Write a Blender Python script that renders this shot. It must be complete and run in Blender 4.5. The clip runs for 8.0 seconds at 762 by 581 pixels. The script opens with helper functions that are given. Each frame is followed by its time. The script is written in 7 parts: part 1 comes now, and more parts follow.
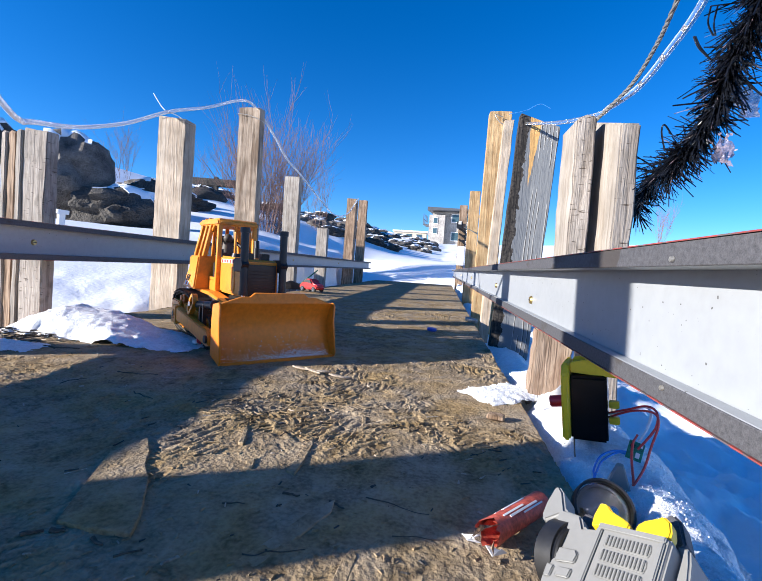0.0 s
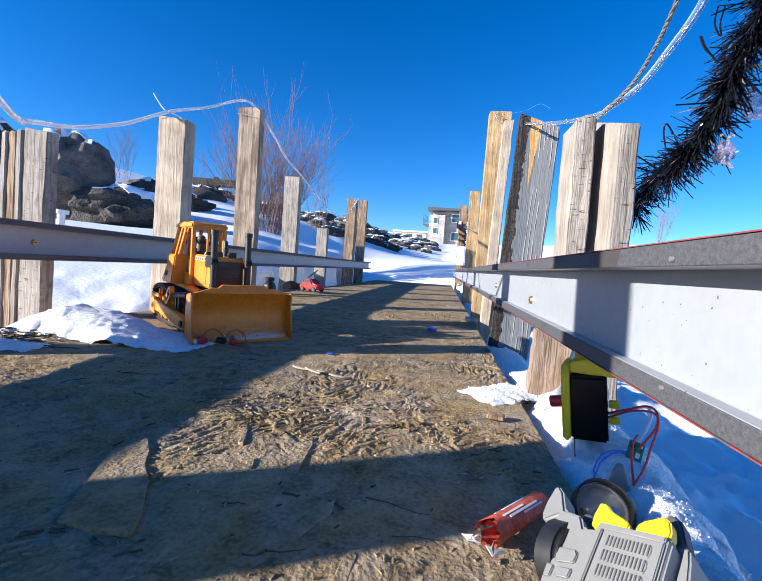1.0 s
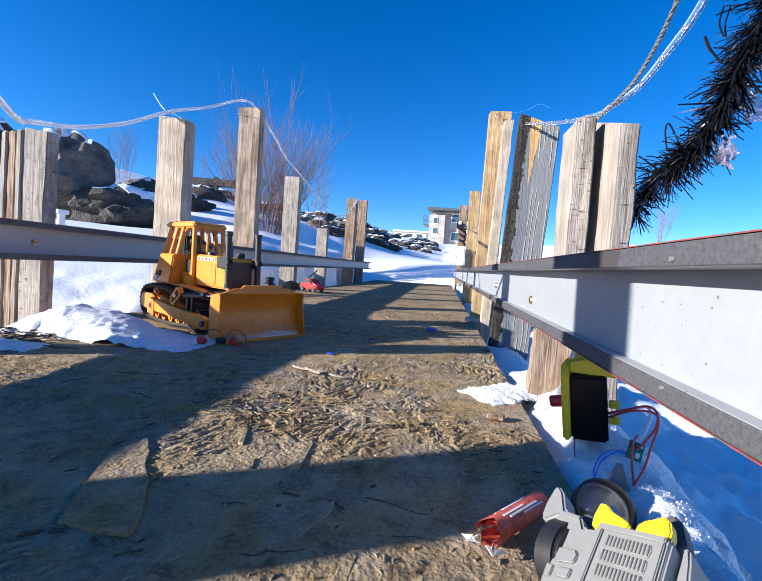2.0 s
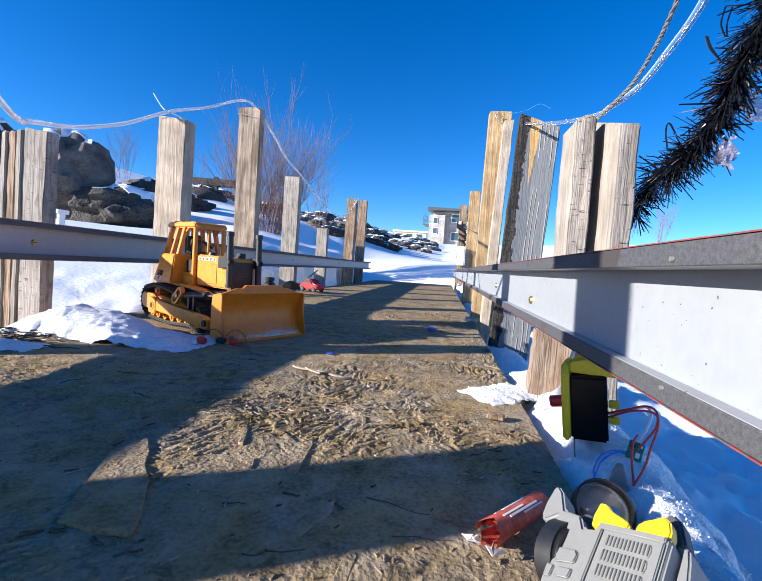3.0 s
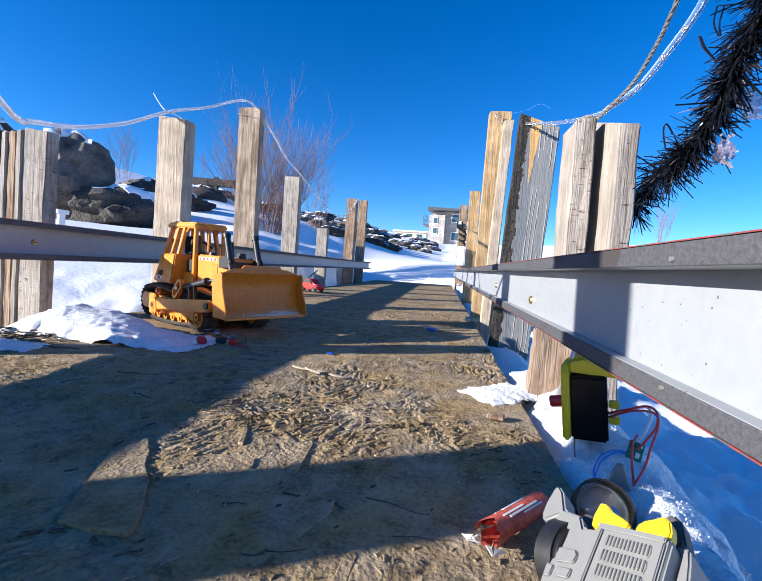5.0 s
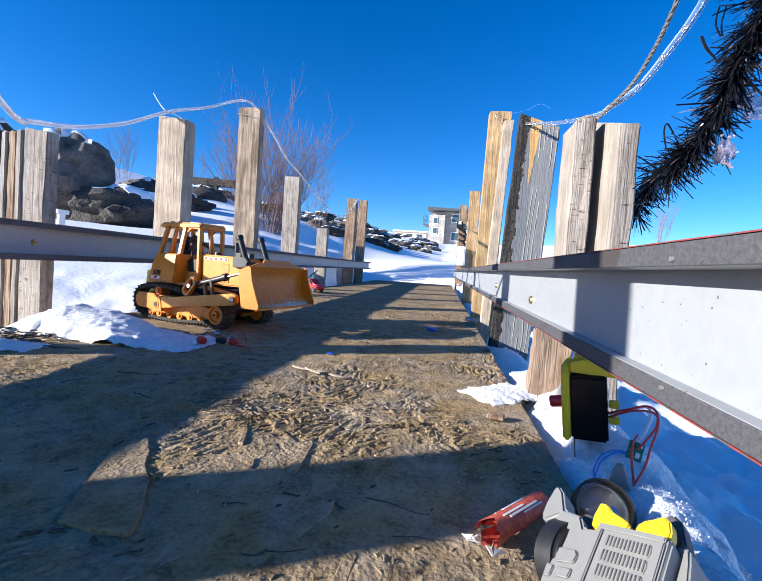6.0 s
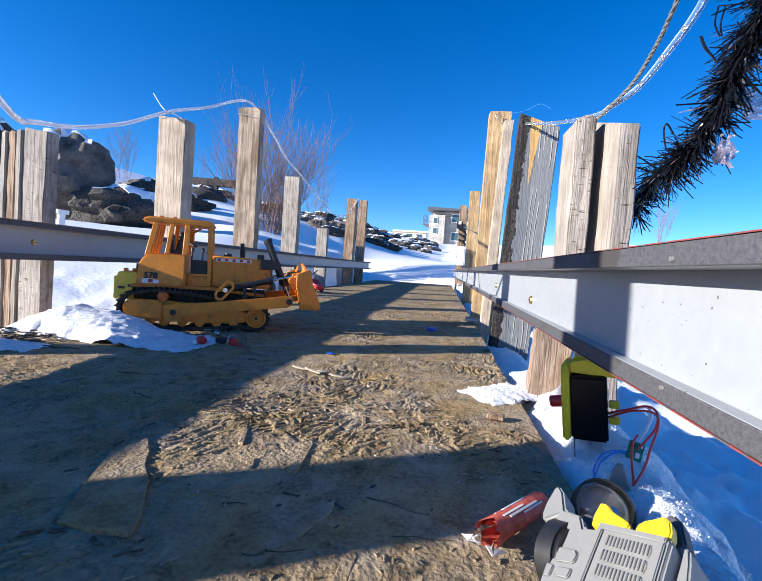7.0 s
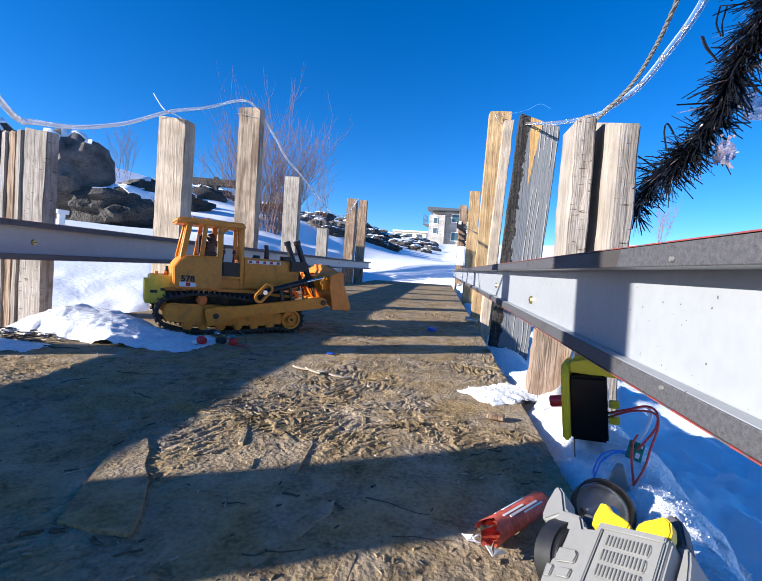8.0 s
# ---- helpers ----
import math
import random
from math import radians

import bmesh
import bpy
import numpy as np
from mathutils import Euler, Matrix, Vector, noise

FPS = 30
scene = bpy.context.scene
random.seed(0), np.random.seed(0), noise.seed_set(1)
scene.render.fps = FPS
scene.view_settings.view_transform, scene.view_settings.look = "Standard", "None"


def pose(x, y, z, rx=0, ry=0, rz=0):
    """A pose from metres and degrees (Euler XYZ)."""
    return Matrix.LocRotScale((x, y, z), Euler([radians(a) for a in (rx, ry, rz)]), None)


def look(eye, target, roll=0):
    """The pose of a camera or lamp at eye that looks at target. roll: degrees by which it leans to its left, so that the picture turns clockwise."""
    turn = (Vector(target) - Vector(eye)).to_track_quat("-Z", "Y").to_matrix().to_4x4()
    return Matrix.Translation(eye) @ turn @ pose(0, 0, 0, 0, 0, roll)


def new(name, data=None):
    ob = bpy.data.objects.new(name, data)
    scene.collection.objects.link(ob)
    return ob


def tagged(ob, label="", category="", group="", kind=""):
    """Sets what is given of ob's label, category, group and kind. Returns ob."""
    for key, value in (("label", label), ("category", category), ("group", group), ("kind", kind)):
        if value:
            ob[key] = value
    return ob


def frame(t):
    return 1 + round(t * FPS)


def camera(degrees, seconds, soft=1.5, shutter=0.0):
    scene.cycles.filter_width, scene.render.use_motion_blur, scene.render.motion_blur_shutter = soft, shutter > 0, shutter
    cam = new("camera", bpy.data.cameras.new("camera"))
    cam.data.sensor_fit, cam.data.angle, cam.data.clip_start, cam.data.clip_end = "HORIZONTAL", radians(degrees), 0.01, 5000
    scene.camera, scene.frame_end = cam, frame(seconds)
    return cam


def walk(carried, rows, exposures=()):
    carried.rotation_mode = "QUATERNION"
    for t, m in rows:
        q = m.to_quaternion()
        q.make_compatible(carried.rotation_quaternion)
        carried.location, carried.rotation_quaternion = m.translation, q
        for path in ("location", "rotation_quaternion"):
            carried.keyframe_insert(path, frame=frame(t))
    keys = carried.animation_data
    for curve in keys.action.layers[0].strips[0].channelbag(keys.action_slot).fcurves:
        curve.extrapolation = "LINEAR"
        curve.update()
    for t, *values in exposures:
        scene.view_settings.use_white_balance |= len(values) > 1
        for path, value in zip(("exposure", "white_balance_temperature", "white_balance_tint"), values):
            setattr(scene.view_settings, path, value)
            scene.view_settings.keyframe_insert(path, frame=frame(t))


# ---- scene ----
cam = camera(83.4, 8.0, soft=1.0)
EYE = (0.0, 0.0, 0.15)
CAM_POSE = look(EYE, (-0.14024, 0.98859, 0.15 - 0.05504), 3.853)
walk(cam, [(0.0, CAM_POSE), (8.0, CAM_POSE)])

# ---- world, sun, exposure ----
SUN_WAY = Vector((-2.95, -1.5, 1.0)).normalized()      # towards the sun
world = bpy.data.worlds.new("world")
scene.world = world
world.use_nodes = True
wn = world.node_tree
sky = wn.nodes.new("ShaderNodeTexSky")
sky.sky_type, sky.sun_disc = "NISHITA", False
sky.sun_elevation = math.asin(SUN_WAY.z)
sky.sun_rotation = math.atan2(SUN_WAY.x, SUN_WAY.y)
sky.altitude, sky.air_density, sky.dust_density, sky.ozone_density = 1800, 1.0, 0.2, 5.0
background = wn.nodes["Background"]
background.inputs["Strength"].default_value = 0.108
deep = wn.nodes.new("ShaderNodeHueSaturation")
deep.inputs["Saturation"].default_value = 1.23
deep.inputs["Hue"].default_value = 0.508
wn.links.new(sky.outputs[0], deep.inputs["Color"])
wn.links.new(deep.outputs[0], background.inputs["Color"])
sun = new("sun", bpy.data.lights.new("sun", "SUN"))
sun.data.energy, sun.data.angle, sun.data.color = 5.0, radians(0.53), (1.0, 0.96, 0.91)
sun.matrix_world = look(SUN_WAY * 50, (0, 0, 0))
scene.view_settings.exposure = 1.1


# ---- materials ----
def mat(name, base, rough=0.6, metal=0.0, spread=0.25, scale=20.0, fine=150.0, bump=0.2, depth=0.002, stretch=(1, 1, 1), dark=None,
        spec=0.5, random_tone=0.0):
    """A worn surface: two scales of noise vary the tone and the relief."""
    m = bpy.data.materials.new(name)
    m.use_nodes = True
    nt = m.node_tree
    b = nt.nodes["Principled BSDF"]
    b.inputs["Roughness"].default_value, b.inputs["Metallic"].default_value = rough, metal
    b.inputs["Specular IOR Level"].default_value = spec
    tc = nt.nodes.new("ShaderNodeTexCoord")
    mp = nt.nodes.new("ShaderNodeMapping")
    mp.inputs["Scale"].default_value = stretch
    nt.links.new(tc.outputs["Object"], mp.inputs["Vector"])
    big = nt.nodes.new("ShaderNodeTexNoise")
    big.inputs["Scale"].default_value, big.inputs["Detail"].default_value = scale, 6
    small = nt.nodes.new("ShaderNodeTexNoise")
    small.inputs["Scale"].default_value, small.inputs["Detail"].default_value = fine, 4
    nt.links.new(mp.outputs[0], big.inputs["Vector"])
    nt.links.new(mp.outputs[0], small.inputs["Vector"])
    mixn = nt.nodes.new("ShaderNodeMath")
    mixn.operation = "MULTIPLY_ADD"
    nt.links.new(small.outputs[0], mixn.inputs[0])
    mixn.inputs[1].default_value = 0.5
    half = nt.nodes.new("ShaderNodeMath")
    half.operation = "MULTIPLY"
    half.inputs[1].default_value = 0.5
    nt.links.new(big.outputs[0], half.inputs[0])
    nt.links.new(half.outputs[0], mixn.inputs[2])
    ramp = nt.nodes.new("ShaderNodeValToRGB")
    lo = dark or tuple(c * (1 - spread) for c in base)
    hi = tuple(min(1, c * (1 + spread * 0.7)) for c in base)
    ramp.color_ramp.elements[0].position, ramp.color_ramp.elements[1].position = 0.36, 0.64
    ramp.color_ramp.elements[0].color, ramp.color_ramp.elements[1].color = (*lo, 1), (*hi, 1)
    nt.links.new(mixn.outputs[0], ramp.inputs[0])
    out = ramp.outputs[0]
    if random_tone:
        info = nt.nodes.new("ShaderNodeObjectInfo")
        tone = nt.nodes.new("ShaderNodeMapRange")
        tone.inputs["To Min"].default_value, tone.inputs["To Max"].default_value = 1 - random_tone, 1 + random_tone
        nt.links.new(info.outputs["Random"], tone.inputs["Value"])
        hsv = nt.nodes.new("ShaderNodeHueSaturation")
        nt.links.new(tone.outputs[0], hsv.inputs["Value"])
        nt.links.new(out, hsv.inputs["Color"])
        out = hsv.outputs[0]
    nt.links.new(out, b.inputs["Base Color"])
    if bump:
        bp = nt.nodes.new("ShaderNodeBump")
        bp.inputs["Strength"].default_value, bp.inputs["Distance"].default_value = bump, depth
        nt.links.new(mixn.outputs[0], bp.inputs["Height"])
        nt.links.new(bp.outputs[0], b.inputs["Normal"])
    return m


def wood_mat(name, light, dark, along="Z", grain=1.0, cracks=0.5, nicks=False):
    """Weathered sawn timber: long grain, growth rings, cracks and stains."""
    m = bpy.data.materials.new(name)
    m.use_nodes = True
    nt = m.node_tree
    b = nt.nodes["Principled BSDF"]
    b.inputs["Roughness"].default_value = 0.8
    b.inputs["Specular IOR Level"].default_value = 0.25
    tc = nt.nodes.new("ShaderNodeTexCoord")
    info = nt.nodes.new("ShaderNodeObjectInfo")
    shift = nt.nodes.new("ShaderNodeVectorMath")
    shift.operation = "MULTIPLY_ADD"
    nt.links.new(info.outputs["Random"], shift.inputs[0])
    shift.inputs[1].default_value = (3.0, 5.0, 7.0)
    nt.links.new(tc.outputs["Object"], shift.inputs[2])
    mp = nt.nodes.new("ShaderNodeMapping")
    k = 0.05
    mp.inputs["Scale"].default_value = {"Z": (1, 1, k), "X": (k, 1, 1), "Y": (1, k, 1)}[along]
    nt.links.new(shift.outputs[0], mp.inputs["Vector"])
    ring = nt.nodes.new("ShaderNodeTexNoise")
    ring.inputs["Scale"].default_value, ring.inputs["Detail"].default_value, ring.inputs["Distortion"].default_value = 130 * grain, 7, 0.9
    fibre = nt.nodes.new("ShaderNodeTexNoise")
    fibre.inputs["Scale"].default_value, fibre.inputs["Detail"].default_value = 620 * grain, 5
    stain = nt.nodes.new("ShaderNodeTexNoise")
    stain.inputs["Scale"].default_value, stain.inputs["Detail"].default_value = 14, 5
    nt.links.new(mp.outputs[0], ring.inputs["Vector"])
    nt.links.new(mp.outputs[0], fibre.inputs["Vector"])
    nt.links.new(shift.outputs[0], stain.inputs["Vector"])
    add = nt.nodes.new("ShaderNodeMath")
    add.operation = "MULTIPLY_ADD"
    add.inputs[1].default_value = 0.6
    nt.links.new(ring.outputs[0], add.inputs[0])
    f2 = nt.nodes.new("ShaderNodeMath")
    f2.operation = "MULTIPLY"
    f2.inputs[1].default_value = 0.4
    nt.links.new(fibre.outputs[0], f2.inputs[0])
    nt.links.new(f2.outputs[0], add.inputs[2])
    ramp = nt.nodes.new("ShaderNodeValToRGB")
    e = ramp.color_ramp.elements
    e[0].position, e[0].color = 0.345, (*[c * (1 - cracks) for c in dark], 1)
    e[1].position, e[1].color = 0.585, (*light, 1)
    mid = e.new(0.425)
    mid.color = (*dark, 1)
    nt.links.new(add.outputs[0], ramp.inputs[0])
    sr = nt.nodes.new("ShaderNodeMapRange")
    sr.inputs["From Min"].default_value, sr.inputs["From Max"].default_value = 0.3, 0.7
    sr.inputs["To Min"].default_value, sr.inputs["To Max"].default_value = 0.62, 1.12
    nt.links.new(stain.outputs[0], sr.inputs["Value"])
    hsv = nt.nodes.new("ShaderNodeHueSaturation")
    nt.links.new(sr.outputs[0], hsv.inputs["Value"])
    nt.links.new(ramp.outputs[0], hsv.inputs["Color"])
    colour = hsv.outputs[0]
    if nicks:
        cut = nt.nodes.new("ShaderNodeMapping")
        cut.inputs["Scale"].default_value = (1, 1, 4.5)
        nt.links.new(shift.outputs[0], cut.inputs["Vector"])
        nick = nt.nodes.new("ShaderNodeTexNoise")
        nick.inputs["Scale"].default_value, nick.inputs["Detail"].default_value = 75, 4
        nt.links.new(cut.outputs[0], nick.inputs["Vector"])
        mask = nt.nodes.new("ShaderNodeMapRange")
        mask.inputs["From Min"].default_value, mask.inputs["From Max"].default_value = 0.63, 0.70
        nt.links.new(nick.outputs[0], mask.inputs["Value"])
        scar = nt.nodes.new("ShaderNodeMix")
        scar.data_type = "RGBA"
        scar.inputs["B"].default_value = (0.075, 0.055, 0.042, 1)
        nt.links.new(mask.outputs[0], scar.inputs["Factor"])
        nt.links.new(colour, scar.inputs["A"])
        colour = scar.outputs["Result"]
    nt.links.new(colour, b.inputs["Base Color"])
    bp = nt.nodes.new("ShaderNodeBump")
    bp.inputs["Strength"].default_value, bp.inputs["Distance"].default_value = 0.9, 0.003
    nt.links.new(add.outputs[0], bp.inputs["Height"])
    nt.links.new(bp.outputs[0], b.inputs["Normal"])
    return m


def clear_mat(name, tint, rough=0.08, ior=1.45, through_light=1.0):
    m = bpy.data.materials.new(name)
    m.use_nodes = True
    b = m.node_tree.nodes["Principled BSDF"]
    b.inputs["Base Color"].default_value = (*tint, 1)
    b.inputs["Transmission Weight"].default_value = through_light
    b.inputs["Roughness"].default_value, b.inputs["IOR"].default_value = rough, ior
    return m


def mud_mat():
    """Dried mud trodden into splintered wood: clods, fibres in streaks, pale dust."""
    m = bpy.data.materials.new("muddy_wood")
    m.use_nodes = True
    nt = m.node_tree
    b = nt.nodes["Principled BSDF"]
    b.inputs["Roughness"].default_value, b.inputs["Specular IOR Level"].default_value = 0.95, 0.12
    tc = nt.nodes.new("ShaderNodeTexCoord")
    def noise_node(scale, detail, stretch=(1, 1, 1), turn=0.0, distort=0.0):
        mp = nt.nodes.new("ShaderNodeMapping")
        mp.inputs["Scale"].default_value, mp.inputs["Rotation"].default_value = stretch, (0, 0, turn)
        nt.links.new(tc.outputs["Object"], mp.inputs["Vector"])
        n = nt.nodes.new("ShaderNodeTexNoise")
        n.inputs["Scale"].default_value, n.inputs["Detail"].default_value, n.inputs["Distortion"].default_value = scale, detail, distort
        nt.links.new(mp.outputs[0], n.inputs["Vector"])
        return n.outputs[0]
    def calc(op, p, q):
        n = nt.nodes.new("ShaderNodeMath")
        n.operation = op
        for i, v in enumerate((p, q)):
            if isinstance(v, (int, float)):
                n.inputs[i].default_value = v
            else:
                nt.links.new(v, n.inputs[i])
        return n.outputs[0]
    grit = noise_node(330, 5)
    clods = noise_node(48, 7, distort=0.5)
    zone = noise_node(6.5, 3, distort=0.8)
    stain = noise_node(4.5, 5, distort=1.0)
    def splinters(turn, scale):
        mp = nt.nodes.new("ShaderNodeMapping")
        mp.inputs["Scale"].default_value, mp.inputs["Rotation"].default_value = (1, 0.33, 1), (0, 0, turn)
        warp = nt.nodes.new("ShaderNodeVectorMath")
        warp.operation = "MULTIPLY_ADD"
        wob = nt.nodes.new("ShaderNodeTexNoise")
        wob.inputs["Scale"].default_value, wob.inputs["Detail"].default_value = 22, 3
        nt.links.new(tc.outputs["Object"], wob.inputs["Vector"])
        nt.links.new(wob.outputs["Color"], warp.inputs[0])
        warp.inputs[1].default_value = (0.03, 0.03, 0.03)
        nt.links.new(tc.outputs["Object"], warp.inputs[2])
        nt.links.new(warp.outputs[0], mp.inputs["Vector"])
        v = nt.nodes.new("ShaderNodeTexVoronoi")
        v.inputs["Scale"].default_value = scale
        nt.links.new(mp.outputs[0], v.inputs["Vector"])
        return v.outputs["Distance"]
    chips_a, chips_b = splinters(0.6, 120), splinters(2.1, 95)
    step = nt.nodes.new("ShaderNodeMapRange")
    step.inputs["From Min"].default_value, step.inputs["From Max"].default_value = 0.44, 0.60
    nt.links.new(zone, step.inputs["Value"])
    rough = step.outputs[0]
    pieces = calc("MINIMUM", chips_a, chips_b)
    height = calc("ADD", calc("MULTIPLY", clods, 0.48), calc("MULTIPLY", grit, 0.38))
    height = calc("ADD", height, calc("MULTIPLY", calc("MULTIPLY", pieces, rough), -0.14))
    height = calc("ADD", height, 0.045)
    ramp = nt.nodes.new("ShaderNodeValToRGB")
    e = ramp.color_ramp.elements
    e[0].position, e[0].color = 0.30, (0.150, 0.098, 0.046, 1)
    e[1].position, e[1].color = 0.66, (0.475, 0.340, 0.183, 1)
    mid = e.new(0.46)
    mid.color = (0.322, 0.224, 0.114, 1)
    nt.links.new(height, ramp.inputs[0])
    tone = nt.nodes.new("ShaderNodeMapRange")
    tone.inputs["From Min"].default_value, tone.inputs["From Max"].default_value = 0.3, 0.7
    tone.inputs["To Min"].default_value, tone.inputs["To Max"].default_value = 0.86, 1.12
    nt.links.new(stain, tone.inputs["Value"])
    hsv = nt.nodes.new("ShaderNodeHueSaturation")
    nt.links.new(tone.outputs[0], hsv.inputs["Value"])
    grey = nt.nodes.new("ShaderNodeMapRange")
    grey.inputs["From Min"].default_value, grey.inputs["From Max"].default_value = 0.35, 0.65
    grey.inputs["To Min"].default_value, grey.inputs["To Max"].default_value = 0.72, 1.04
    nt.links.new(noise_node(17, 3, distort=0.6), grey.inputs["Value"])
    nt.links.new(grey.outputs[0], hsv.inputs["Saturation"])
    nt.links.new(ramp.outputs[0], hsv.inputs["Color"])
    nt.links.new(hsv.outputs[0], b.inputs["Base Color"])
    bp = nt.nodes.new("ShaderNodeBump")
    bp.inputs["Strength"].default_value, bp.inputs["Distance"].default_value = 1.0, 0.005
    nt.links.new(height, bp.inputs["Height"])
    nt.links.new(bp.outputs[0], b.inputs["Normal"])
    return m


def overlay(m, colour, scale, lo, hi, amount=1.0, stretch=(1, 1, 1), detail=4):
    """Stains or specks of another colour where a noise of that scale runs high."""
    nt = m.node_tree
    b = nt.nodes["Principled BSDF"]
    tc, mp = nt.nodes.new("ShaderNodeTexCoord"), nt.nodes.new("ShaderNodeMapping")
    mp.inputs["Scale"].default_value = stretch
    nt.links.new(tc.outputs["Object"], mp.inputs["Vector"])
    n = nt.nodes.new("ShaderNodeTexNoise")
    n.inputs["Scale"].default_value, n.inputs["Detail"].default_value = scale, detail
    nt.links.new(mp.outputs[0], n.inputs["Vector"])
    ease = nt.nodes.new("ShaderNodeMapRange")
    for key, value in (("From Min", lo), ("From Max", hi), ("To Max", amount)):
        ease.inputs[key].default_value = value
    nt.links.new(n.outputs[0], ease.inputs["Value"])
    mix = nt.nodes.new("ShaderNodeMix")
    mix.data_type = "RGBA"
    nt.links.new(ease.outputs[0], mix.inputs["Factor"])
    nt.links.new(b.inputs["Base Color"].links[0].from_socket, mix.inputs["A"])
    mix.inputs["B"].default_value = (*colour, 1)
    nt.links.new(mix.outputs["Result"], b.inputs["Base Color"])
    return m


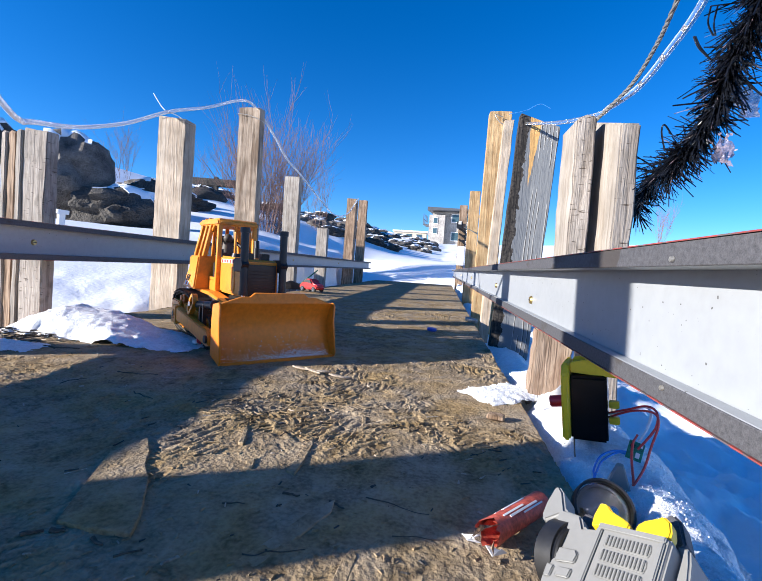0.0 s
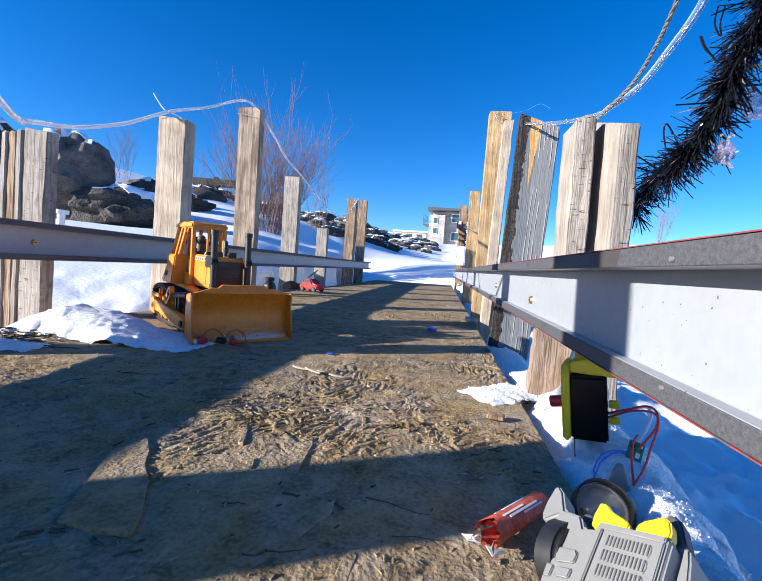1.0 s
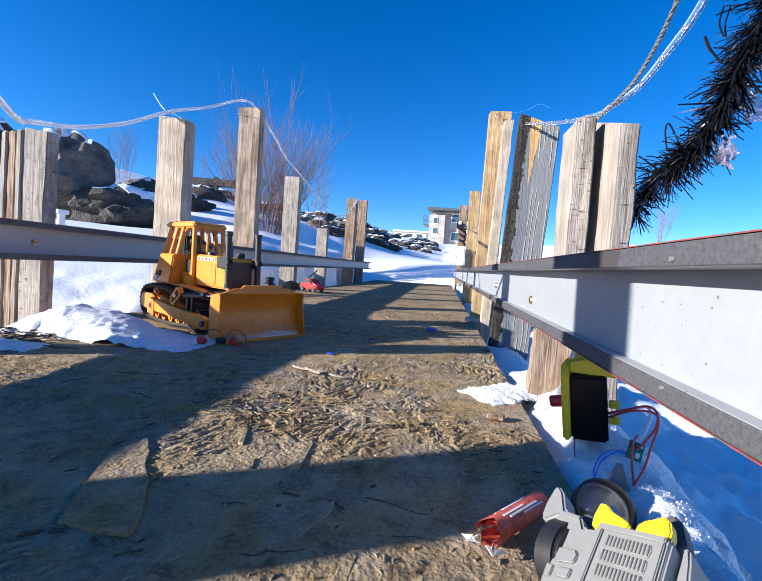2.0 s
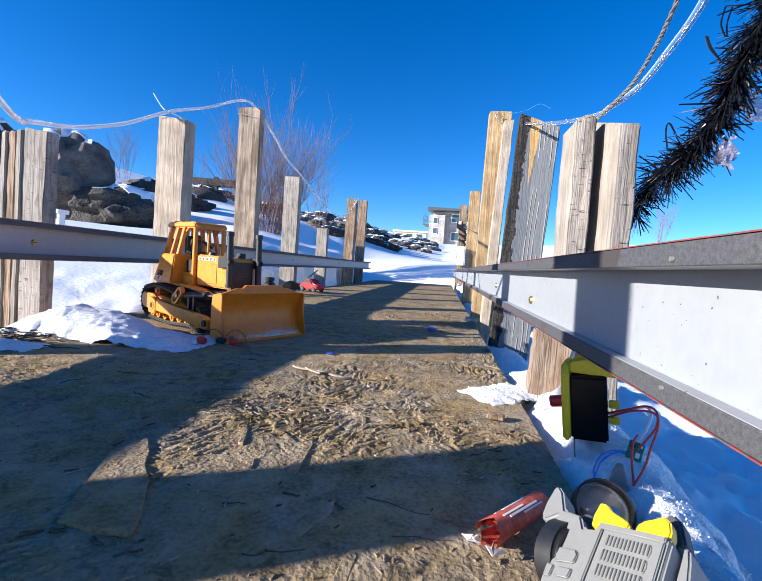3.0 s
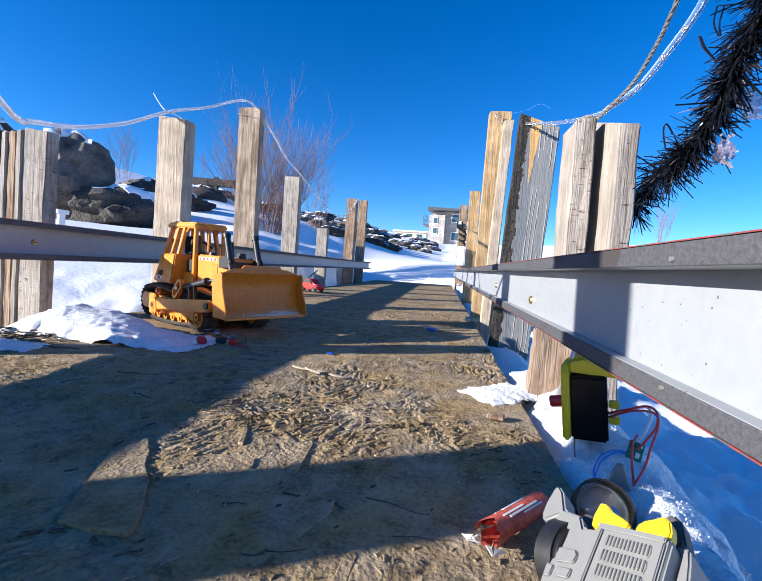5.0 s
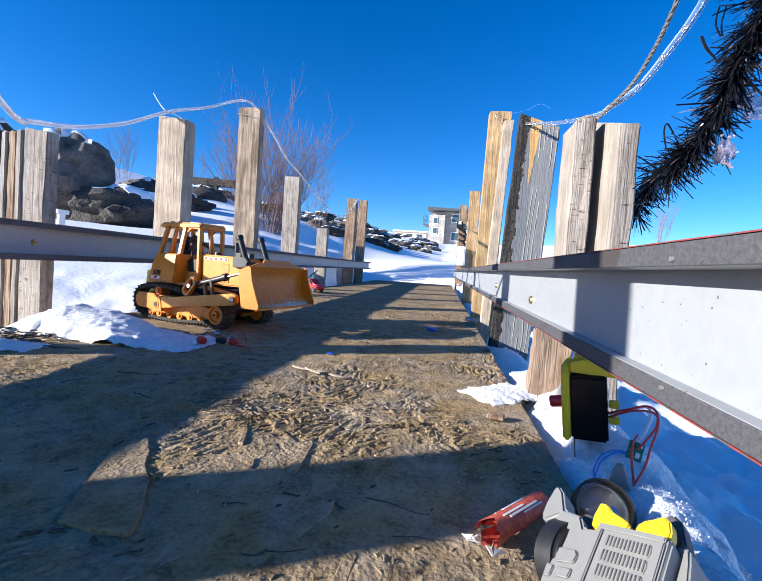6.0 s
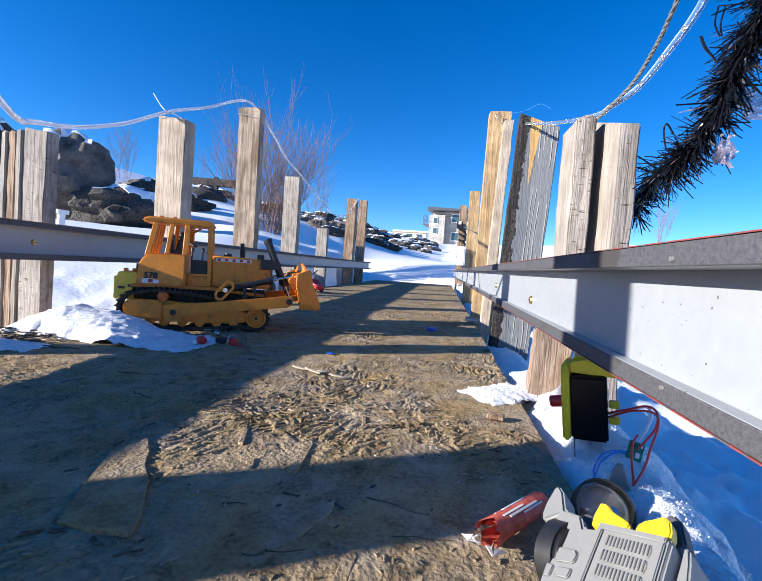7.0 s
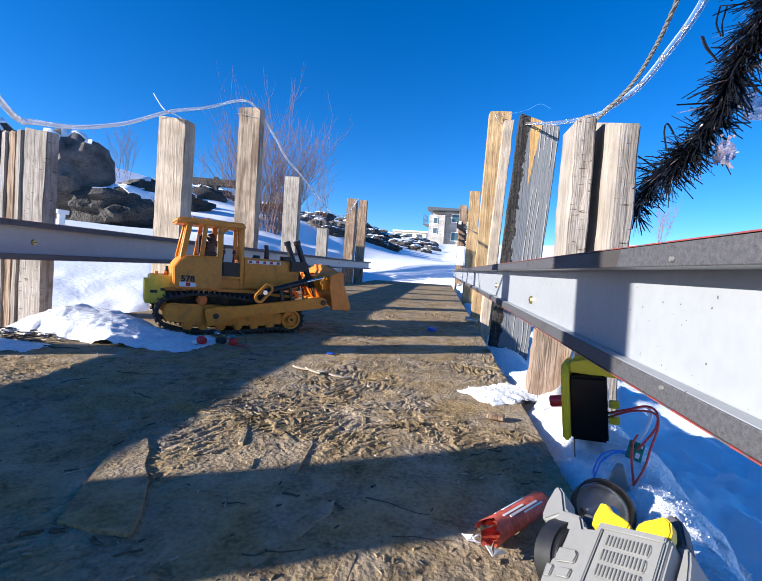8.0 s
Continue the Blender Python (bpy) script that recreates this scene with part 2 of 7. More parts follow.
M = {
    "pine": wood_mat("pale_pine", (0.56, 0.465, 0.36), (0.42, 0.325, 0.235), cracks=0.3),
    "weathered": overlay(wood_mat("weathered_wood", (0.46, 0.365, 0.275), (0.29, 0.215, 0.15), cracks=0.55), (0.12, 0.075, 0.045), 30, 0.50, 0.62, 0.8, (1, 1, 0.12), 6),
    "nicked": overlay(wood_mat("nicked_wood", (0.42, 0.37, 0.32), (0.29, 0.245, 0.205), cracks=0.3, nicks=True), (0.12, 0.10, 0.08), 70, 0.52, 0.74, 0.75, (1, 1, 0.5), 7),
    "pale_side": overlay(wood_mat("pale_sawn_wood", (0.40, 0.352, 0.30), (0.31, 0.265, 0.215), grain=0.7, cracks=0.3), (0.20, 0.155, 0.11), 24, 0.52, 0.72, 0.6, (1, 1, 0.5), 6),
    "grey_wood": wood_mat("grey_wood", (0.46, 0.41, 0.35), (0.26, 0.22, 0.18), cracks=0.5),
    "brown_wood": wood_mat("brown_wood", (0.44, 0.31, 0.21), (0.20, 0.125, 0.075), cracks=0.5),
    "bark": mat("dark_bark", (0.095, 0.07, 0.048), 0.9, spread=0.5, scale=90, fine=500, bump=0.4),
    "stub_wood": overlay(wood_mat("stub_wood", (0.43, 0.325, 0.24), (0.27, 0.19, 0.135), cracks=0.5), (0.17, 0.09, 0.05), 34, 0.48, 0.64, 0.85, (1, 1, 0.35), 7),
    "yellow_pine": wood_mat("yellow_pine", (0.60, 0.42, 0.22), (0.40, 0.24, 0.11), cracks=0.3),
    "chip": mat("wood_chip", (0.25, 0.195, 0.135), 0.9, spread=0.5, scale=60, fine=400, random_tone=0.3),
    "mud": mud_mat(),
    "snow": mat("snow", (0.90, 0.91, 0.92), 0.7, spread=0.04, scale=5, fine=60, bump=0.45, depth=0.008, spec=0.3),
    "ice": mat("icy_snow", (0.84, 0.85, 0.86), 0.5, spread=0.16, scale=140, fine=700, bump=0.9, depth=0.003, spec=0.5),
    "granite": mat("granite", (0.18, 0.158, 0.138), 0.9, spread=0.75, scale=11, fine=120, bump=1.0, depth=0.05),
    "dark_rock": mat("dark_rock", (0.075, 0.066, 0.056), 0.9, spread=0.65, scale=8, fine=70, bump=1.0, depth=0.05),
    "white_paint": overlay(mat("white_paint", (0.305, 0.32, 0.335), 0.4, spread=0.07, scale=12, fine=120, bump=0.05), (0.05, 0.045, 0.04), 380, 0.755, 0.775, 0.9, (1, 0.8, 1), 1),
    "grey_edge": overlay(mat("grey_edge", (0.074, 0.073, 0.079), 0.7, spread=0.45, scale=420, fine=1500, bump=0.15, depth=0.0006), (0.045, 0.036, 0.03), 26, 0.62, 0.66, 0.8, (1, 0.6, 1), 6),
    "red_paint": overlay(mat("red_paint", (0.30, 0.06, 0.05), 0.5, spread=0.3, scale=60, fine=300), (0.11, 0.10, 0.10), 90, 0.5, 0.56, 0.9),
    "brass": mat("brass", (0.55, 0.40, 0.16), 0.4, 0.9, spread=0.2, scale=200, fine=600),
    "yellow": overlay(mat("machine_yellow", (0.72, 0.245, 0.016), 0.42, spread=0.16, scale=30, fine=220, bump=0.06, depth=0.001), (0.16, 0.075, 0.022), 55, 0.55, 0.78, 0.7, detail=7),
    "blade_yellow": mat("blade_yellow", (0.68, 0.20, 0.012), 0.36, spread=0.18, scale=22, fine=160, bump=0.08, depth=0.001),
    "lemon": mat("lemon_plastic", (0.74, 0.54, 0.05), 0.5, spread=0.14, scale=40, fine=200, bump=0.1),
    "black": mat("black_plastic", (0.013, 0.013, 0.014), 0.45, spread=0.3, scale=50, fine=200, bump=0.05),
    "gloss_black": mat("gloss_black", (0.005, 0.005, 0.006), 0.22, spread=0.2, scale=50, fine=200, bump=0.03, spec=0.3),
    "track": overlay(mat("track_rubber", (0.03, 0.027, 0.024), 0.8, spread=0.4, scale=60, fine=300, bump=0.3), (0.13, 0.085, 0.045), 70, 0.48, 0.7, 0.6),
    "chrome": mat("chrome", (0.6, 0.6, 0.6), 0.2, 1.0, spread=0.1, scale=80, fine=300, bump=0),
    "orange": mat("orange_plastic", (0.70, 0.16, 0.02), 0.45, spread=0.1, scale=60, fine=200, bump=0.05),
    "sticker_white": mat("sticker_white", (0.75, 0.74, 0.72), 0.5, spread=0.06, scale=100, fine=300, bump=0),
    "sticker_red": mat("sticker_red", (0.50, 0.04, 0.03), 0.5, spread=0.1, scale=100, fine=300, bump=0),
    "doll": mat("doll_paint", (0.07, 0.062, 0.055), 0.6, spread=0.4, scale=70, fine=300, bump=0.05),
    "grey_plastic": mat("grey_plastic", (0.215, 0.212, 0.20), 0.5, spread=0.06, scale=30, fine=200, bump=0.05),
    "bright_yellow": mat("bright_yellow", (0.82, 0.52, 0.015), 0.4, spread=0.08, scale=40, fine=200, bump=0.04),
    "red_plastic": mat("red_plastic", (0.55, 0.02, 0.02), 0.35, spread=0.15, scale=40, fine=200, bump=0.05),
    "blue_plastic": mat("blue_plastic", (0.015, 0.07, 0.42), 0.4, spread=0.15, scale=60, fine=200, bump=0.05),
    "green_board": mat("circuit_board", (0.02, 0.20, 0.11), 0.4, spread=0.5, scale=200, fine=700, bump=0.2),
    "white_wire": mat("white_wire", (0.75, 0.75, 0.75), 0.4, spread=0.05, scale=80, fine=200, bump=0),
    "blue_wire": mat("blue_wire", (0.05, 0.25, 0.65), 0.4, spread=0.05, scale=80, fine=200, bump=0),
    "red_wire": mat("red_wire", (0.72, 0.06, 0.05), 0.4, spread=0.05, scale=80, fine=200, bump=0),
    "twig": mat("twig_bark", (0.22, 0.13, 0.10), 0.8, spread=0.35, scale=10, fine=60, bump=0.2),
    "tinsel": mat("black_tinsel", (0.014, 0.016, 0.022), 0.16, 0.4, spread=0.4, scale=40, fine=100, bump=0),
    "steel": mat("steel_cable", (0.42, 0.40, 0.36), 0.45, 0.7, spread=0.3, scale=200, fine=600, bump=0.2),
    "tube": clear_mat("clear_tube", (0.96, 0.98, 1.0), 0.2, 1.2, 0.72),
    "tube_clear": clear_mat("very_clear_tube", (0.97, 0.98, 1.0), 0.06, 1.3, 0.93),
    "flake": mat("shiny_film", (0.40, 0.30, 0.33), 0.22, 0.0, spread=0.4, scale=150, fine=500, bump=0.8, depth=0.003),
    "printed_red": mat("printed_red", (0.56, 0.10, 0.06), 0.6, spread=0.5, scale=120, fine=420, bump=0.2),
    "lens": clear_mat("clear_lens", (0.95, 0.97, 1.0), 0.06, 1.2),
    "stone_wall": mat("house_stone", (0.36, 0.33, 0.30), 0.9, spread=0.4, scale=0.8, fine=4, bump=0.3, depth=0.1),
    "roof": mat("roof_metal", (0.06, 0.065, 0.075), 0.5, spread=0.2, scale=1, fine=6),
    "pane": mat("dark_pane", (0.05, 0.09, 0.11), 0.1, spread=0.2, scale=1, fine=4, bump=0),
    "cream": mat("cream_render", (0.55, 0.47, 0.36), 0.85, spread=0.12, scale=0.5, fine=4),
}

M["flake"].node_tree.nodes["Principled BSDF"].inputs["Transmission Weight"].default_value = 0.6
for name in ("ice", "snow"):
    b = M[name].node_tree.nodes["Principled BSDF"]
    b.inputs["Subsurface Weight"].default_value, b.inputs["Subsurface Scale"].default_value = 0.12, 0.002
    b.inputs["Subsurface Radius"].default_value = (1.0, 1.0, 1.0)


# ---- mesh tools ----
def box(bm, x0, x1, y0, y1, z0, z1):
    vs = [bm.verts.new((x, y, z)) for x in (x0, x1) for y in (y0, y1) for z in (z0, z1)]
    for f in ((0, 1, 3, 2), (4, 6, 7, 5), (0, 4, 5, 1), (2, 3, 7, 6), (0, 2, 6, 4), (1, 5, 7, 3)):
        bm.faces.new([vs[i] for i in f])
    return bm


def prism(bm, outline, lo, hi, axis="y"):
    """Extrudes a 2D outline: axis y takes (x, z), axis x takes (y, z), axis z takes (x, y)."""
    def put(p, d):
        return {"y": (p[0], d, p[1]), "x": (d, p[0], p[1]), "z": (p[0], p[1], d)}[axis]
    a = [bm.verts.new(put(p, lo)) for p in outline]
    b = [bm.verts.new(put(p, hi)) for p in outline]
    n = len(outline)
    bm.faces.new(a)
    bm.faces.new(b[::-1])
    for i in range(n):
        bm.faces.new((a[i], b[i], b[(i + 1) % n], a[(i + 1) % n]))
    return bm


def rod(bm, p, q, r0, r1=None, seg=12, cap=True):
    p, q = Vector(p), Vector(q)
    r1 = r0 if r1 is None else r1
    turn = (q - p).to_track_quat("Z", "Y").to_matrix()
    ring = []
    for c, r in ((p, r0), (q, r1)):
        ring.append([bm.verts.new(c + turn @ Vector((r * math.cos(2 * math.pi * i / seg), r * math.sin(2 * math.pi * i / seg), 0))) for i in range(seg)])
    for i in range(seg):
        j = (i + 1) % seg
        bm.faces.new((ring[0][i], ring[0][j], ring[1][j], ring[1][i]))
    if cap:
        bm.faces.new(ring[0][::-1])
        bm.faces.new(ring[1])
    return bm


def smooth_path(points, steps=8):
    pts = [Vector(p) for p in points]
    pts = [pts[0] * 2 - pts[1]] + pts + [pts[-1] * 2 - pts[-2]]
    out = []
    for i in range(1, len(pts) - 2):
        a, b, c, d = pts[i - 1:i + 3]
        for s in range(steps):
            t = s / steps
            out.append(0.5 * (2 * b + (c - a) * t + (2 * a - 5 * b + 4 * c - d) * t * t + (3 * b - a - 3 * c + d) * t ** 3))
    out.append(pts[-2])
    return out


def hose(bm, path, r, seg=8, taper=None):
    """A tube along a list of points."""
    rings = []
    for i, p in enumerate(path):
        d = path[min(i + 1, len(path) - 1)] - path[max(i - 1, 0)]
        turn = d.to_track_quat("Z", "Y").to_matrix()
        rr = r * (1 + (taper - 1) * i / (len(path) - 1)) if taper else r
        rings.append([bm.verts.new(p + turn @ Vector((rr * math.cos(2 * math.pi * k / seg), rr * math.sin(2 * math.pi * k / seg), 0))) for k in range(seg)])
    for a, b in zip(rings, rings[1:]):
        for k in range(seg):
            bm.faces.new((a[k], a[(k + 1) % seg], b[(k + 1) % seg], b[k]))
    bm.faces.new(rings[0][::-1])
    bm.faces.new(rings[-1])
    return bm


def soften(bm, width=0.001, segments=2, angle=35):
    bmesh.ops.recalc_face_normals(bm, faces=bm.faces)
    edges = [e for e in bm.edges if len(e.link_faces) == 2 and e.calc_face_angle() > radians(angle)]
    bmesh.ops.bevel(bm, geom=edges, offset=width, segments=segments, affect="EDGES", clamp_overlap=True)
    return bm


def mesh_of(name, bm, material, smooth=True):
    bmesh.ops.recalc_face_normals(bm, faces=bm.faces)
    me = bpy.data.meshes.new(name)
    bm.to_mesh(me)
    bm.free()
    me.materials.append(material)
    if smooth:
        for p in me.polygons:
            p.use_smooth = True
        me.set_sharp_from_angle(angle=radians(38))
    return me


def part(name, bm, material, parent=None, label="", smooth=True):
    ob = new(name, mesh_of(name, bm, material, smooth))
    ob.parent = parent
    return tagged(ob, label)


def thing(name, label, category, at=None, group="", kind=""):
    ob = new(name)
    ob.empty_display_size = 0.05
    if at is not None:
        ob.matrix_basis = at
    return tagged(ob, label, category, group, kind)


def solid(name, bm, material, label, category, group="", kind="", at=None, smooth=True):
    ob = part(name, bm, material, smooth=smooth)
    if at is not None:
        ob.matrix_basis = at
    return tagged(ob, label, category, group, kind)


def fbm(x, y, z=0.0, octaves=4):
    return noise.fractal((x, y, z), 1.0, 2.0, octaves)


# ---- ground: one sheet of snow that reaches the horizon ----
RIDGE_ANGLE = [-180, -110, -70, -50, -37, -30, -22, -14, -8, 0, 12, 24, 34, 60, 110, 180]
RIDGE_TAN = [0.05, 0.10, 0.17, 0.185, 0.15, 0.15, 0.118, 0.10, 0.072, 0.062, 0.07, 0.08, 0.095, 0.05, 0.03, 0.05]
RIDGE_FAR = [60, 20, 12, 12, 12, 13, 13, 14, 20, 60, 90, 120, 120, 150, 150, 60]
NEAR_Z = [-0.3, -0.25, -0.2, -0.16, -0.14, -0.16, -0.2, -0.2, -0.2, -0.2, -0.155, -0.135, -0.135, -0.15, -0.3, -0.3]


def ground_z(x, y):
    r, a = math.hypot(x, y), math.degrees(math.atan2(x, y))
    far = float(np.interp(a, RIDGE_ANGLE, RIDGE_FAR))
    top = 0.15 + far * float(np.interp(a, RIDGE_ANGLE, RIDGE_TAN))
    low = float(np.interp(a, RIDGE_ANGLE, NEAR_Z))
    if r < 1:
        z = low
    elif r < far:
        z = low + (top - low) * (r - 1) / (far - 1)
        bank = float(np.interp(r, (1, 3.2, 4.4, far), (low, 0.30, 0.36, top)))
        k = min(1.0, max(0.0, (-a - 18) / 12)) * min(1.0, max(0.0, (a + 80) / 20))
        z += (bank - z) * k
    else:
        z = top + 0.02 * (r - far) ** 0.8
    rough = min(1.0, r / 5) * (0.035 if x > 0 else 0.012) + 0.012
    z += rough * fbm(x * 0.8, y * 0.8, 3.1, 4 if r < 3 or x > 0 else 2) * min(1.0, max(0.25, r / 3)) + (0.03 if x > 0 else 0.008 if r < 2 else 0.0) * fbm(x * 6, y * 6, 1.7) + (0.014 if x > 0 else 0.003 if r < 2 else 0.0) * fbm(x * 25, y * 25, 5.5)
    if x > 0 and r < 2:
        z += 0.004 * fbm(x * 70, y * 70, 2.5, 3)
    if 4.6 < y < 8.5 and -2.6 < x < 3:
        # an even bank pushed up behind the deck's end
        bank = float(np.interp(y + 0.25 * fbm(x * 0.7, 2.0, 4.4, 2), (4.6, 5.2, 6.3, 7.2, 8.5), (-0.12, -0.04, 0.26, 0.28, 0.40))) + 0.02 * fbm(x * 1.6, y * 1.6, 7.7, 2)
        z += (bank - z) * min(1.0, (x + 2.6) / 1.4) * min(1.0, (3 - x) / 1.5) * min(1.0, (y - 4.6) / 0.5) * min(1.0, (8.5 - y) / 1.5)
    if -0.95 < x < 0.14 and -1.5 < y < 5.2:
        z = min(z, -0.035 - 0.085 * min(1.0, (x + 0.95) / 0.2))
    return z


def build_ground():
    radii = [0.0]
    r = 0.12
    while r < 3000:
        radii.append(r)
        r *= 1.022 if r < 4 else 1.05 if r < 200 else 1.3
    turns = [math.radians(a) for a in np.concatenate([np.arange(-180, -60, 3), np.arange(-60, 50, 0.5), np.arange(50, 180, 3)])]
    verts, faces = [], []
    for r in radii[1:]:
        for a in turns:
            x, y = r * math.sin(a), r * math.cos(a)
            verts.append((x, y, ground_z(x, y)))
    n = len(turns)
    for i in range(len(radii) - 2):
        for j in range(n):
            k = (j + 1) % n
            faces.append((i * n + j, i * n + k, (i + 1) * n + k, (i + 1) * n + j))
    verts.append((0, 0, -0.3))
    faces += [(len(verts) - 1, (j + 1) % n, j) for j in range(n)]
    me = bpy.data.meshes.new("ground")
    me.from_pydata(verts, [], [f[::-1] for f in faces])
    me.materials.append(M["snow"])
    for p in me.polygons:
        p.use_smooth = True
    tagged(new("ground", me), "deep white snow over a rising hillside", "snow", kind="structure")


build_ground()


# ---- deck ----
DECK_L, DECK_R, DECK_NEAR, DECK_FAR = -0.735, 0.102, -0.9, 4.75


def deck_z(x, y):
    """Trodden surface: gentle swells, and torn zones where pressed strands lie in patches of their own direction."""
    scale = 1.0 if y < 1.6 else 0.6
    z = fbm(x * 9, y * 9, 0.3) * 0.0024
    worn = 0.75 * math.exp(-((y - 0.37) / 0.085) ** 2) + 0.75 * math.exp(-((y - 0.165) / 0.04) ** 2) * min(1.0, max(0.0, (x + 0.12) / 0.1)) + (0.1 if y < 1.0 else 0.4)
    torn = min(1.0, max(0.0, worn + 2.4 * fbm(x * 7.0 + 4, y * 6.0, 2.2, 3)))
    z += fbm(x * 120, y * 90, 9.1, 2) * 0.0005
    if torn > 0.02:
        wx, wy = x + 0.004 * noise.noise((x * 60, y * 60, 1.0)), y + 0.004 * noise.noise((x * 60, y * 60, 8.0))
        cell = noise.voronoi((wx * 30, wy * 30, 0.0))[1][0]
        a = 1.15 + 2.4 * noise.noise((cell.x * 3.7, cell.y * 3.7, 2.0))
        ca, sa = math.cos(a), math.sin(a)
        u, v = wx * ca + wy * sa, -wx * sa + wy * ca
        strand = noise.noise((u * 48, v * 270, cell.x * 9)) + 0.3 * noise.noise((u * 70, v * 480, cell.y * 9))
        z += torn * (max(-1.0, min(1.0, strand * 3.0)) * 0.0009 + 0.0003 * noise.noise((cell.x * 5.1, cell.y * 5.1, 4.0)))
    return scale * z


def build_deck():
    ys = list(np.arange(0.10, 0.2, 0.0018)) + list(np.arange(0.2, 0.27, 0.0016)) + list(np.arange(0.27, 0.47, 0.0010)) + list(np.arange(0.47, 0.75, 0.0020)) + list(np.arange(0.75, 1.3, 0.0045))
    ys += list(np.arange(1.3, 2.4, 0.012)) + list(np.arange(2.4, DECK_FAR + 0.01, 0.04))
    ys = list(np.arange(DECK_NEAR, 0.10, 0.05)) + ys
    xs = list(np.linspace(DECK_L, -0.45, 70)) + list(np.linspace(-0.447, -0.303, 60)) + list(np.linspace(-0.3012, DECK_R, 360))
    verts = [(x, y, deck_z(x, y) if 0.05 < y else 0.0) for y in ys for x in xs]
    nx = len(xs)
    faces = [(j * nx + i, j * nx + i + 1, (j + 1) * nx + i + 1, (j + 1) * nx + i) for j in range(len(ys) - 1) for i in range(nx - 1)]
    rim = [j * nx + nx - 1 for j in range(len(ys))] + [(len(ys) - 1) * nx + i for i in range(nx - 2, -1, -1)]
    rim += [j * nx for j in range(len(ys) - 2, -1, -1)] + [i for i in range(1, nx - 1)]
    low = len(verts)
    verts += [(verts[v][0], verts[v][1], -0.022) for v in rim]
    n = len(rim)
    faces += [(rim[i], low + i, low + (i + 1) % n, rim[(i + 1) % n]) for i in range(n)]
    me = bpy.data.meshes.new("deck")
    me.from_pydata(verts, [], faces)
    me.materials.append(M["mud"])
    for p in me.polygons:
        p.use_smooth = True
    me.set_sharp_from_angle(angle=radians(28))
    tagged(new("deck_floor", me), "mud-caked wooden deck with scuffed splintered boards", "deck", kind="structure")
    bm = bmesh.new()
    for x in (DECK_L + 0.03, DECK_R - 0.03):
        box(bm, x - 0.02, x + 0.02, DECK_NEAR, DECK_FAR - 0.05, -0.14, -0.024)
    ob = part("deck_joist", bm, M["brown_wood"])
    tagged(ob, "dark wooden joists under the deck", "joist", kind="structure")


build_deck()


# ---- rails: channel beams along both sides ----
def rail(x_lip, side, z0, z1, y0, y1, label, depth=0.026, lip=0.0):
    """side: +1 the web lies to the right of the lips."""
    t = thing("guard_rail", label, "rail", pose(x_lip, 0, 0), "rails along the deck")
    d, f = depth * side, 0.0105
    def bar(bm, xa, xb, za, zb):
        return box(bm, min(xa, xb), max(xa, xb), y0, y1, za, zb)
    part("web", soften(bar(bmesh.new(), d - 0.004 * side, d, z0 + 0.0005, z1 - 0.0005), 0.0005, 1), M["white_paint"], t, "white painted web")
    for za, zb, over in ((z0, z0 + f, 0.0), (z1 - f, z1, lip)):
        part("flange", soften(bar(bmesh.new(), (0.0015 - over) * side, d - 0.0045 * side, za, zb), 0.0005, 1), M["white_paint"], t, "white painted flange")
        part("edge_strip", soften(bar(bmesh.new(), -over * side, (0.0013 - over) * side, za, zb), 0.0004, 1), M["grey_edge"], t, "dark grey worn edge")
    part("paint_line", bar(bmesh.new(), (-0.0006 - lip) * side, (0.0022 - lip) * side, z1 + 0.0002, z1 + 0.0008), M["red_paint"], t, "chipped red painted line")
    part("paint_line", bar(bmesh.new(), -0.0006 * side, 0.0022 * side, z0 - 0.0008, z0 - 0.0002), M["red_paint"], t, "chipped red painted line")
    return t


def screw(parent, x, y, z, side, r=0.006):
    bm = bmesh.new()
    rod(bm, (x, y, z), (x - 0.003 * side, y, z), r, r * 0.75, 12)
    s = part("screw", bm, M["brass"], parent, "brass screw head")
    bm = bmesh.new()
    box(bm, min(x - 0.0034 * side, x - 0.003 * side), max(x - 0.0034 * side, x - 0.003 * side), y - r * 0.6, y + r * 0.6, z - 0.0008, z + 0.0008)
    part("slot", bm, M["black"], s)


RAIL_R = rail(0.114, 1, 0.091, 0.1695, -0.45, 5.2, "white channel guard rail with grey edges and red lines", 0.015, 0.014)
RAIL_L = rail(-0.775, -1, 0.119, 0.191, -0.9, 4.55, "white channel guard rail with dark edges in shade")
for y, z in ((0.62, 0.118), (1.02, 0.125), (1.9, 0.13), (3.0, 0.13)):
    screw(RAIL_R, 0.0108, y, z, 1)
for y, z in ((0.735, 0.152), (1.36, 0.155), (2.2, 0.155), (3.2, 0.155)):
    screw(RAIL_L, -0.0218, y, z, -1)


def rail_bolt(parent, x, y, z):
    bm = bmesh.new()
    rod(bm, (x, y, z), (x - 0.0012, y, z), 0.0015, 0.0012, 10)
    part("bolt", bm, M["steel"], parent, "small grey bolt head")


rail_bolt(RAIL_R, -0.0142, 0.206, 0.162)
rail_bolt(RAIL_R, -0.0002, 0.232, 0.0985)


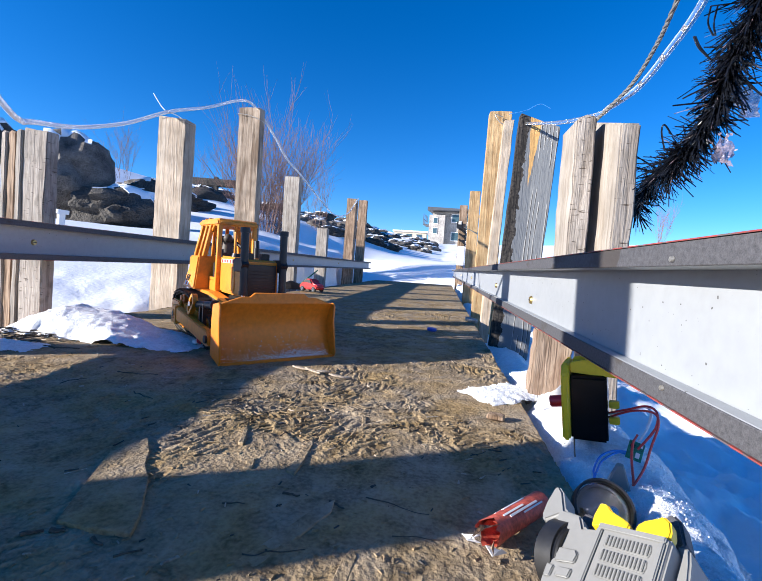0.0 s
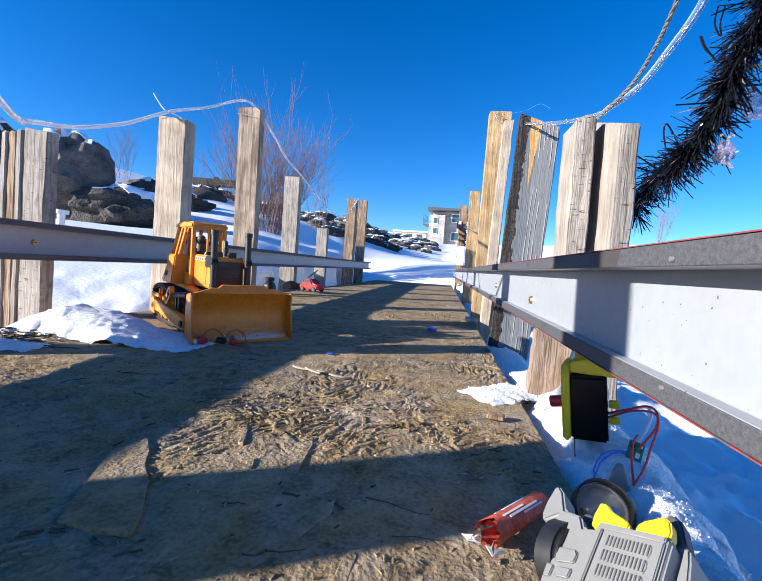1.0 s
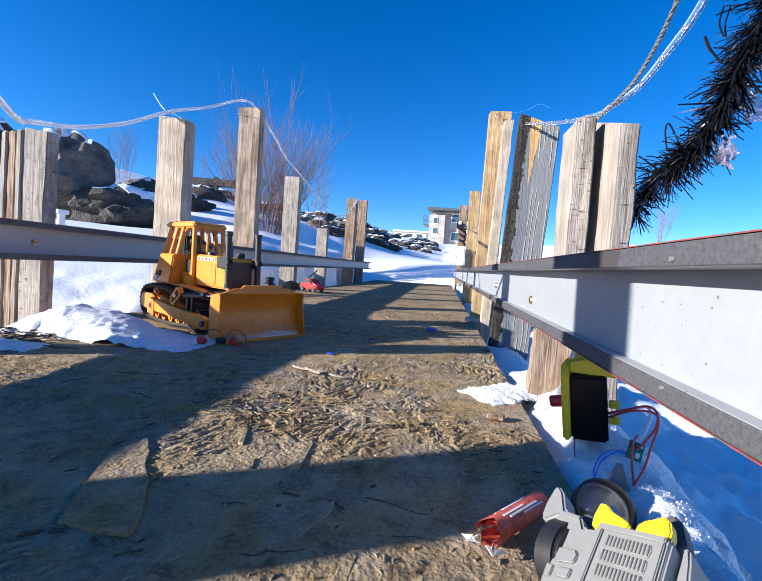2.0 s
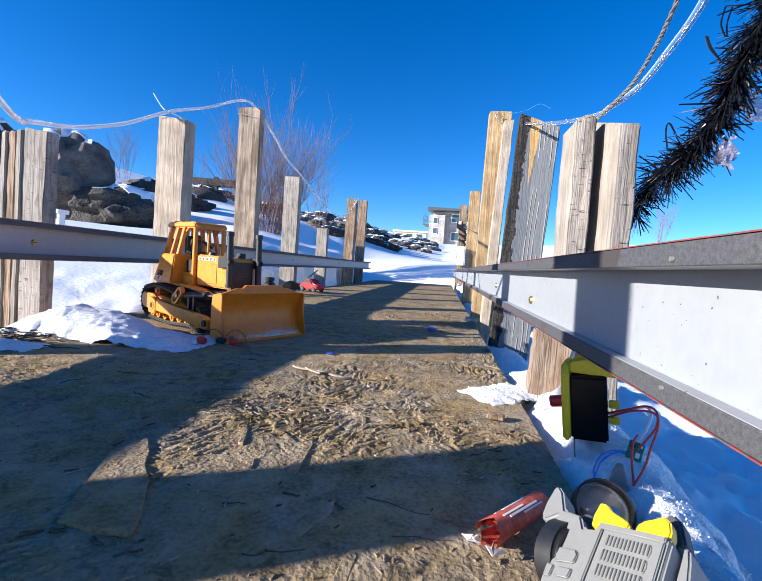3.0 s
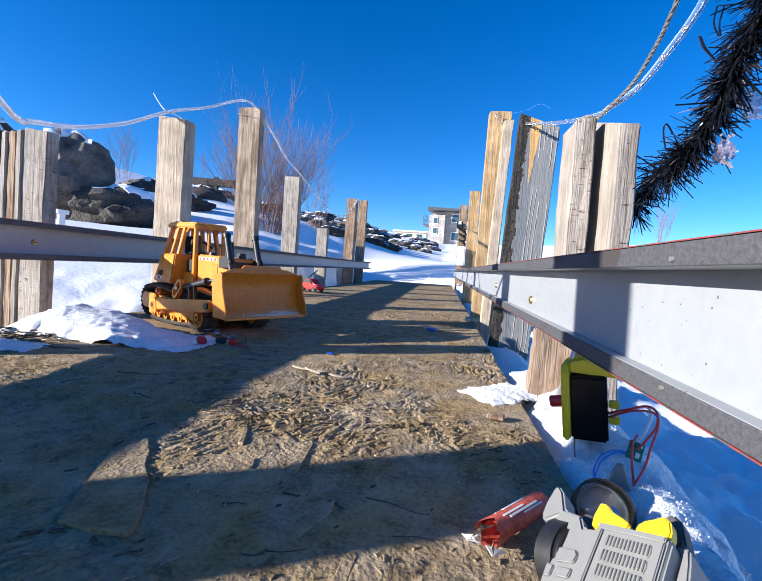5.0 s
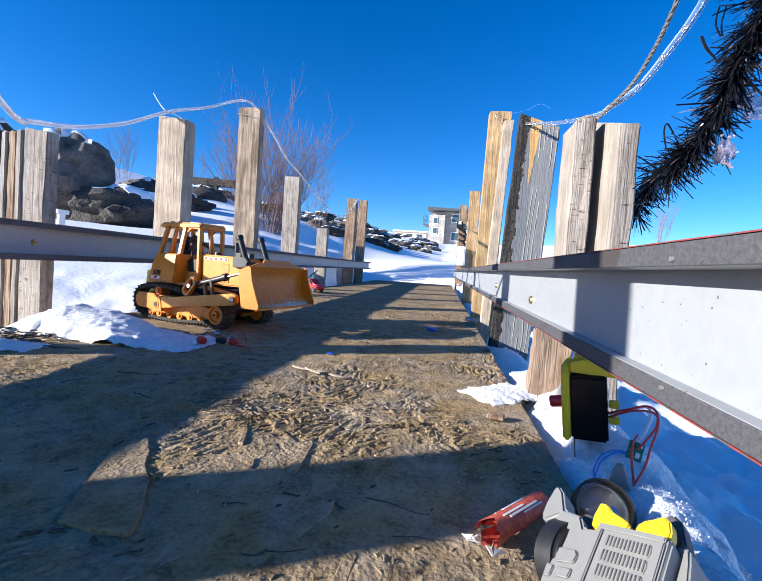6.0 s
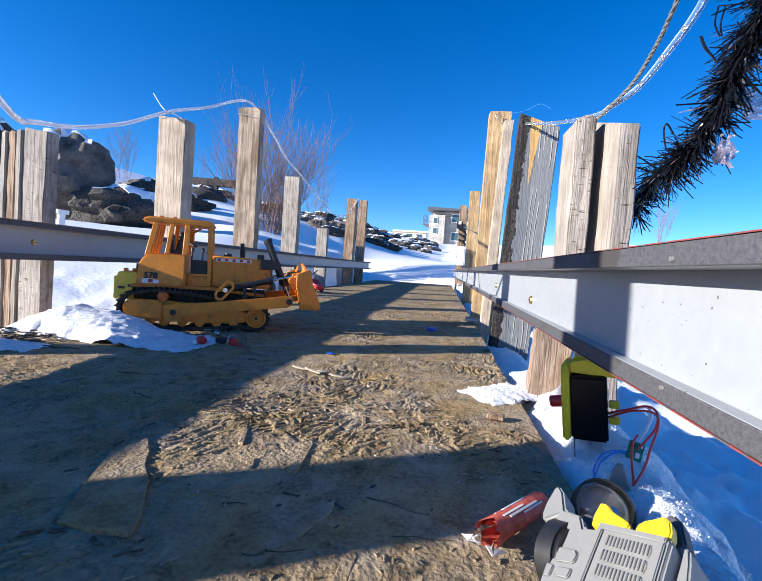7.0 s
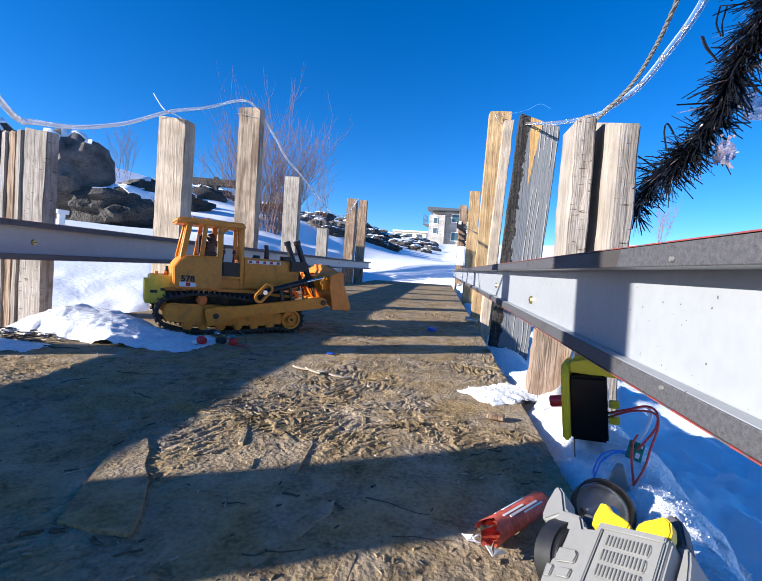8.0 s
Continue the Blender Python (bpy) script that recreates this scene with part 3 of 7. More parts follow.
# ---- posts ----
def post(bottom, top, width, depth, material, label, kick=0.0, seed=0, side=None, slant=0.0):
    """A sawn timber from bottom to top (centres of the front lower and upper edges), with nicks and a rough top."""
    bm = bmesh.new()
    b, t = Vector(bottom), Vector(top)
    n = 14
    rnd = random.Random(seed)
    rings = []
    for i in range(n + 1):
        k = i / n
        c = b.lerp(t, k)
        w = width / 2
        j = lambda: rnd.uniform(-1, 1) * 0.0011
        dz = (rnd.uniform(-1, 1) * 0.004 if i == n else 0)
        rings.append([bm.verts.new((c.x + sx * w + j() - b.x, c.y + sy * depth + j() - b.y, c.z - b.z + (dz + rnd.uniform(-.002, .002) if i == n else 0) + (kick * sx + slant * sy if i == n else 0)))
                      for sx, sy in ((-1, 0), (0, 0), (1, 0), (1, 1), (0, 1), (-1, 1))])
    for a, c in zip(rings, rings[1:]):
        for i in range(6):
            bm.faces.new((a[i], a[(i + 1) % 6], c[(i + 1) % 6], c[i]))
    bm.faces.new(rings[0][::-1])
    bm.faces.new(rings[-1])
    soften(bm, 0.0018, 2, 40)
    ob = solid("post", bm, material, label, "post", "posts along the deck", at=pose(*bottom))
    if side:
        ob.data.materials.append(side)
        for p in ob.data.polygons:
            p.material_index = 1 if abs(p.normal.x) > 0.75 else 0
    return ob


P1B = post((-0.8530, 0.775, -0.12), (-0.8415, 0.775, 0.386), 0.054, 0.03, M["nicked"], "weathered grey timber post with dark nicks", kick=-0.003, seed=1)
# Pale strips added for the brightly lit narrow faces of these posts.
post((-0.8880, 0.772, -0.12), (-0.8770, 0.772, 0.385), 0.0125, 0.04, M["pale_side"], "thin pale strip for the lit face of a grey post", seed=41)
P1A = post((-0.9070, 0.775, -0.12), (-0.8955, 0.775, 0.377), 0.019, 0.05, M["brown_wood"], "thin brown timber post beside another post", seed=2)
post((-0.9240, 0.772, -0.12), (-0.9125, 0.772, 0.378), 0.0125, 0.04, M["pale_side"], "thin pale strip for the lit face of a brown post", seed=42)
P2 = post((-0.855, 1.211, -0.12), (-0.843, 1.211, 0.562), 0.09, 0.055, M["pine"], "pale clean-grained timber post", kick=-0.004, seed=3)
P3 = post((-0.858, 1.74, -0.12), (-0.857, 1.74, 0.78), 0.095, 0.045, M["weathered"], "rough brown timber post with a split edge", seed=4)
P4 = post((-0.85, 2.251, -0.12), (-0.846, 2.251, 0.606), 0.085, 0.05, M["grey_wood"], "grey weathered timber post with a split side", seed=5)
P5 = post((-0.845, 2.86, -0.12), (-0.84, 2.86, 0.39), 0.075, 0.04, M["grey_wood"], "short grey timber post", seed=6)
P6 = post((-0.862, 3.766, -0.12), (-0.85, 3.766, 0.74), 0.085, 0.09, M["brown_wood"], "reddish-brown timber post at the deck end", seed=7)
P7 = post((-0.852, 4.25, -0.12), (-0.845, 4.25, 0.80), 0.085, 0.05, M["brown_wood"], "dark brown timber post at the deck end", seed=27)
post((-0.85, 0.36, -0.12), (-0.85, 0.36, 0.55), 0.09, 0.05, M["pine"], "pale timber post beside the rail", seed=8)
post((-0.85, -0.209, -0.12), (-0.85, -0.157, 0.60), 0.09, 0.074, M["weathered"], "weathered timber post beside the rail", seed=9)
PA = post((0.1580, 0.548, 0.0895), (0.1563, 0.548, 0.348), 0.0224, 0.066, M["nicked"], "weathered notched timber post beside the rail", seed=10, side=M["pale_side"])
PF = post((0.1945, 0.505, -0.12), (0.1890, 0.505, 0.320), 0.0200, 0.100, M["nicked"], "pale notched timber batten behind a post", seed=11, side=M["pale_side"], slant=0.034)
STUB = post((0.1340, 0.545, -0.06), (0.1425, 0.545, 0.0885), 0.044, 0.026, M["stub_wood"], "rounded pinkish timber stub under the rail", seed=31)
PC = post((0.172, 1.81, -0.10), (0.184, 1.81, 0.811), 0.088, 0.05, M["yellow_pine"], "yellow pine post with rusty wire", seed=12)
PC2 = post((0.148, 1.45, -0.08), (0.176, 1.45, 0.655), 0.03, 0.04, M["pine"], "pale narrow timber batten", seed=13)
PD = post((0.165, 2.755, -0.10), (0.163, 2.755, 0.66), 0.065, 0.05, M["yellow_pine"], "yellow pine post behind the rail", seed=14)
PE = post((0.172, 4.6, -0.10), (0.165, 4.6, 0.85), 0.08, 0.05, M["brown_wood"], "brown timber post near the deck end", seed=15)


# ---- painted board with peeling grey paint ----
def painted_board():
    """Bare tarry wood along one edge, grey paint lifting in upright ridges, and a patch of raw yellow wood at the top."""
    m = overlay(wood_mat("peeling_grey_paint", (0.085, 0.072, 0.06), (0.035, 0.03, 0.026)), (0.012, 0.011, 0.011), 150, 0.45, 0.62, 0.9)
    nt = m.node_tree
    b = nt.nodes["Principled BSDF"]
    tc = nt.nodes.new("ShaderNodeTexCoord")
    sep = nt.nodes.new("ShaderNodeSeparateXYZ")
    nt.links.new(tc.outputs["Object"], sep.inputs[0])
    def calc(op, *args):
        n = nt.nodes.new("ShaderNodeMath")
        n.operation = op
        for i, v in enumerate(args):
            if isinstance(v, (int, float)):
                n.inputs[i].default_value = v
            else:
                nt.links.new(v, n.inputs[i])
        return n.outputs[0]
    def noise_of(scale, stretch=(1, 1, 1), detail=5):
        mp = nt.nodes.new("ShaderNodeMapping")
        mp.inputs["Scale"].default_value = stretch
        nt.links.new(tc.outputs["Object"], mp.inputs["Vector"])
        n = nt.nodes.new("ShaderNodeTexNoise")
        n.inputs["Scale"].default_value, n.inputs["Detail"].default_value = scale, detail
        nt.links.new(mp.outputs[0], n.inputs["Vector"])
        return n.outputs[0]
    def blend(mask, colour):
        mix = nt.nodes.new("ShaderNodeMix")
        mix.data_type = "RGBA"
        nt.links.new(mask, mix.inputs["Factor"])
        nt.links.new(b.inputs["Base Color"].links[0].from_socket, mix.inputs["A"])
        mix.inputs["B"].default_value = (*colour, 1)
        nt.links.new(mix.outputs["Result"], b.inputs["Base Color"])
    u = calc("MULTIPLY_ADD", sep.outputs["Z"], -0.052, sep.outputs["X"])
    torn = calc("MULTIPLY_ADD", noise_of(38, detail=7), 0.035, u)
    paint = calc("GREATER_THAN", torn, -0.008)
    blend(paint, (0.165, 0.172, 0.178))
    # ridges on the far half, leaning with the grain
    way = calc("MULTIPLY_ADD", noise_of(9, (1, 1, 0.35), 3), 0.035, u)
    comb = calc("FRACT", calc("MULTIPLY", way, 95.0))
    far = calc("MULTIPLY", calc("GREATER_THAN", calc("MULTIPLY_ADD", noise_of(16, (1, 1, 0.3), 3), 0.05, u), 0.022), paint)
    gap = calc("GREATER_THAN", noise_of(30, (1, 1, 0.12), 3), 0.44)
    blend(calc("MULTIPLY", calc("MULTIPLY", calc("LESS_THAN", comb, 0.16), far), gap), (0.05, 0.045, 0.042))
    blend(calc("MULTIPLY", calc("MULTIPLY", calc("GREATER_THAN", comb, 0.82), far), gap), (0.36, 0.35, 0.33))
    tip = calc("MULTIPLY", calc("SUBTRACT", sep.outputs["Z"], 0.43), 0.085)
    off = calc("ABSOLUTE", calc("ADD", calc("MULTIPLY_ADD", noise_of(45), 0.008, u), 0.005))
    blend(calc("LESS_THAN", off, tip), (0.50, 0.29, 0.11))
    bp = nt.nodes.new("ShaderNodeBump")
    bp.inputs["Strength"].default_value, bp.inputs["Distance"].default_value = 1.0, 0.0025
    nt.links.new(calc("ADD", paint, calc("MULTIPLY", calc("MULTIPLY", comb, far), 0.6)), bp.inputs["Height"])
    nt.links.new(b.inputs["Normal"].links[0].from_socket, bp.inputs["Normal"])
    nt.links.new(bp.outputs[0], b.inputs["Normal"])
    return post((0.176, 1.10, -0.06), (0.207, 1.10, 0.535), 0.096, 0.03, m, "wide timber board with peeling grey paint", kick=-0.015, seed=21)


PB = painted_board()


# ---- rocks, shrubs and buildings behind ----
def rock(name, at, size, material, seed, label, turn=0.0, cap=0.0):
    t = thing(name, label, "rock", pose(*at, 0, 0, turn), "rocks on the hillside")
    bm = bmesh.new()
    bmesh.ops.create_icosphere(bm, subdivisions=4, radius=1.0)
    for v in bm.verts:
        d = v.co.copy()
        k = 1 + 0.34 * noise.fractal(d * 1.1 + Vector((seed * 3.7, seed, 0)), 1.0, 2.0, 4) + 0.10 * (noise.cell(d * 2.3 + Vector((seed, 0, 0))) - 0.5)
        v.co = Vector((d.x * size[0], d.y * size[1], d.z * size[2])) * k
    snow_bm = bm.copy()
    part("stone", bm, material, t)
    if cap:
        bmesh.ops.recalc_face_normals(snow_bm, faces=snow_bm.faces)
        snow_bm.normal_update()
        drop = []
        for f in snow_bm.faces:
            c = f.calc_center_median()
            way = Vector((c.x / size[0], c.y / size[1], c.z / size[2])).normalized()
            if way.z < cap + 0.40 * noise.noise(way * 2.6 + Vector((seed, 1, 2))) or f.normal.z < 0.35:
                drop.append(f)
        bmesh.ops.delete(snow_bm, geom=drop, context="FACES")
        for v in snow_bm.verts:
            v.co += Vector((0, 0, 0.035 * max(size) * 0.6))
        if snow_bm.faces:
            edge = bmesh.ops.extrude_face_region(snow_bm, geom=snow_bm.faces[:])
            for v in [g for g in edge["geom"] if isinstance(g, bmesh.types.BMVert)]:
                v.co -= Vector((0, 0, 0.06 * max(size)))
            tagged(part("snow_cap", snow_bm, M["snow"], t, "settled white snow"), kind="stuff")
    return t


def on_hill(x, y, lift=0.0):
    return (x, y, ground_z(x, y) + lift)


rock("boulder", (-2.98, 3.08, 0.66), (0.29, 0.3, 0.37), M["granite"], 1, "large rounded granite boulder on a snowy slope", 20, 0.86)
rock("boulder", (-2.55, 3.12, 0.44), (0.36, 0.3, 0.20), M["dark_rock"], 2, "dark jagged rock outcrop half under snow", 50, 0.80)
rock("boulder", (-2.55, 3.45, 0.58), (0.26, 0.25, 0.18), M["dark_rock"], 33, "dark jagged rock outcrop half under snow", 80, 0.84)
rock("boulder", (-5.75, 4.85, 1.24), (0.42, 0.4, 0.42), M["dark_rock"], 3, "dark rock at the top of the slope", 10, 0.75)
rock("boulder", (-3.35, 4.25, 0.70), (0.42, 0.3, 0.13), M["dark_rock"], 4, "low dark rock half under snow", 5, 0.8)
rock("boulder", (-3.6, 5.2, 0.80), (0.5, 0.3, 0.14), M["dark_rock"], 6, "low dark rock half under snow", 15, 0.8)
rnd = random.Random(5)
HILL_ROCKS = [(-5.0, 6.6, 0.5), (-4.6, 7.2, 0.55), (-5.4, 8.3, 0.6), (-4.9, 8.7, 0.5), (-4.2, 8.6, 0.5), (-4.3, 10.3, 0.6), (-3.6, 10.6, 0.45),
              (-3.2, 9.0, 0.35), (-3.4, 11.4, 0.5), (-2.9, 12.0, 0.5), (-3.4, 15.5, 0.8), (-2.7, 15.0, 0.55), (-2.2, 16.5, 0.7), (-3.0, 18.5, 0.9), (-2.2, 21.0, 0.8),
              (-1.6, 19.0, 0.5), (-1.2, 21.0, 0.6), (-2.6, 25.5, 0.9), (-1.7, 27.0, 0.8), (-0.9, 24.0, 0.5), (-3.6, 24.0, 1.0), (-1.0, 30.0, 0.7), (-2.1, 16.0, 0.6), (-1.75, 15.2, 0.5), (-1.5, 14.0, 0.45), (-1.1, 14.2, 0.4), (-0.86, 12.6, 0.36), (-0.6, 12.4, 0.3),
              (-1.3, 17.5, 0.5), (-2.6, 18.2, 0.6), (-0.5, 16.5, 0.4), (-1.75, 10.2, 0.32), (-1.4, 9.6, 0.26), (-2.3, 11.0, 0.4), (-3.0, 9.8, 0.4), (-3.8, 8.2, 0.4),
              (-2.5, 8.2, 0.36), (-2.1, 7.9, 0.30), (-1.9, 8.4, 0.36), (-2.9, 8.7, 0.4), (-1.5, 8.8, 0.34), (-1.15, 9.0, 0.28), (-2.35, 9.2, 0.36)]
for i, (x, y, s) in enumerate(HILL_ROCKS):
    rock("boulder", on_hill(x, y, -0.07 * s if x < -2.5 else 0.02 * s), (s * rnd.uniform(0.8, 1.3), s * 0.8, s * rnd.uniform(0.27, 0.42)), M["dark_rock"] if i % 3 else M["granite"],
         10 + i, "dark rock with a cap of snow", rnd.uniform(0, 180), rnd.uniform(0.72, 0.95))


def shrub(at, height, stems, spread, seed, label):
    rnd = random.Random(seed)
    t = thing("shrub", label, "shrub", pose(*at))
    def grow(bm, p, d, length, r, level):
        path = [Vector(p)]
        n = 5
        d = Vector(d).normalized()
        for i in range(n):
            d = (d + Vector((rnd.uniform(-1, 1), rnd.uniform(-1, 1), rnd.uniform(-0.3, 0.7))) * 0.13).normalized()
            path.append(path[-1] + d * length / n)
        hose(bm, path, r, 4, 0.35)
        if level:
            for _ in range(rnd.randint(8, 11) if level == 2 else rnd.randint(4, 6)):
                k = rnd.randint(1, n)
                side = Vector((rnd.uniform(-1, 1), rnd.uniform(-1, 1), rnd.uniform(0.3, 1.1)))
                grow(bm, path[k], d + side * 0.74, length * rnd.uniform(0.35, 0.6), r * 0.55, level - 1)
    for i in range(stems):
        a = 2 * math.pi * i / stems + rnd.uniform(-0.3, 0.3)
        lean = rnd.uniform(0.15, 1.0) * spread
        bm = bmesh.new()
        grow(bm, (0.08 * math.cos(a), 0.08 * math.sin(a), -0.1), (lean * math.cos(a), lean * math.sin(a), 1), height * rnd.uniform(0.6, 0.95), height * 0.0036, 2)
        part("stem", bm, M["twig"], t)
    return t


shrub(on_hill(-2.05, 4.75, 0), 1.20, 44, 0.72, 3, "bare reddish-brown shrub standing in snow")
shrub(on_hill(-5.2, 6.3, 0.2), 0.75, 8, 0.45, 4, "small bare shrub among rocks")
shrub(on_hill(-4.3, 6.6, 0.0), 0.8, 6, 0.5, 6, "small bare shrub among rocks")
shrub(on_hill(-2.3, 7.6, 0.0), 1.0, 6, 0.45, 7, "small bare shrub behind posts")
shrub(on_hill(15.0, 33.0, 0.0), 3.0, 6, 0.5, 5, "far bare shrub on the snow")


def timber_rail():
    t = thing("old_fence", "dark broken wooden fence rail on the slope", "fence", pose(-4.45, 7.6, 1.33, 0, 0, 12))
    part("rail", soften(box(bmesh.new(), -0.8, 0.9, -0.05, 0.05, 0.12, 0.26), 0.01), M["dark_rock"], t)
    for x in (-0.6, 0.1, 0.75):
        part("fence_post", soften(box(bmesh.new(), x - 0.04, x + 0.04, -0.04, 0.04, -0.5, 0.3), 0.01), M["dark_rock"], t)


timber_rail()


def stake():
    bm = bmesh.new()
    rod(bm, (0, 0, -0.25), (0.015, 0, 0.0), 0.018, 0.018, 10)
    rod(bm, (0.015, 0, 0.0), (0.017, 0, 0.022), 0.034, 0.034, 12)
    solid("stake", bm, M["sticker_white"], "short white pipe with a cap in the snow", "pipe", at=pose(-2.02, 2.0, 0.315))


stake()


def house():
    t = thing("house", "distant stone house with a dark roof and balconies", "house", pose(-0.4, 90, 6.3, 0, 0, -8))
    part("wall", box(bmesh.new(), -2.6, 6, -0.0, 8, -1.5, 6.0), M["stone_wall"], t)
    part("wall", box(bmesh.new(), -3.0, 0.2, -1.6, -0.05, -1.5, 5.2), M["stone_wall"], t)
    bm = bmesh.new()
    prism(bm, [(-3.4, 6.05), (6.5, 6.05), (6.5, 6.35), (-3.4, 6.75)], -2.2, 8.5)
    part("roof", bm, M["roof"], t, "dark metal roof")
    # The upper wide window's dark panes stand in for a shaded recess under the roof.
    for x, z, w, h in ((1.4, 0.1, 4.4, 1.9), (1.3, 3.9, 4.5, 1.7), (3.2, 2.3, 2.0, 1.3)):
        win = part("window", box(bmesh.new(), x, x + w, -0.16, -0.05, z, z + h), M["sticker_white"], t, "white framed window")
        for k in range(2):
            part("pane", box(bmesh.new(), x + 0.15 + k * w / 2, x + w / 2 - 0.1 + k * w / 2, -0.2, -0.165, z + 0.15, z + h - 0.15), M["pane"], win, "dark glass pane")
    for z in (1.3, 3.4):
        win = part("window", box(bmesh.new(), -2.2, -1.2, -1.72, -1.65, z, z + 1.3), M["sticker_white"], t)
        part("pane", box(bmesh.new(), -2.1, -1.3, -1.76, -1.725, z + 0.1, z + 1.2), M["pane"], win, "dark glass pane")
    bal = part("balcony", box(bmesh.new(), -4.3, -2.65, -1.4, 3, 3.1, 3.25), M["roof"], t)
    for y in (-1.3, 0.1, 1.5, 2.9):
        part("baluster", box(bmesh.new(), -4.3, -4.2, y - 0.05, y + 0.05, 3.25, 5.4), M["roof"], bal)
    part("baluster", box(bmesh.new(), -4.3, -4.2, -1.4, 3, 4.2, 4.3), M["roof"], bal)


def far_building():
    t = thing("far_building", "distant low cream building on the hill", "building", pose(-9, 112, 7.4))
    part("wall", box(bmesh.new(), -4.5, 4.0, 0, 6, -1, 2.3), M["cream"], t)
    part("roof", box(bmesh.new(), -4.8, 4.3, -0.4, 6.4, 2.32, 2.7), M["sticker_white"], t, "flat roof under snow")
    for x in (-3.6, -1.2, 1.4):
        part("window", box(bmesh.new(), x, x + 1.4, -0.1, -0.01, 0.6, 1.8), M["pane"], t)


house()
far_building()


# ---- toy bulldozer: local x forward, y left, z up, on its tracks ----
SPROCKET, IDLER = (-0.101, 0.0395, 0.0270), (0.120, 0.0255, 0.0220)      # x, z, radius
TRACK_Y, TRACK_W = 0.060, 0.032
TRUNNION = (-0.032, 0.0355)


def track_loop(extra=0.0):
    """The closed line of a track, with its tangent."""
    pts = []
    sx, sz, sr = SPROCKET
    ix, iz, ir = IDLER
    for a in np.linspace(100, 255, 10):
        pts.append((sx + (sr + extra) * math.cos(radians(a)), sz + (sr + extra) * math.sin(radians(a))))
    for k in np.linspace(0, 1, 14)[1:-1]:
        pts.append((-0.102 + k * 0.216, 0.0085 - 0.0055 * math.sin(math.pi * min(1, k * 1.2)) - extra * 0.9))
    for a in np.linspace(-95, 80, 9):
        pts.append((ix + (ir + extra) * math.cos(radians(a)), iz + (ir + extra) * math.sin(radians(a))))
    for x, z in ((0.08, 0.055), (0.027, 0.064), (-0.032, 0.072), (-0.073, 0.073)):
        pts.append((x, z + extra))
    return pts


def resample(pts, count):
    p = np.array(pts + [pts[0]])
    d = np.concatenate([[0], np.cumsum(np.hypot(*np.diff(p, axis=0).T))])
    s = np.linspace(0, d[-1], count, endpoint=False)
    x, z = np.interp(s, d, p[:, 0]), np.interp(s, d, p[:, 1])
    q = np.interp((s + 0.002) % d[-1], d, p[:, 0]), np.interp((s + 0.002) % d[-1], d, p[:, 1])
    return [(x[i], z[i], math.atan2(q[1][i] - z[i], q[0][i] - x[i])) for i in range(count)]


def ring_wheel(bm, y0, y1, r, hub, lip=0.004):
    """A dished wheel on the y axis, as one turned profile."""
    prof = [(hub * 0.35, y1), (hub * 0.4, y1 + lip), (hub, y1 + lip), (hub * 1.08, y1 - lip), (r * 0.72, y1 - lip), (r * 0.78, y1 + lip * 0.3),
            (r * 0.95, y1 + lip * 0.3), (r, y1 - lip * 0.5), (r, y0), (0.001, y0)]
    seg = 28
    rings = [[bm.verts.new((pr * math.cos(2 * math.pi * k / seg), py, pr * math.sin(2 * math.pi * k / seg))) for k in range(seg)] for pr, py in prof]
    for a, b in zip(rings, rings[1:]):
        for k in range(seg):
            bm.faces.new((a[k], a[(k + 1) % seg], b[(k + 1) % seg], b[k]))
    bm.faces.new(rings[0])
    return bm


def flare(bm):
    """The rear body's sides lean outward towards the tracks."""
    for v in bm.verts:
        v.co.y += math.copysign(0.014 - 0.333 * (v.co.z - 0.083), v.co.y)
    return bm


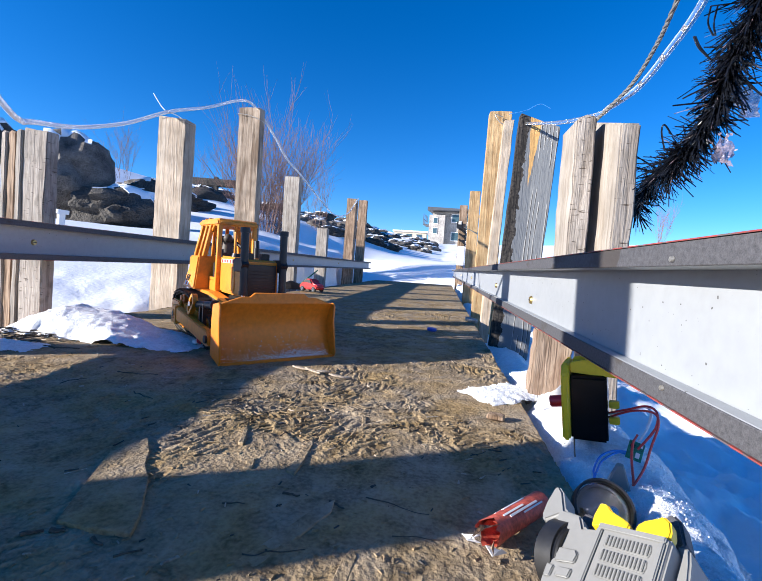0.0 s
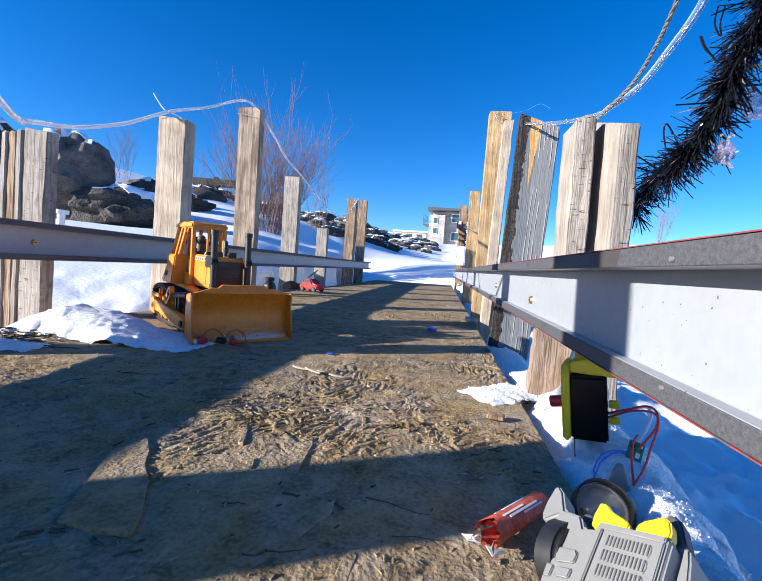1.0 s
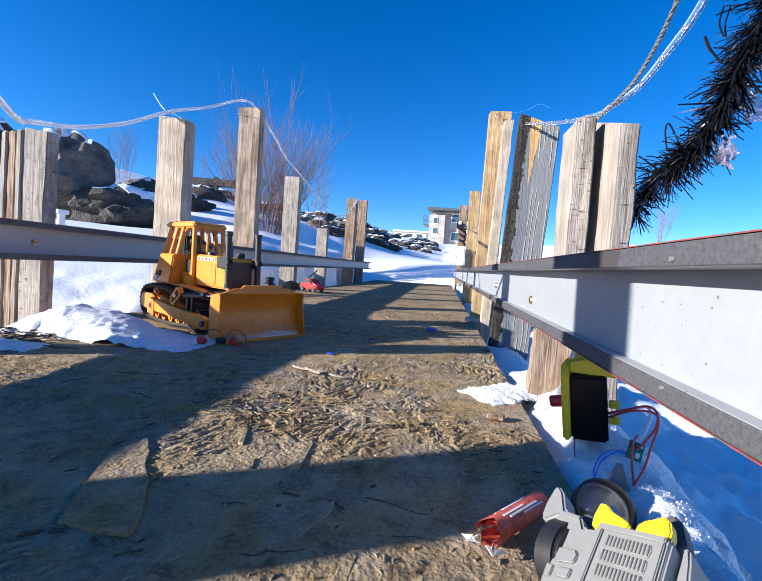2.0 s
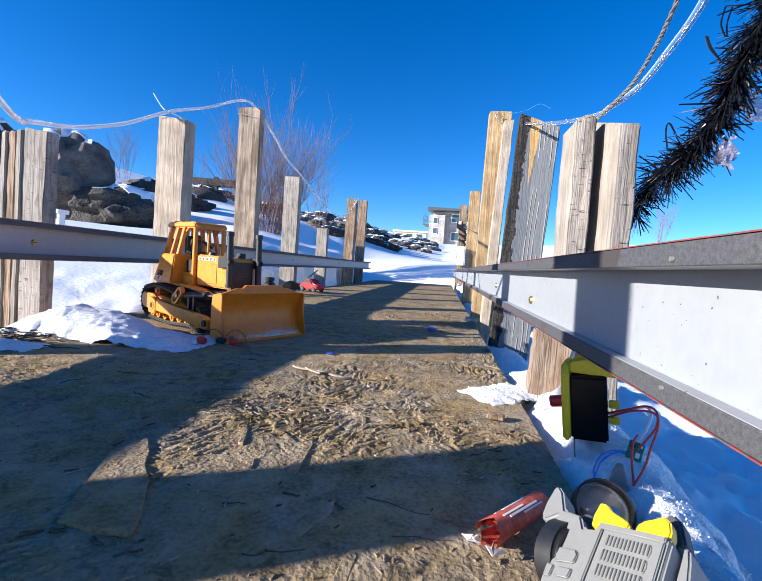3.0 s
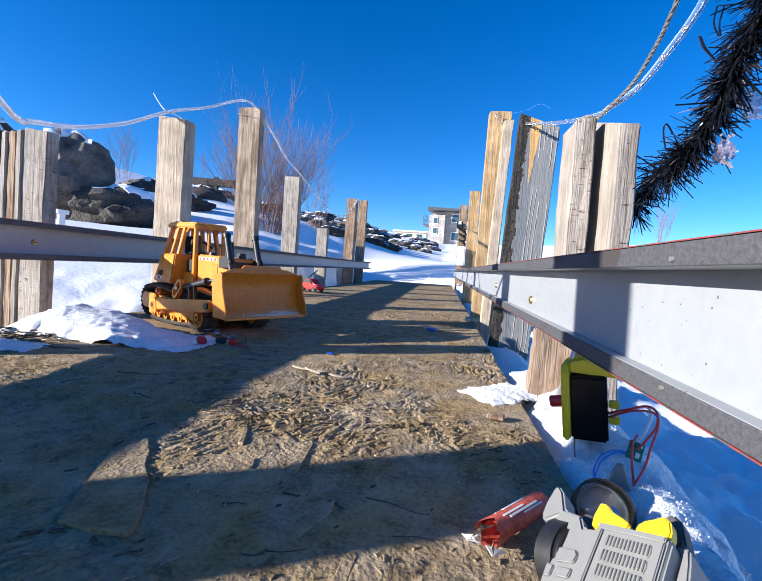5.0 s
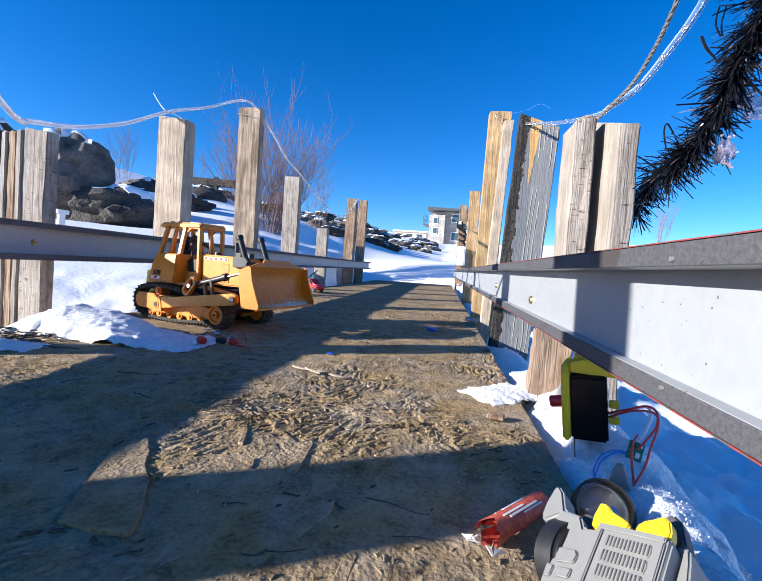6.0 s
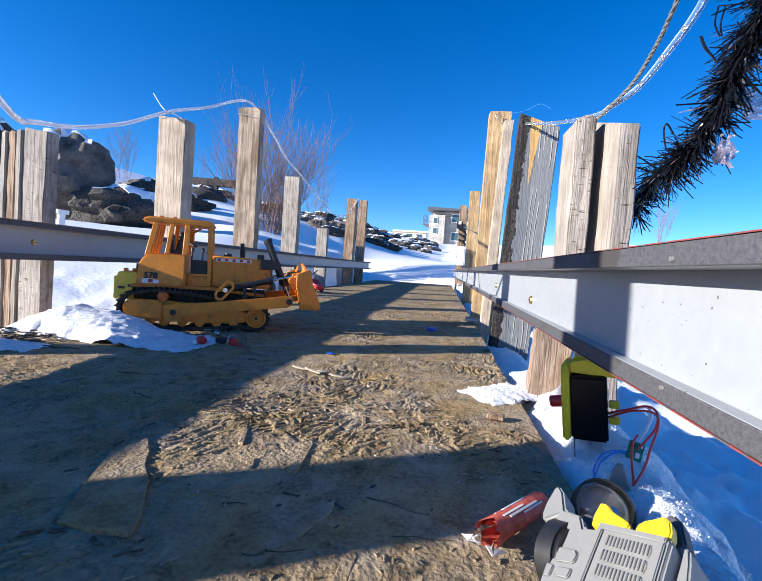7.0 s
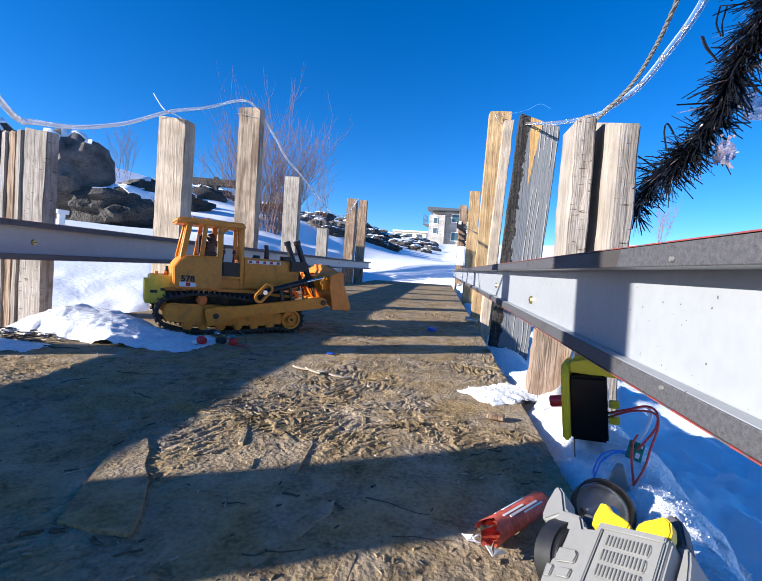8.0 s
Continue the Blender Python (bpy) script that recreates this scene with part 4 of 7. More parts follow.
def build_dozer():
    d = thing("toy_bulldozer", "yellow-orange toy bulldozer with black cylinders and a snowy blade", "toy bulldozer")
    moving = {"idler": [], "sprocket": [], "lift": []}
    Y, K = M["yellow"], M["black"]
    pad_bm = bmesh.new()
    box(pad_bm, -0.0043, 0.0043, -TRACK_W / 2, TRACK_W / 2, -0.001, 0.0015)
    box(pad_bm, -0.0012, 0.0012, -TRACK_W / 2, TRACK_W / 2, 0.0013, 0.0052)
    pad_mesh = mesh_of("track_pad", pad_bm, M["track"], False)
    for s in (-1, 1):
        yc = s * TRACK_Y
        # belt
        bm = bmesh.new()
        outer, inner = track_loop(0.001), track_loop(-0.002)
        n = len(outer)
        vs = [[bm.verts.new((x, yy, z)) for x, z in loop] for loop in (outer, inner) for yy in (yc - TRACK_W * 0.42, yc + TRACK_W * 0.42)]
        for i in range(n):
            j = (i + 1) % n
            for a, b in ((0, 1), (3, 2), (2, 0), (1, 3)):
                bm.faces.new((vs[a][i], vs[a][j], vs[b][j], vs[b][i]))
        belt = part("track", bm, M["track"], d, "black track belt with grousers")
        for x, z, a in resample(track_loop(0.002), 66):
            pad = new("track_pad", pad_mesh)
            pad.parent = belt
            pad.matrix_basis = pose(x, yc, z, 0, -math.degrees(a), 0) @ pose(0, 0, 0, 180, 0, 0)
        # track frame with rollers
        bm = bmesh.new()
        prism(bm, [(-0.09, 0.026), (-0.09, 0.05), (-0.041, 0.054), (0.054, 0.047), (0.104, 0.036), (0.104, 0.017), (0.063, 0.013), (-0.077, 0.015)],
              yc - 0.011, yc + 0.011)
        part("track_frame", soften(bm, 0.0015), Y, d)
        bm = bmesh.new()
        yo = yc + s * 0.0115
        prism(bm, [(-0.112, 0.024), (-0.120, 0.034), (-0.120, 0.047), (-0.112, 0.057), (-0.062, 0.056), (-0.052, 0.050), (-0.052, 0.024), (-0.060, 0.020)], min(yo, yo + s * 0.0075), max(yo, yo + s * 0.0075))
        part("final_drive_cover", soften(bm, 0.002), Y, d)
        for x in (-0.077, -0.05, -0.018, 0.0135, 0.045, 0.077):
            bm = bmesh.new()
            rod(bm, (x, yc - 0.012, 0.0135), (x, yc + 0.012, 0.0135), 0.0085, seg=14)
            rod(bm, (x, yc - 0.0145, 0.0135), (x, yc + 0.0145, 0.0135), 0.004, seg=10)
            part("roller", bm, Y, d)
        bm = bmesh.new()
        rod(bm, (-0.054, yc - 0.012, 0.063), (-0.054, yc + 0.014, 0.063), 0.0095, seg=18)
        rod(bm, (-0.054, yc + s * 0.014, 0.063), (-0.054, yc + s * 0.017, 0.063), 0.0055, seg=14)
        part("carrier_roller", bm, M["orange"], d, "orange carrier roller")
        for kind, (x, z, r) in (("idler", IDLER), ("sprocket", SPROCKET)):
            bm = bmesh.new()
            ring_wheel(bm, -0.011, 0.013, r - 0.0015 if kind == "idler" else r - 0.010, r * 0.36)
            w = part(kind, bm, Y, d)
            base = pose(x, yc, z) @ pose(0, 0, 0, 0, 0, 0 if s > 0 else 180)
            w.matrix_basis = base
            moving[kind].append((w, base, s))
            bm = bmesh.new()
            rod(bm, (0, 0.012, 0), (0, 0.018, 0), 0.003, seg=10)
            part("axle_cap", bm, K, w)
        # fender over the track
        bm = bmesh.new()
        prism(bm, [(-0.115, 0.078), (-0.115, 0.083), (0.03, 0.083), (0.135, 0.072), (0.135, 0.067), (0.03, 0.077)], min(yc - s * 0.03, yc - s * 0.009), max(yc - s * 0.03, yc - s * 0.009))
        part("fender", soften(bm, 0.001), Y, d)
    # hull between the tracks
    bm = bmesh.new()
    prism(bm, [(-0.105, 0.024), (-0.115, 0.08), (0.138, 0.076), (0.138, 0.035), (0.11, 0.024)], -0.042, 0.042)
    part("chassis", soften(bm, 0.002), M["track"], d, "dark chassis")
    # lower body with slanted tail
    bm = bmesh.new()
    prism(bm, [(-0.103, 0.083), (-0.103, 0.122), (-0.095, 0.135), (-0.084, 0.145), (-0.018, 0.146), (-0.018, 0.083)], -0.050, 0.050)
    body = part("rear_body", soften(flare(bm), 0.0025), Y, d)
    for s in (-1, 1):
        # Raised strips coloured dark stand for the shade in the louvre slots.
        for k in range(4):
            for xa in (-0.083, -0.05):
                bm = bmesh.new()
                z = 0.116 + 0.0055 * k
                box(bm, xa, xa + 0.026, min(s * 0.0498, s * 0.0512), max(s * 0.0498, s * 0.0512), z, z + 0.0016)
                part("louvre", flare(bm), M["track"], body, "dark strip for the shade in a louvre slot")
        bm = bmesh.new()
        box(bm, -0.053, -0.026, min(s * 0.0498, s * 0.0510), max(s * 0.0498, s * 0.0510), 0.094, 0.108)
        part("hatch", soften(flare(bm), 0.0008, 1), Y, body)
        plate = bmesh.new()
        box(plate, -0.093, -0.064, min(s * 0.0498, s * 0.0506), max(s * 0.0498, s * 0.0506), 0.087, 0.0955)
        lab = part("sticker", flare(plate), M["sticker_white"], body, "white and red sticker")
        bm = bmesh.new()
        box(bm, -0.082, -0.074, min(s * 0.0504, s * 0.0510), max(s * 0.0504, s * 0.0510), 0.088, 0.0945)
        part("sticker_mark", flare(bm), M["sticker_red"], lab)
        fc = bpy.data.curves.new("number", "FONT")
        fc.body, fc.size, fc.extrude, fc.align_x = "578", 0.0160, 0.0003, "CENTER"
        fc.offset = 0.0005
        fc.materials.append(K)
        num = new("number", fc)
        num.parent = body
        num.matrix_basis = pose(-0.0785, s * (0.0518 + 0.014 - 0.333 * 0.0135), 0.0965, 71.6, 0, 0 if s < 0 else 180)
    # step block under the door, and floor of the cab
    bm = bmesh.new()
    prism(bm, [(-0.0175, 0.083), (-0.0175, 0.103), (0.018, 0.103), (0.029, 0.09), (0.029, 0.083)], -0.037, 0.037)
    part("step", soften(bm, 0.0015), Y, d)
    # cab frame
    cab = part("cab", soften(box(bmesh.new(), -0.017, 0.025, -0.033, 0.033, 0.1035, 0.106), 0.0005), K, d, "black cab floor")
    bm = bmesh.new()
    prism(bm, [(-0.101, 0.205), (-0.101, 0.2125), (-0.09, 0.217), (0.022, 0.2165), (0.029, 0.213), (0.029, 0.2035), (0.022, 0.203), (-0.086, 0.2045)], -0.0375, 0.0375)
    roof = part("roof", soften(bm, 0.003, 3), Y, cab)
    for x in (-0.068, -0.044):
        part("roof_lug", soften(box(bmesh.new(), x - 0.003, x + 0.003, -0.034, -0.024, 0.2155, 0.2195), 0.0008), Y, roof)
    def beam(pa, pb, w, dep, name="pillar"):
        bm = bmesh.new()
        (xa, ya, za), (xb, yb, zb) = pa, pb
        va = [bm.verts.new((xa + i * w / 2, ya + j * dep / 2, za)) for i, j in ((-1, -1), (1, -1), (1, 1), (-1, 1))]
        vb = [bm.verts.new((xb + i * w / 2, yb + j * dep / 2, zb)) for i, j in ((-1, -1), (1, -1), (1, 1), (-1, 1))]
        bm.faces.new(va[::-1])
        bm.faces.new(vb)
        for k in range(4):
            bm.faces.new((va[k], va[(k + 1) % 4], vb[(k + 1) % 4], vb[k]))
        part(name, soften(bm, 0.001, 1), Y, cab)
    for s in (-1, 1):
        beam((-0.088, s * 0.045, 0.140), (-0.076, s * 0.034, 0.206), 0.010, 0.008)
        beam((-0.054, s * 0.045, 0.145), (-0.047, s * 0.034, 0.205), 0.008, 0.007)
        beam((-0.021, s * 0.046, 0.145), (-0.019, s * 0.034, 0.206), 0.010, 0.008)
        beam((0.0245, s * 0.034, 0.085), (0.0225, s * 0.032, 0.205), 0.008, 0.008)
        beam((-0.018, s * 0.034, 0.192), (0.0, s * 0.034, 0.2045), 0.007, 0.005, "corner_brace")
        bm = bmesh.new()
        box(bm, -0.022, 0.026, s * 0.034 - 0.003, s * 0.034 + 0.003, 0.1035, 0.108)
        part("door_sill", bm, Y, cab)
    beam((0.0235, -0.003, 0.140), (0.0225, -0.003, 0.205), 0.005, 0.004)
    bm = bmesh.new()
    box(bm, 0.021, 0.027, -0.033, 0.033, 0.104, 0.142)
    part("dashboard_wall", soften(bm, 0.001), Y, cab)
    for y in (-0.012, 0.012):
        beam((-0.087, y, 0.142), (-0.076, y, 0.206), 0.006, 0.007)
    # inside the cab
    bm = bmesh.new()
    box(bm, -0.05, -0.02, -0.018, 0.018, 0.146, 0.155)
    box(bm, -0.056, -0.048, -0.018, 0.018, 0.146, 0.188)
    part("seat", soften(bm, 0.003), K, cab, "black seat")
    bm = bmesh.new()
    box(bm, -0.012, 0.019, -0.032, -0.014, 0.105, 0.136)
    part("console", soften(bm, 0.002), K, cab, "black console")
    for x in (-0.012, 0.008):
        bm = bmesh.new()
        rod(bm, (x, -0.022, 0.13), (x + 0.002, -0.023, 0.154), 0.0017, seg=8)
        rod(bm, (x + 0.002, -0.023, 0.153), (x + 0.002, -0.023, 0.161), 0.0036, 0.0028, seg=10)
        part("lever", bm, K, cab)
    bm = bmesh.new()
    rod(bm, (-0.034, 0, 0.150), (-0.032, 0, 0.175), 0.012, 0.009, 12)
    bmesh.ops.create_uvsphere(bm, u_segments=12, v_segments=8, radius=0.0090, matrix=pose(-0.031, 0, 0.183))
    rod(bm, (-0.03, -0.012, 0.178), (-0.008, -0.024, 0.164), 0.0038, 0.003, 8)
    rod(bm, (-0.03, 0.012, 0.178), (-0.008, 0.024, 0.164), 0.0038, 0.003, 8)
    part("driver_doll", bm, M["doll"], cab, "small plain toy driver")
    # bonnet and grille
    bm = bmesh.new()
    prism(bm, [(0.0275, 0.083), (0.0275, 0.1485), (0.095, 0.147), (0.143, 0.1445), (0.148, 0.139), (0.148, 0.083)], -0.030, 0.030)
    hood = part("bonnet", soften(bm, 0.003, 3), Y, d)
    bm = bmesh.new()
    box(bm, 0.147, 0.1505, -0.0255, 0.0255, 0.082, 0.137)
    part("grille", soften(bm, 0.001), K, hood, "black radiator grille")
    for k in range(8):
        part("grille_bar", box(bmesh.new(), 0.1505, 0.1512, -0.024, 0.024, 0.087 + 0.0055 * k, 0.0885 + 0.0055 * k), M["track"], hood)
    for s in (-1, 1):
        bm = bmesh.new()
        box(bm, 0.075, 0.11, min(s * 0.0298, s * 0.0312), max(s * 0.0298, s * 0.0312), 0.09, 0.13)
        part("hatch", soften(bm, 0.0008, 1), Y, hood)
        strip = bmesh.new()
        box(strip, 0.036, 0.106, min(s * 0.0298, s * 0.0306), max(s * 0.0298, s * 0.0306), 0.1365, 0.1430)
        lab = part("sticker", strip, M["sticker_white"], hood, "white and red warning strip")
        for k in range(5):
            bm = bmesh.new()
            x = 0.039 + 0.0145 * k
            box(bm, x, x + 0.006, min(s * 0.0304, s * 0.0312), max(s * 0.0304, s * 0.0312), 0.1372, 0.1423)
            part("sticker_mark", bm, M["sticker_red"], lab)
    bm = bmesh.new()
    rod(bm, (0.087, 0.014, 0.14), (0.087, 0.014, 0.165), 0.0055, seg=14)
    rod(bm, (0.087, 0.014, 0.165), (0.085, 0.014, 0.178), 0.0045, seg=14)
    part("exhaust", bm, K, hood, "black exhaust stack")
    bm = bmesh.new()
    rod(bm, (0.058, -0.012, 0.143), (0.058, -0.012, 0.154), 0.010, 0.007, 16)
    part("air_filter", bm, K, hood)
    for y in (-0.014, 0.013):
        part("lamp_housing", soften(box(bmesh.new(), 0.118, 0.132, y - 0.007, y + 0.007, 0.144, 0.1555), 0.001), K, hood)
    # ripper box at the rear
    bm = bmesh.new()
    prism(bm, [(-0.148, 0.052), (-0.140, 0.105), (-0.094, 0.105), (-0.094, 0.052)], -0.038, 0.038)
    rip = part("rear_box", soften(bm, 0.002), M["lemon"], d, "lemon-yellow rear ballast box")
    for y in (-0.03, -0.005, 0.02):
        part("rib", soften(box(bmesh.new(), -0.1480, -0.142, y, y + 0.008, 0.057, 0.096), 0.0008, 1), M["lemon"], rip)
    for x in (-0.132, -0.117):
        part("lug", soften(box(bmesh.new(), x, x + 0.006, -0.03, -0.018, 0.1048, 0.112), 0.0008, 1), Y, rip)
    for i, (x, w) in enumerate(((-0.139, 0.012), (-0.122, 0.016))):
        part("mark", box(bmesh.new(), x, x + w, -0.0388, -0.0383, 0.072 + 0.004 * i, 0.077 + 0.004 * i), K, rip)
    bm = bmesh.new()
    rod(bm, (-0.111, -0.012, 0.103), (-0.111, -0.012, 0.122), 0.004, 0.003, 10)
    part("hitch_pin", bm, K, d)
    # push frame (origin at the trunnion), blade and braces
    tx, tz = TRUNNION
    frame_ob = part("push_frame", rod(bmesh.new(), (0, -0.082, 0), (0, 0.082, 0), 0.004, seg=14), M["track"], d, "dark cross shaft of the push frame")
    frame_ob.matrix_basis = pose(tx, 0, tz)
    for s in (-1, 1):
        yo = s * 0.0865
        bm = bmesh.new()
        prism(bm, [(-0.012, -0.011), (-0.012, 0.012), (0.022, 0.014), (0.055, 0.010), (0.213, 0.001), (0.224, -0.005), (0.224, -0.019), (0.211, -0.022), (0.045, -0.011)],
              yo - 0.0055, yo + 0.0055)
        rod(bm, (0, yo - 0.008, 0), (0, yo + 0.008, 0), 0.0105, seg=20)
        box(bm, -0.017, 0.016, yo - 0.007, yo + 0.004, -0.017, 0.016)
        part("push_arm", soften(bm, 0.0014), Y, frame_ob, "yellow push arm")
    for s in (-1, 1):
        yo = s * 0.0918
        bm = bmesh.new()
        rod(bm, (0, yo, 0), (0, yo + s * 0.0035, 0), 0.0055, seg=14)
        part("trunnion_pin", bm, K, frame_ob)
        bm = bmesh.new()
        rod(bm, (0.216, yo, -0.0105), (0.216, yo + s * 0.0035, -0.0105), 0.006, seg=14)
        part("blade_pin", bm, K, frame_ob)
        # slotted lug for the brace
        bm = bmesh.new()
        ring_o, ring_i = [], []
        for a in np.linspace(0, 2 * math.pi, 20, endpoint=False):
            cx = 0.011 if math.cos(a) > 0 else -0.011
            ring_o.append((0.096 + (cx + 0.0115 * math.cos(a)) * 0.8 - 0.0115 * math.sin(a) * 0.5, 0.028 + (cx + 0.0115 * math.cos(a)) * 0.62 + 0.0115 * math.sin(a) * 0.8))
            ring_i.append((0.096 + (cx + 0.0065 * math.cos(a)) * 0.8 - 0.0065 * math.sin(a) * 0.5, 0.028 + (cx + 0.0065 * math.cos(a)) * 0.62 + 0.0065 * math.sin(a) * 0.8))
        yl = s * 0.080
        vv = [[bm.verts.new((p[0], y, p[1])) for p in ring] for ring in (ring_o, ring_i) for y in (yl, yl + s * 0.008)]
        for i in range(20):
            j = (i + 1) % 20
            for a, b in ((0, 1), (3, 2), (2, 0), (1, 3)):
                bm.faces.new((vv[a][i], vv[a][j], vv[b][j], vv[b][i]))
        part("brace_lug", bm, Y, frame_ob)
        bm = bmesh.new()
        rod(bm, (0.098, yl - s * 0.001, 0.029), (0.098, yl + s * 0.010, 0.029), 0.0045, seg=12)
        part("lug_pin", bm, M["chrome"], frame_ob)
        bm = bmesh.new()
        rod(bm, (0.10, s * 0.079, 0.029), (0.185, s * 0.074, 0.036), 0.0062, seg=14)
        rod(bm, (0.181, s * 0.074, 0.0357), (0.190, s * 0.0735, 0.0365), 0.0078, seg=14)
        part("tilt_cylinder", bm, K, frame_ob, "black tilt cylinder")
        bm = bmesh.new()
        rod(bm, (0.189, s * 0.0735, 0.0364), (0.238, s * 0.072, 0.0395), 0.0028, seg=10)
        part("piston_rod", bm, M["chrome"], frame_ob, "chrome piston rod")
        bm = bmesh.new()
        box(bm, 0.13, 0.136, s * 0.079 - 0.003, s * 0.079 + 0.003, -0.002, 0.034)
        box(bm, 0.15, 0.155, s * 0.079 - 0.003, s * 0.079 + 0.003, -0.004, 0.037)
        part("hose_bracket", bm, K, frame_ob)
    # blade shell: concave plate with end plates and a raised spill guard
    prof = [(0.273, -0.036), (0.262, -0.026), (0.2535, -0.010), (0.250, 0.006), (0.2505, 0.022), (0.255, 0.036), (0.262, 0.047)]
    half = 0.0885
    bm = bmesh.new()
    cols = np.linspace(-half, half, 25)
    front = [[bm.verts.new((x, y, z)) for x, z in prof] for y in cols]
    back = [[bm.verts.new((x - 0.006, y, z + 0.001)) for x, z in prof] for y in cols]
    n = len(prof)
    for i in range(24):
        for k in range(n - 1):
            bm.faces.new((front[i][k], front[i + 1][k], front[i + 1][k + 1], front[i][k + 1]))
            bm.faces.new((back[i][k], back[i][k + 1], back[i + 1][k + 1], back[i + 1][k]))
        bm.faces.new((front[i][n - 1], front[i + 1][n - 1], back[i + 1][n - 1], back[i][n - 1]))
        bm.faces.new((front[i][0], back[i][0], back[i + 1][0], front[i + 1][0]))
    for i in (0, 24):
        bm.faces.new(front[i] + back[i][::-1])
    blade = part("blade", bm, M["blade_yellow"], frame_ob, "curved orange blade with scratches")
    for s in (-1, 1):
        bm = bmesh.new()
        prism(bm, [(0.235, -0.030), (0.276, -0.037), (0.279, -0.030), (0.269, 0.02), (0.270, 0.044), (0.265, 0.049), (0.239, 0.044), (0.235, 0.02)],
              min(s * half, s * (half + 0.003)), max(s * half, s * (half + 0.003)))
        part("end_plate", soften(bm, 0.0008, 1), M["blade_yellow"], blade)
    bm = bmesh.new()
    prism(bm, [(-half, 0.0465), (half, 0.0465), (0.058, 0.0565), (0.046, 0.0565), (0.039, 0.0625), (-0.039, 0.0625), (-0.046, 0.0565), (-0.058, 0.0565)], 0.2565, 0.2625, "x")
    part("spill_guard", soften(bm, 0.0008, 1), M["blade_yellow"], blade)
    part("cutting_edge", soften(box(bmesh.new(), 0.2665, 0.2745, -half, half, -0.0385, -0.0335), 0.0008, 1), M["blade_yellow"], blade)
    part("blade_step", soften(box(bmesh.new(), 0.2515, 0.254, -0.075, 0.068, -0.012, -0.0105), 0.0004, 1), M["blade_yellow"], blade)
    bm = bmesh.new()
    for z in (-0.02, 0.01, 0.035):
        box(bm, 0.235, 0.247, -half + 0.004, half - 0.004, z, z + 0.005)
    part("back_rib", soften(bm, 0.0008, 1), Y, blade)
    for y in (-0.072, -0.034, 0.034, 0.072):
        bm = bmesh.new()
        prism(bm, [(0.225, 0.014), (0.225, 0.03), (0.232, 0.044), (0.250, 0.044), (0.248, 0.006)], y - 0.004, y + 0.004)
        rod(bm, (0.230, y - 0.006, 0.03), (0.230, y + 0.006, 0.03), 0.008, seg=14)
        part("blade_bracket", soften(bm, 0.0008, 1), Y, blade)
    # snow lying in the blade
    rnd = random.Random(12)
    bm = bmesh.new()
    for _ in range(1100):
        y = rnd.gauss(0.035, 0.028) if rnd.random() < 0.65 else rnd.gauss(-0.01, 0.045)
        if abs(y) > 0.084:
            continue
        z = -0.034 + abs(rnd.gauss(0, 0.0045 if rnd.random() < 0.8 else 0.014))
        x = float(np.interp(z, [p[1] for p in prof], [p[0] for p in prof])) + 0.0006
        s = rnd.uniform(0.0003, 0.0009)
        bmesh.ops.create_icosphere(bm, subdivisions=1, radius=s, matrix=Matrix.Translation((x, y, z)))
    part("loose_snow", bm, M["ice"], blade, "white snow crumbs")
    # lift cylinders on their yokes (origin at the yoke)
    for s in (-1, 1):
        bm = bmesh.new()
        rod(bm, (0, 0, -0.046), (0, 0, 0.050), 0.0062, seg=14)
        rod(bm, (0, 0, 0.050), (0, 0, 0.058), 0.0076, seg=14)
        rod(bm, (0, 0, -0.049), (0, 0, -0.042), 0.0072, seg=14)
        c = part("lift_cylinder", bm, K, d, "black lift cylinder")
        base = pose(0.159, s * 0.0325, 0.137)
        c.matrix_basis = base
        moving["lift"].append((c, base))
        bm = bmesh.new()
        rod(bm, (0, 0, -0.072), (0, 0, -0.048), 0.003, seg=10)
        part("piston_rod", bm, M["chrome"], c, "chrome piston rod")
        bm = bmesh.new()
        prism(bm, [(0.126, 0.124), (0.126, 0.146), (0.160, 0.147), (0.168, 0.137), (0.160, 0.126)], min(s * 0.027, s * 0.0385), max(s * 0.027, s * 0.0385))
        part("yoke", soften(bm, 0.0012), K, hood)
    moving["frame"] = frame_ob
    return d, moving


DOZER, DOZER_PARTS = build_dozer()


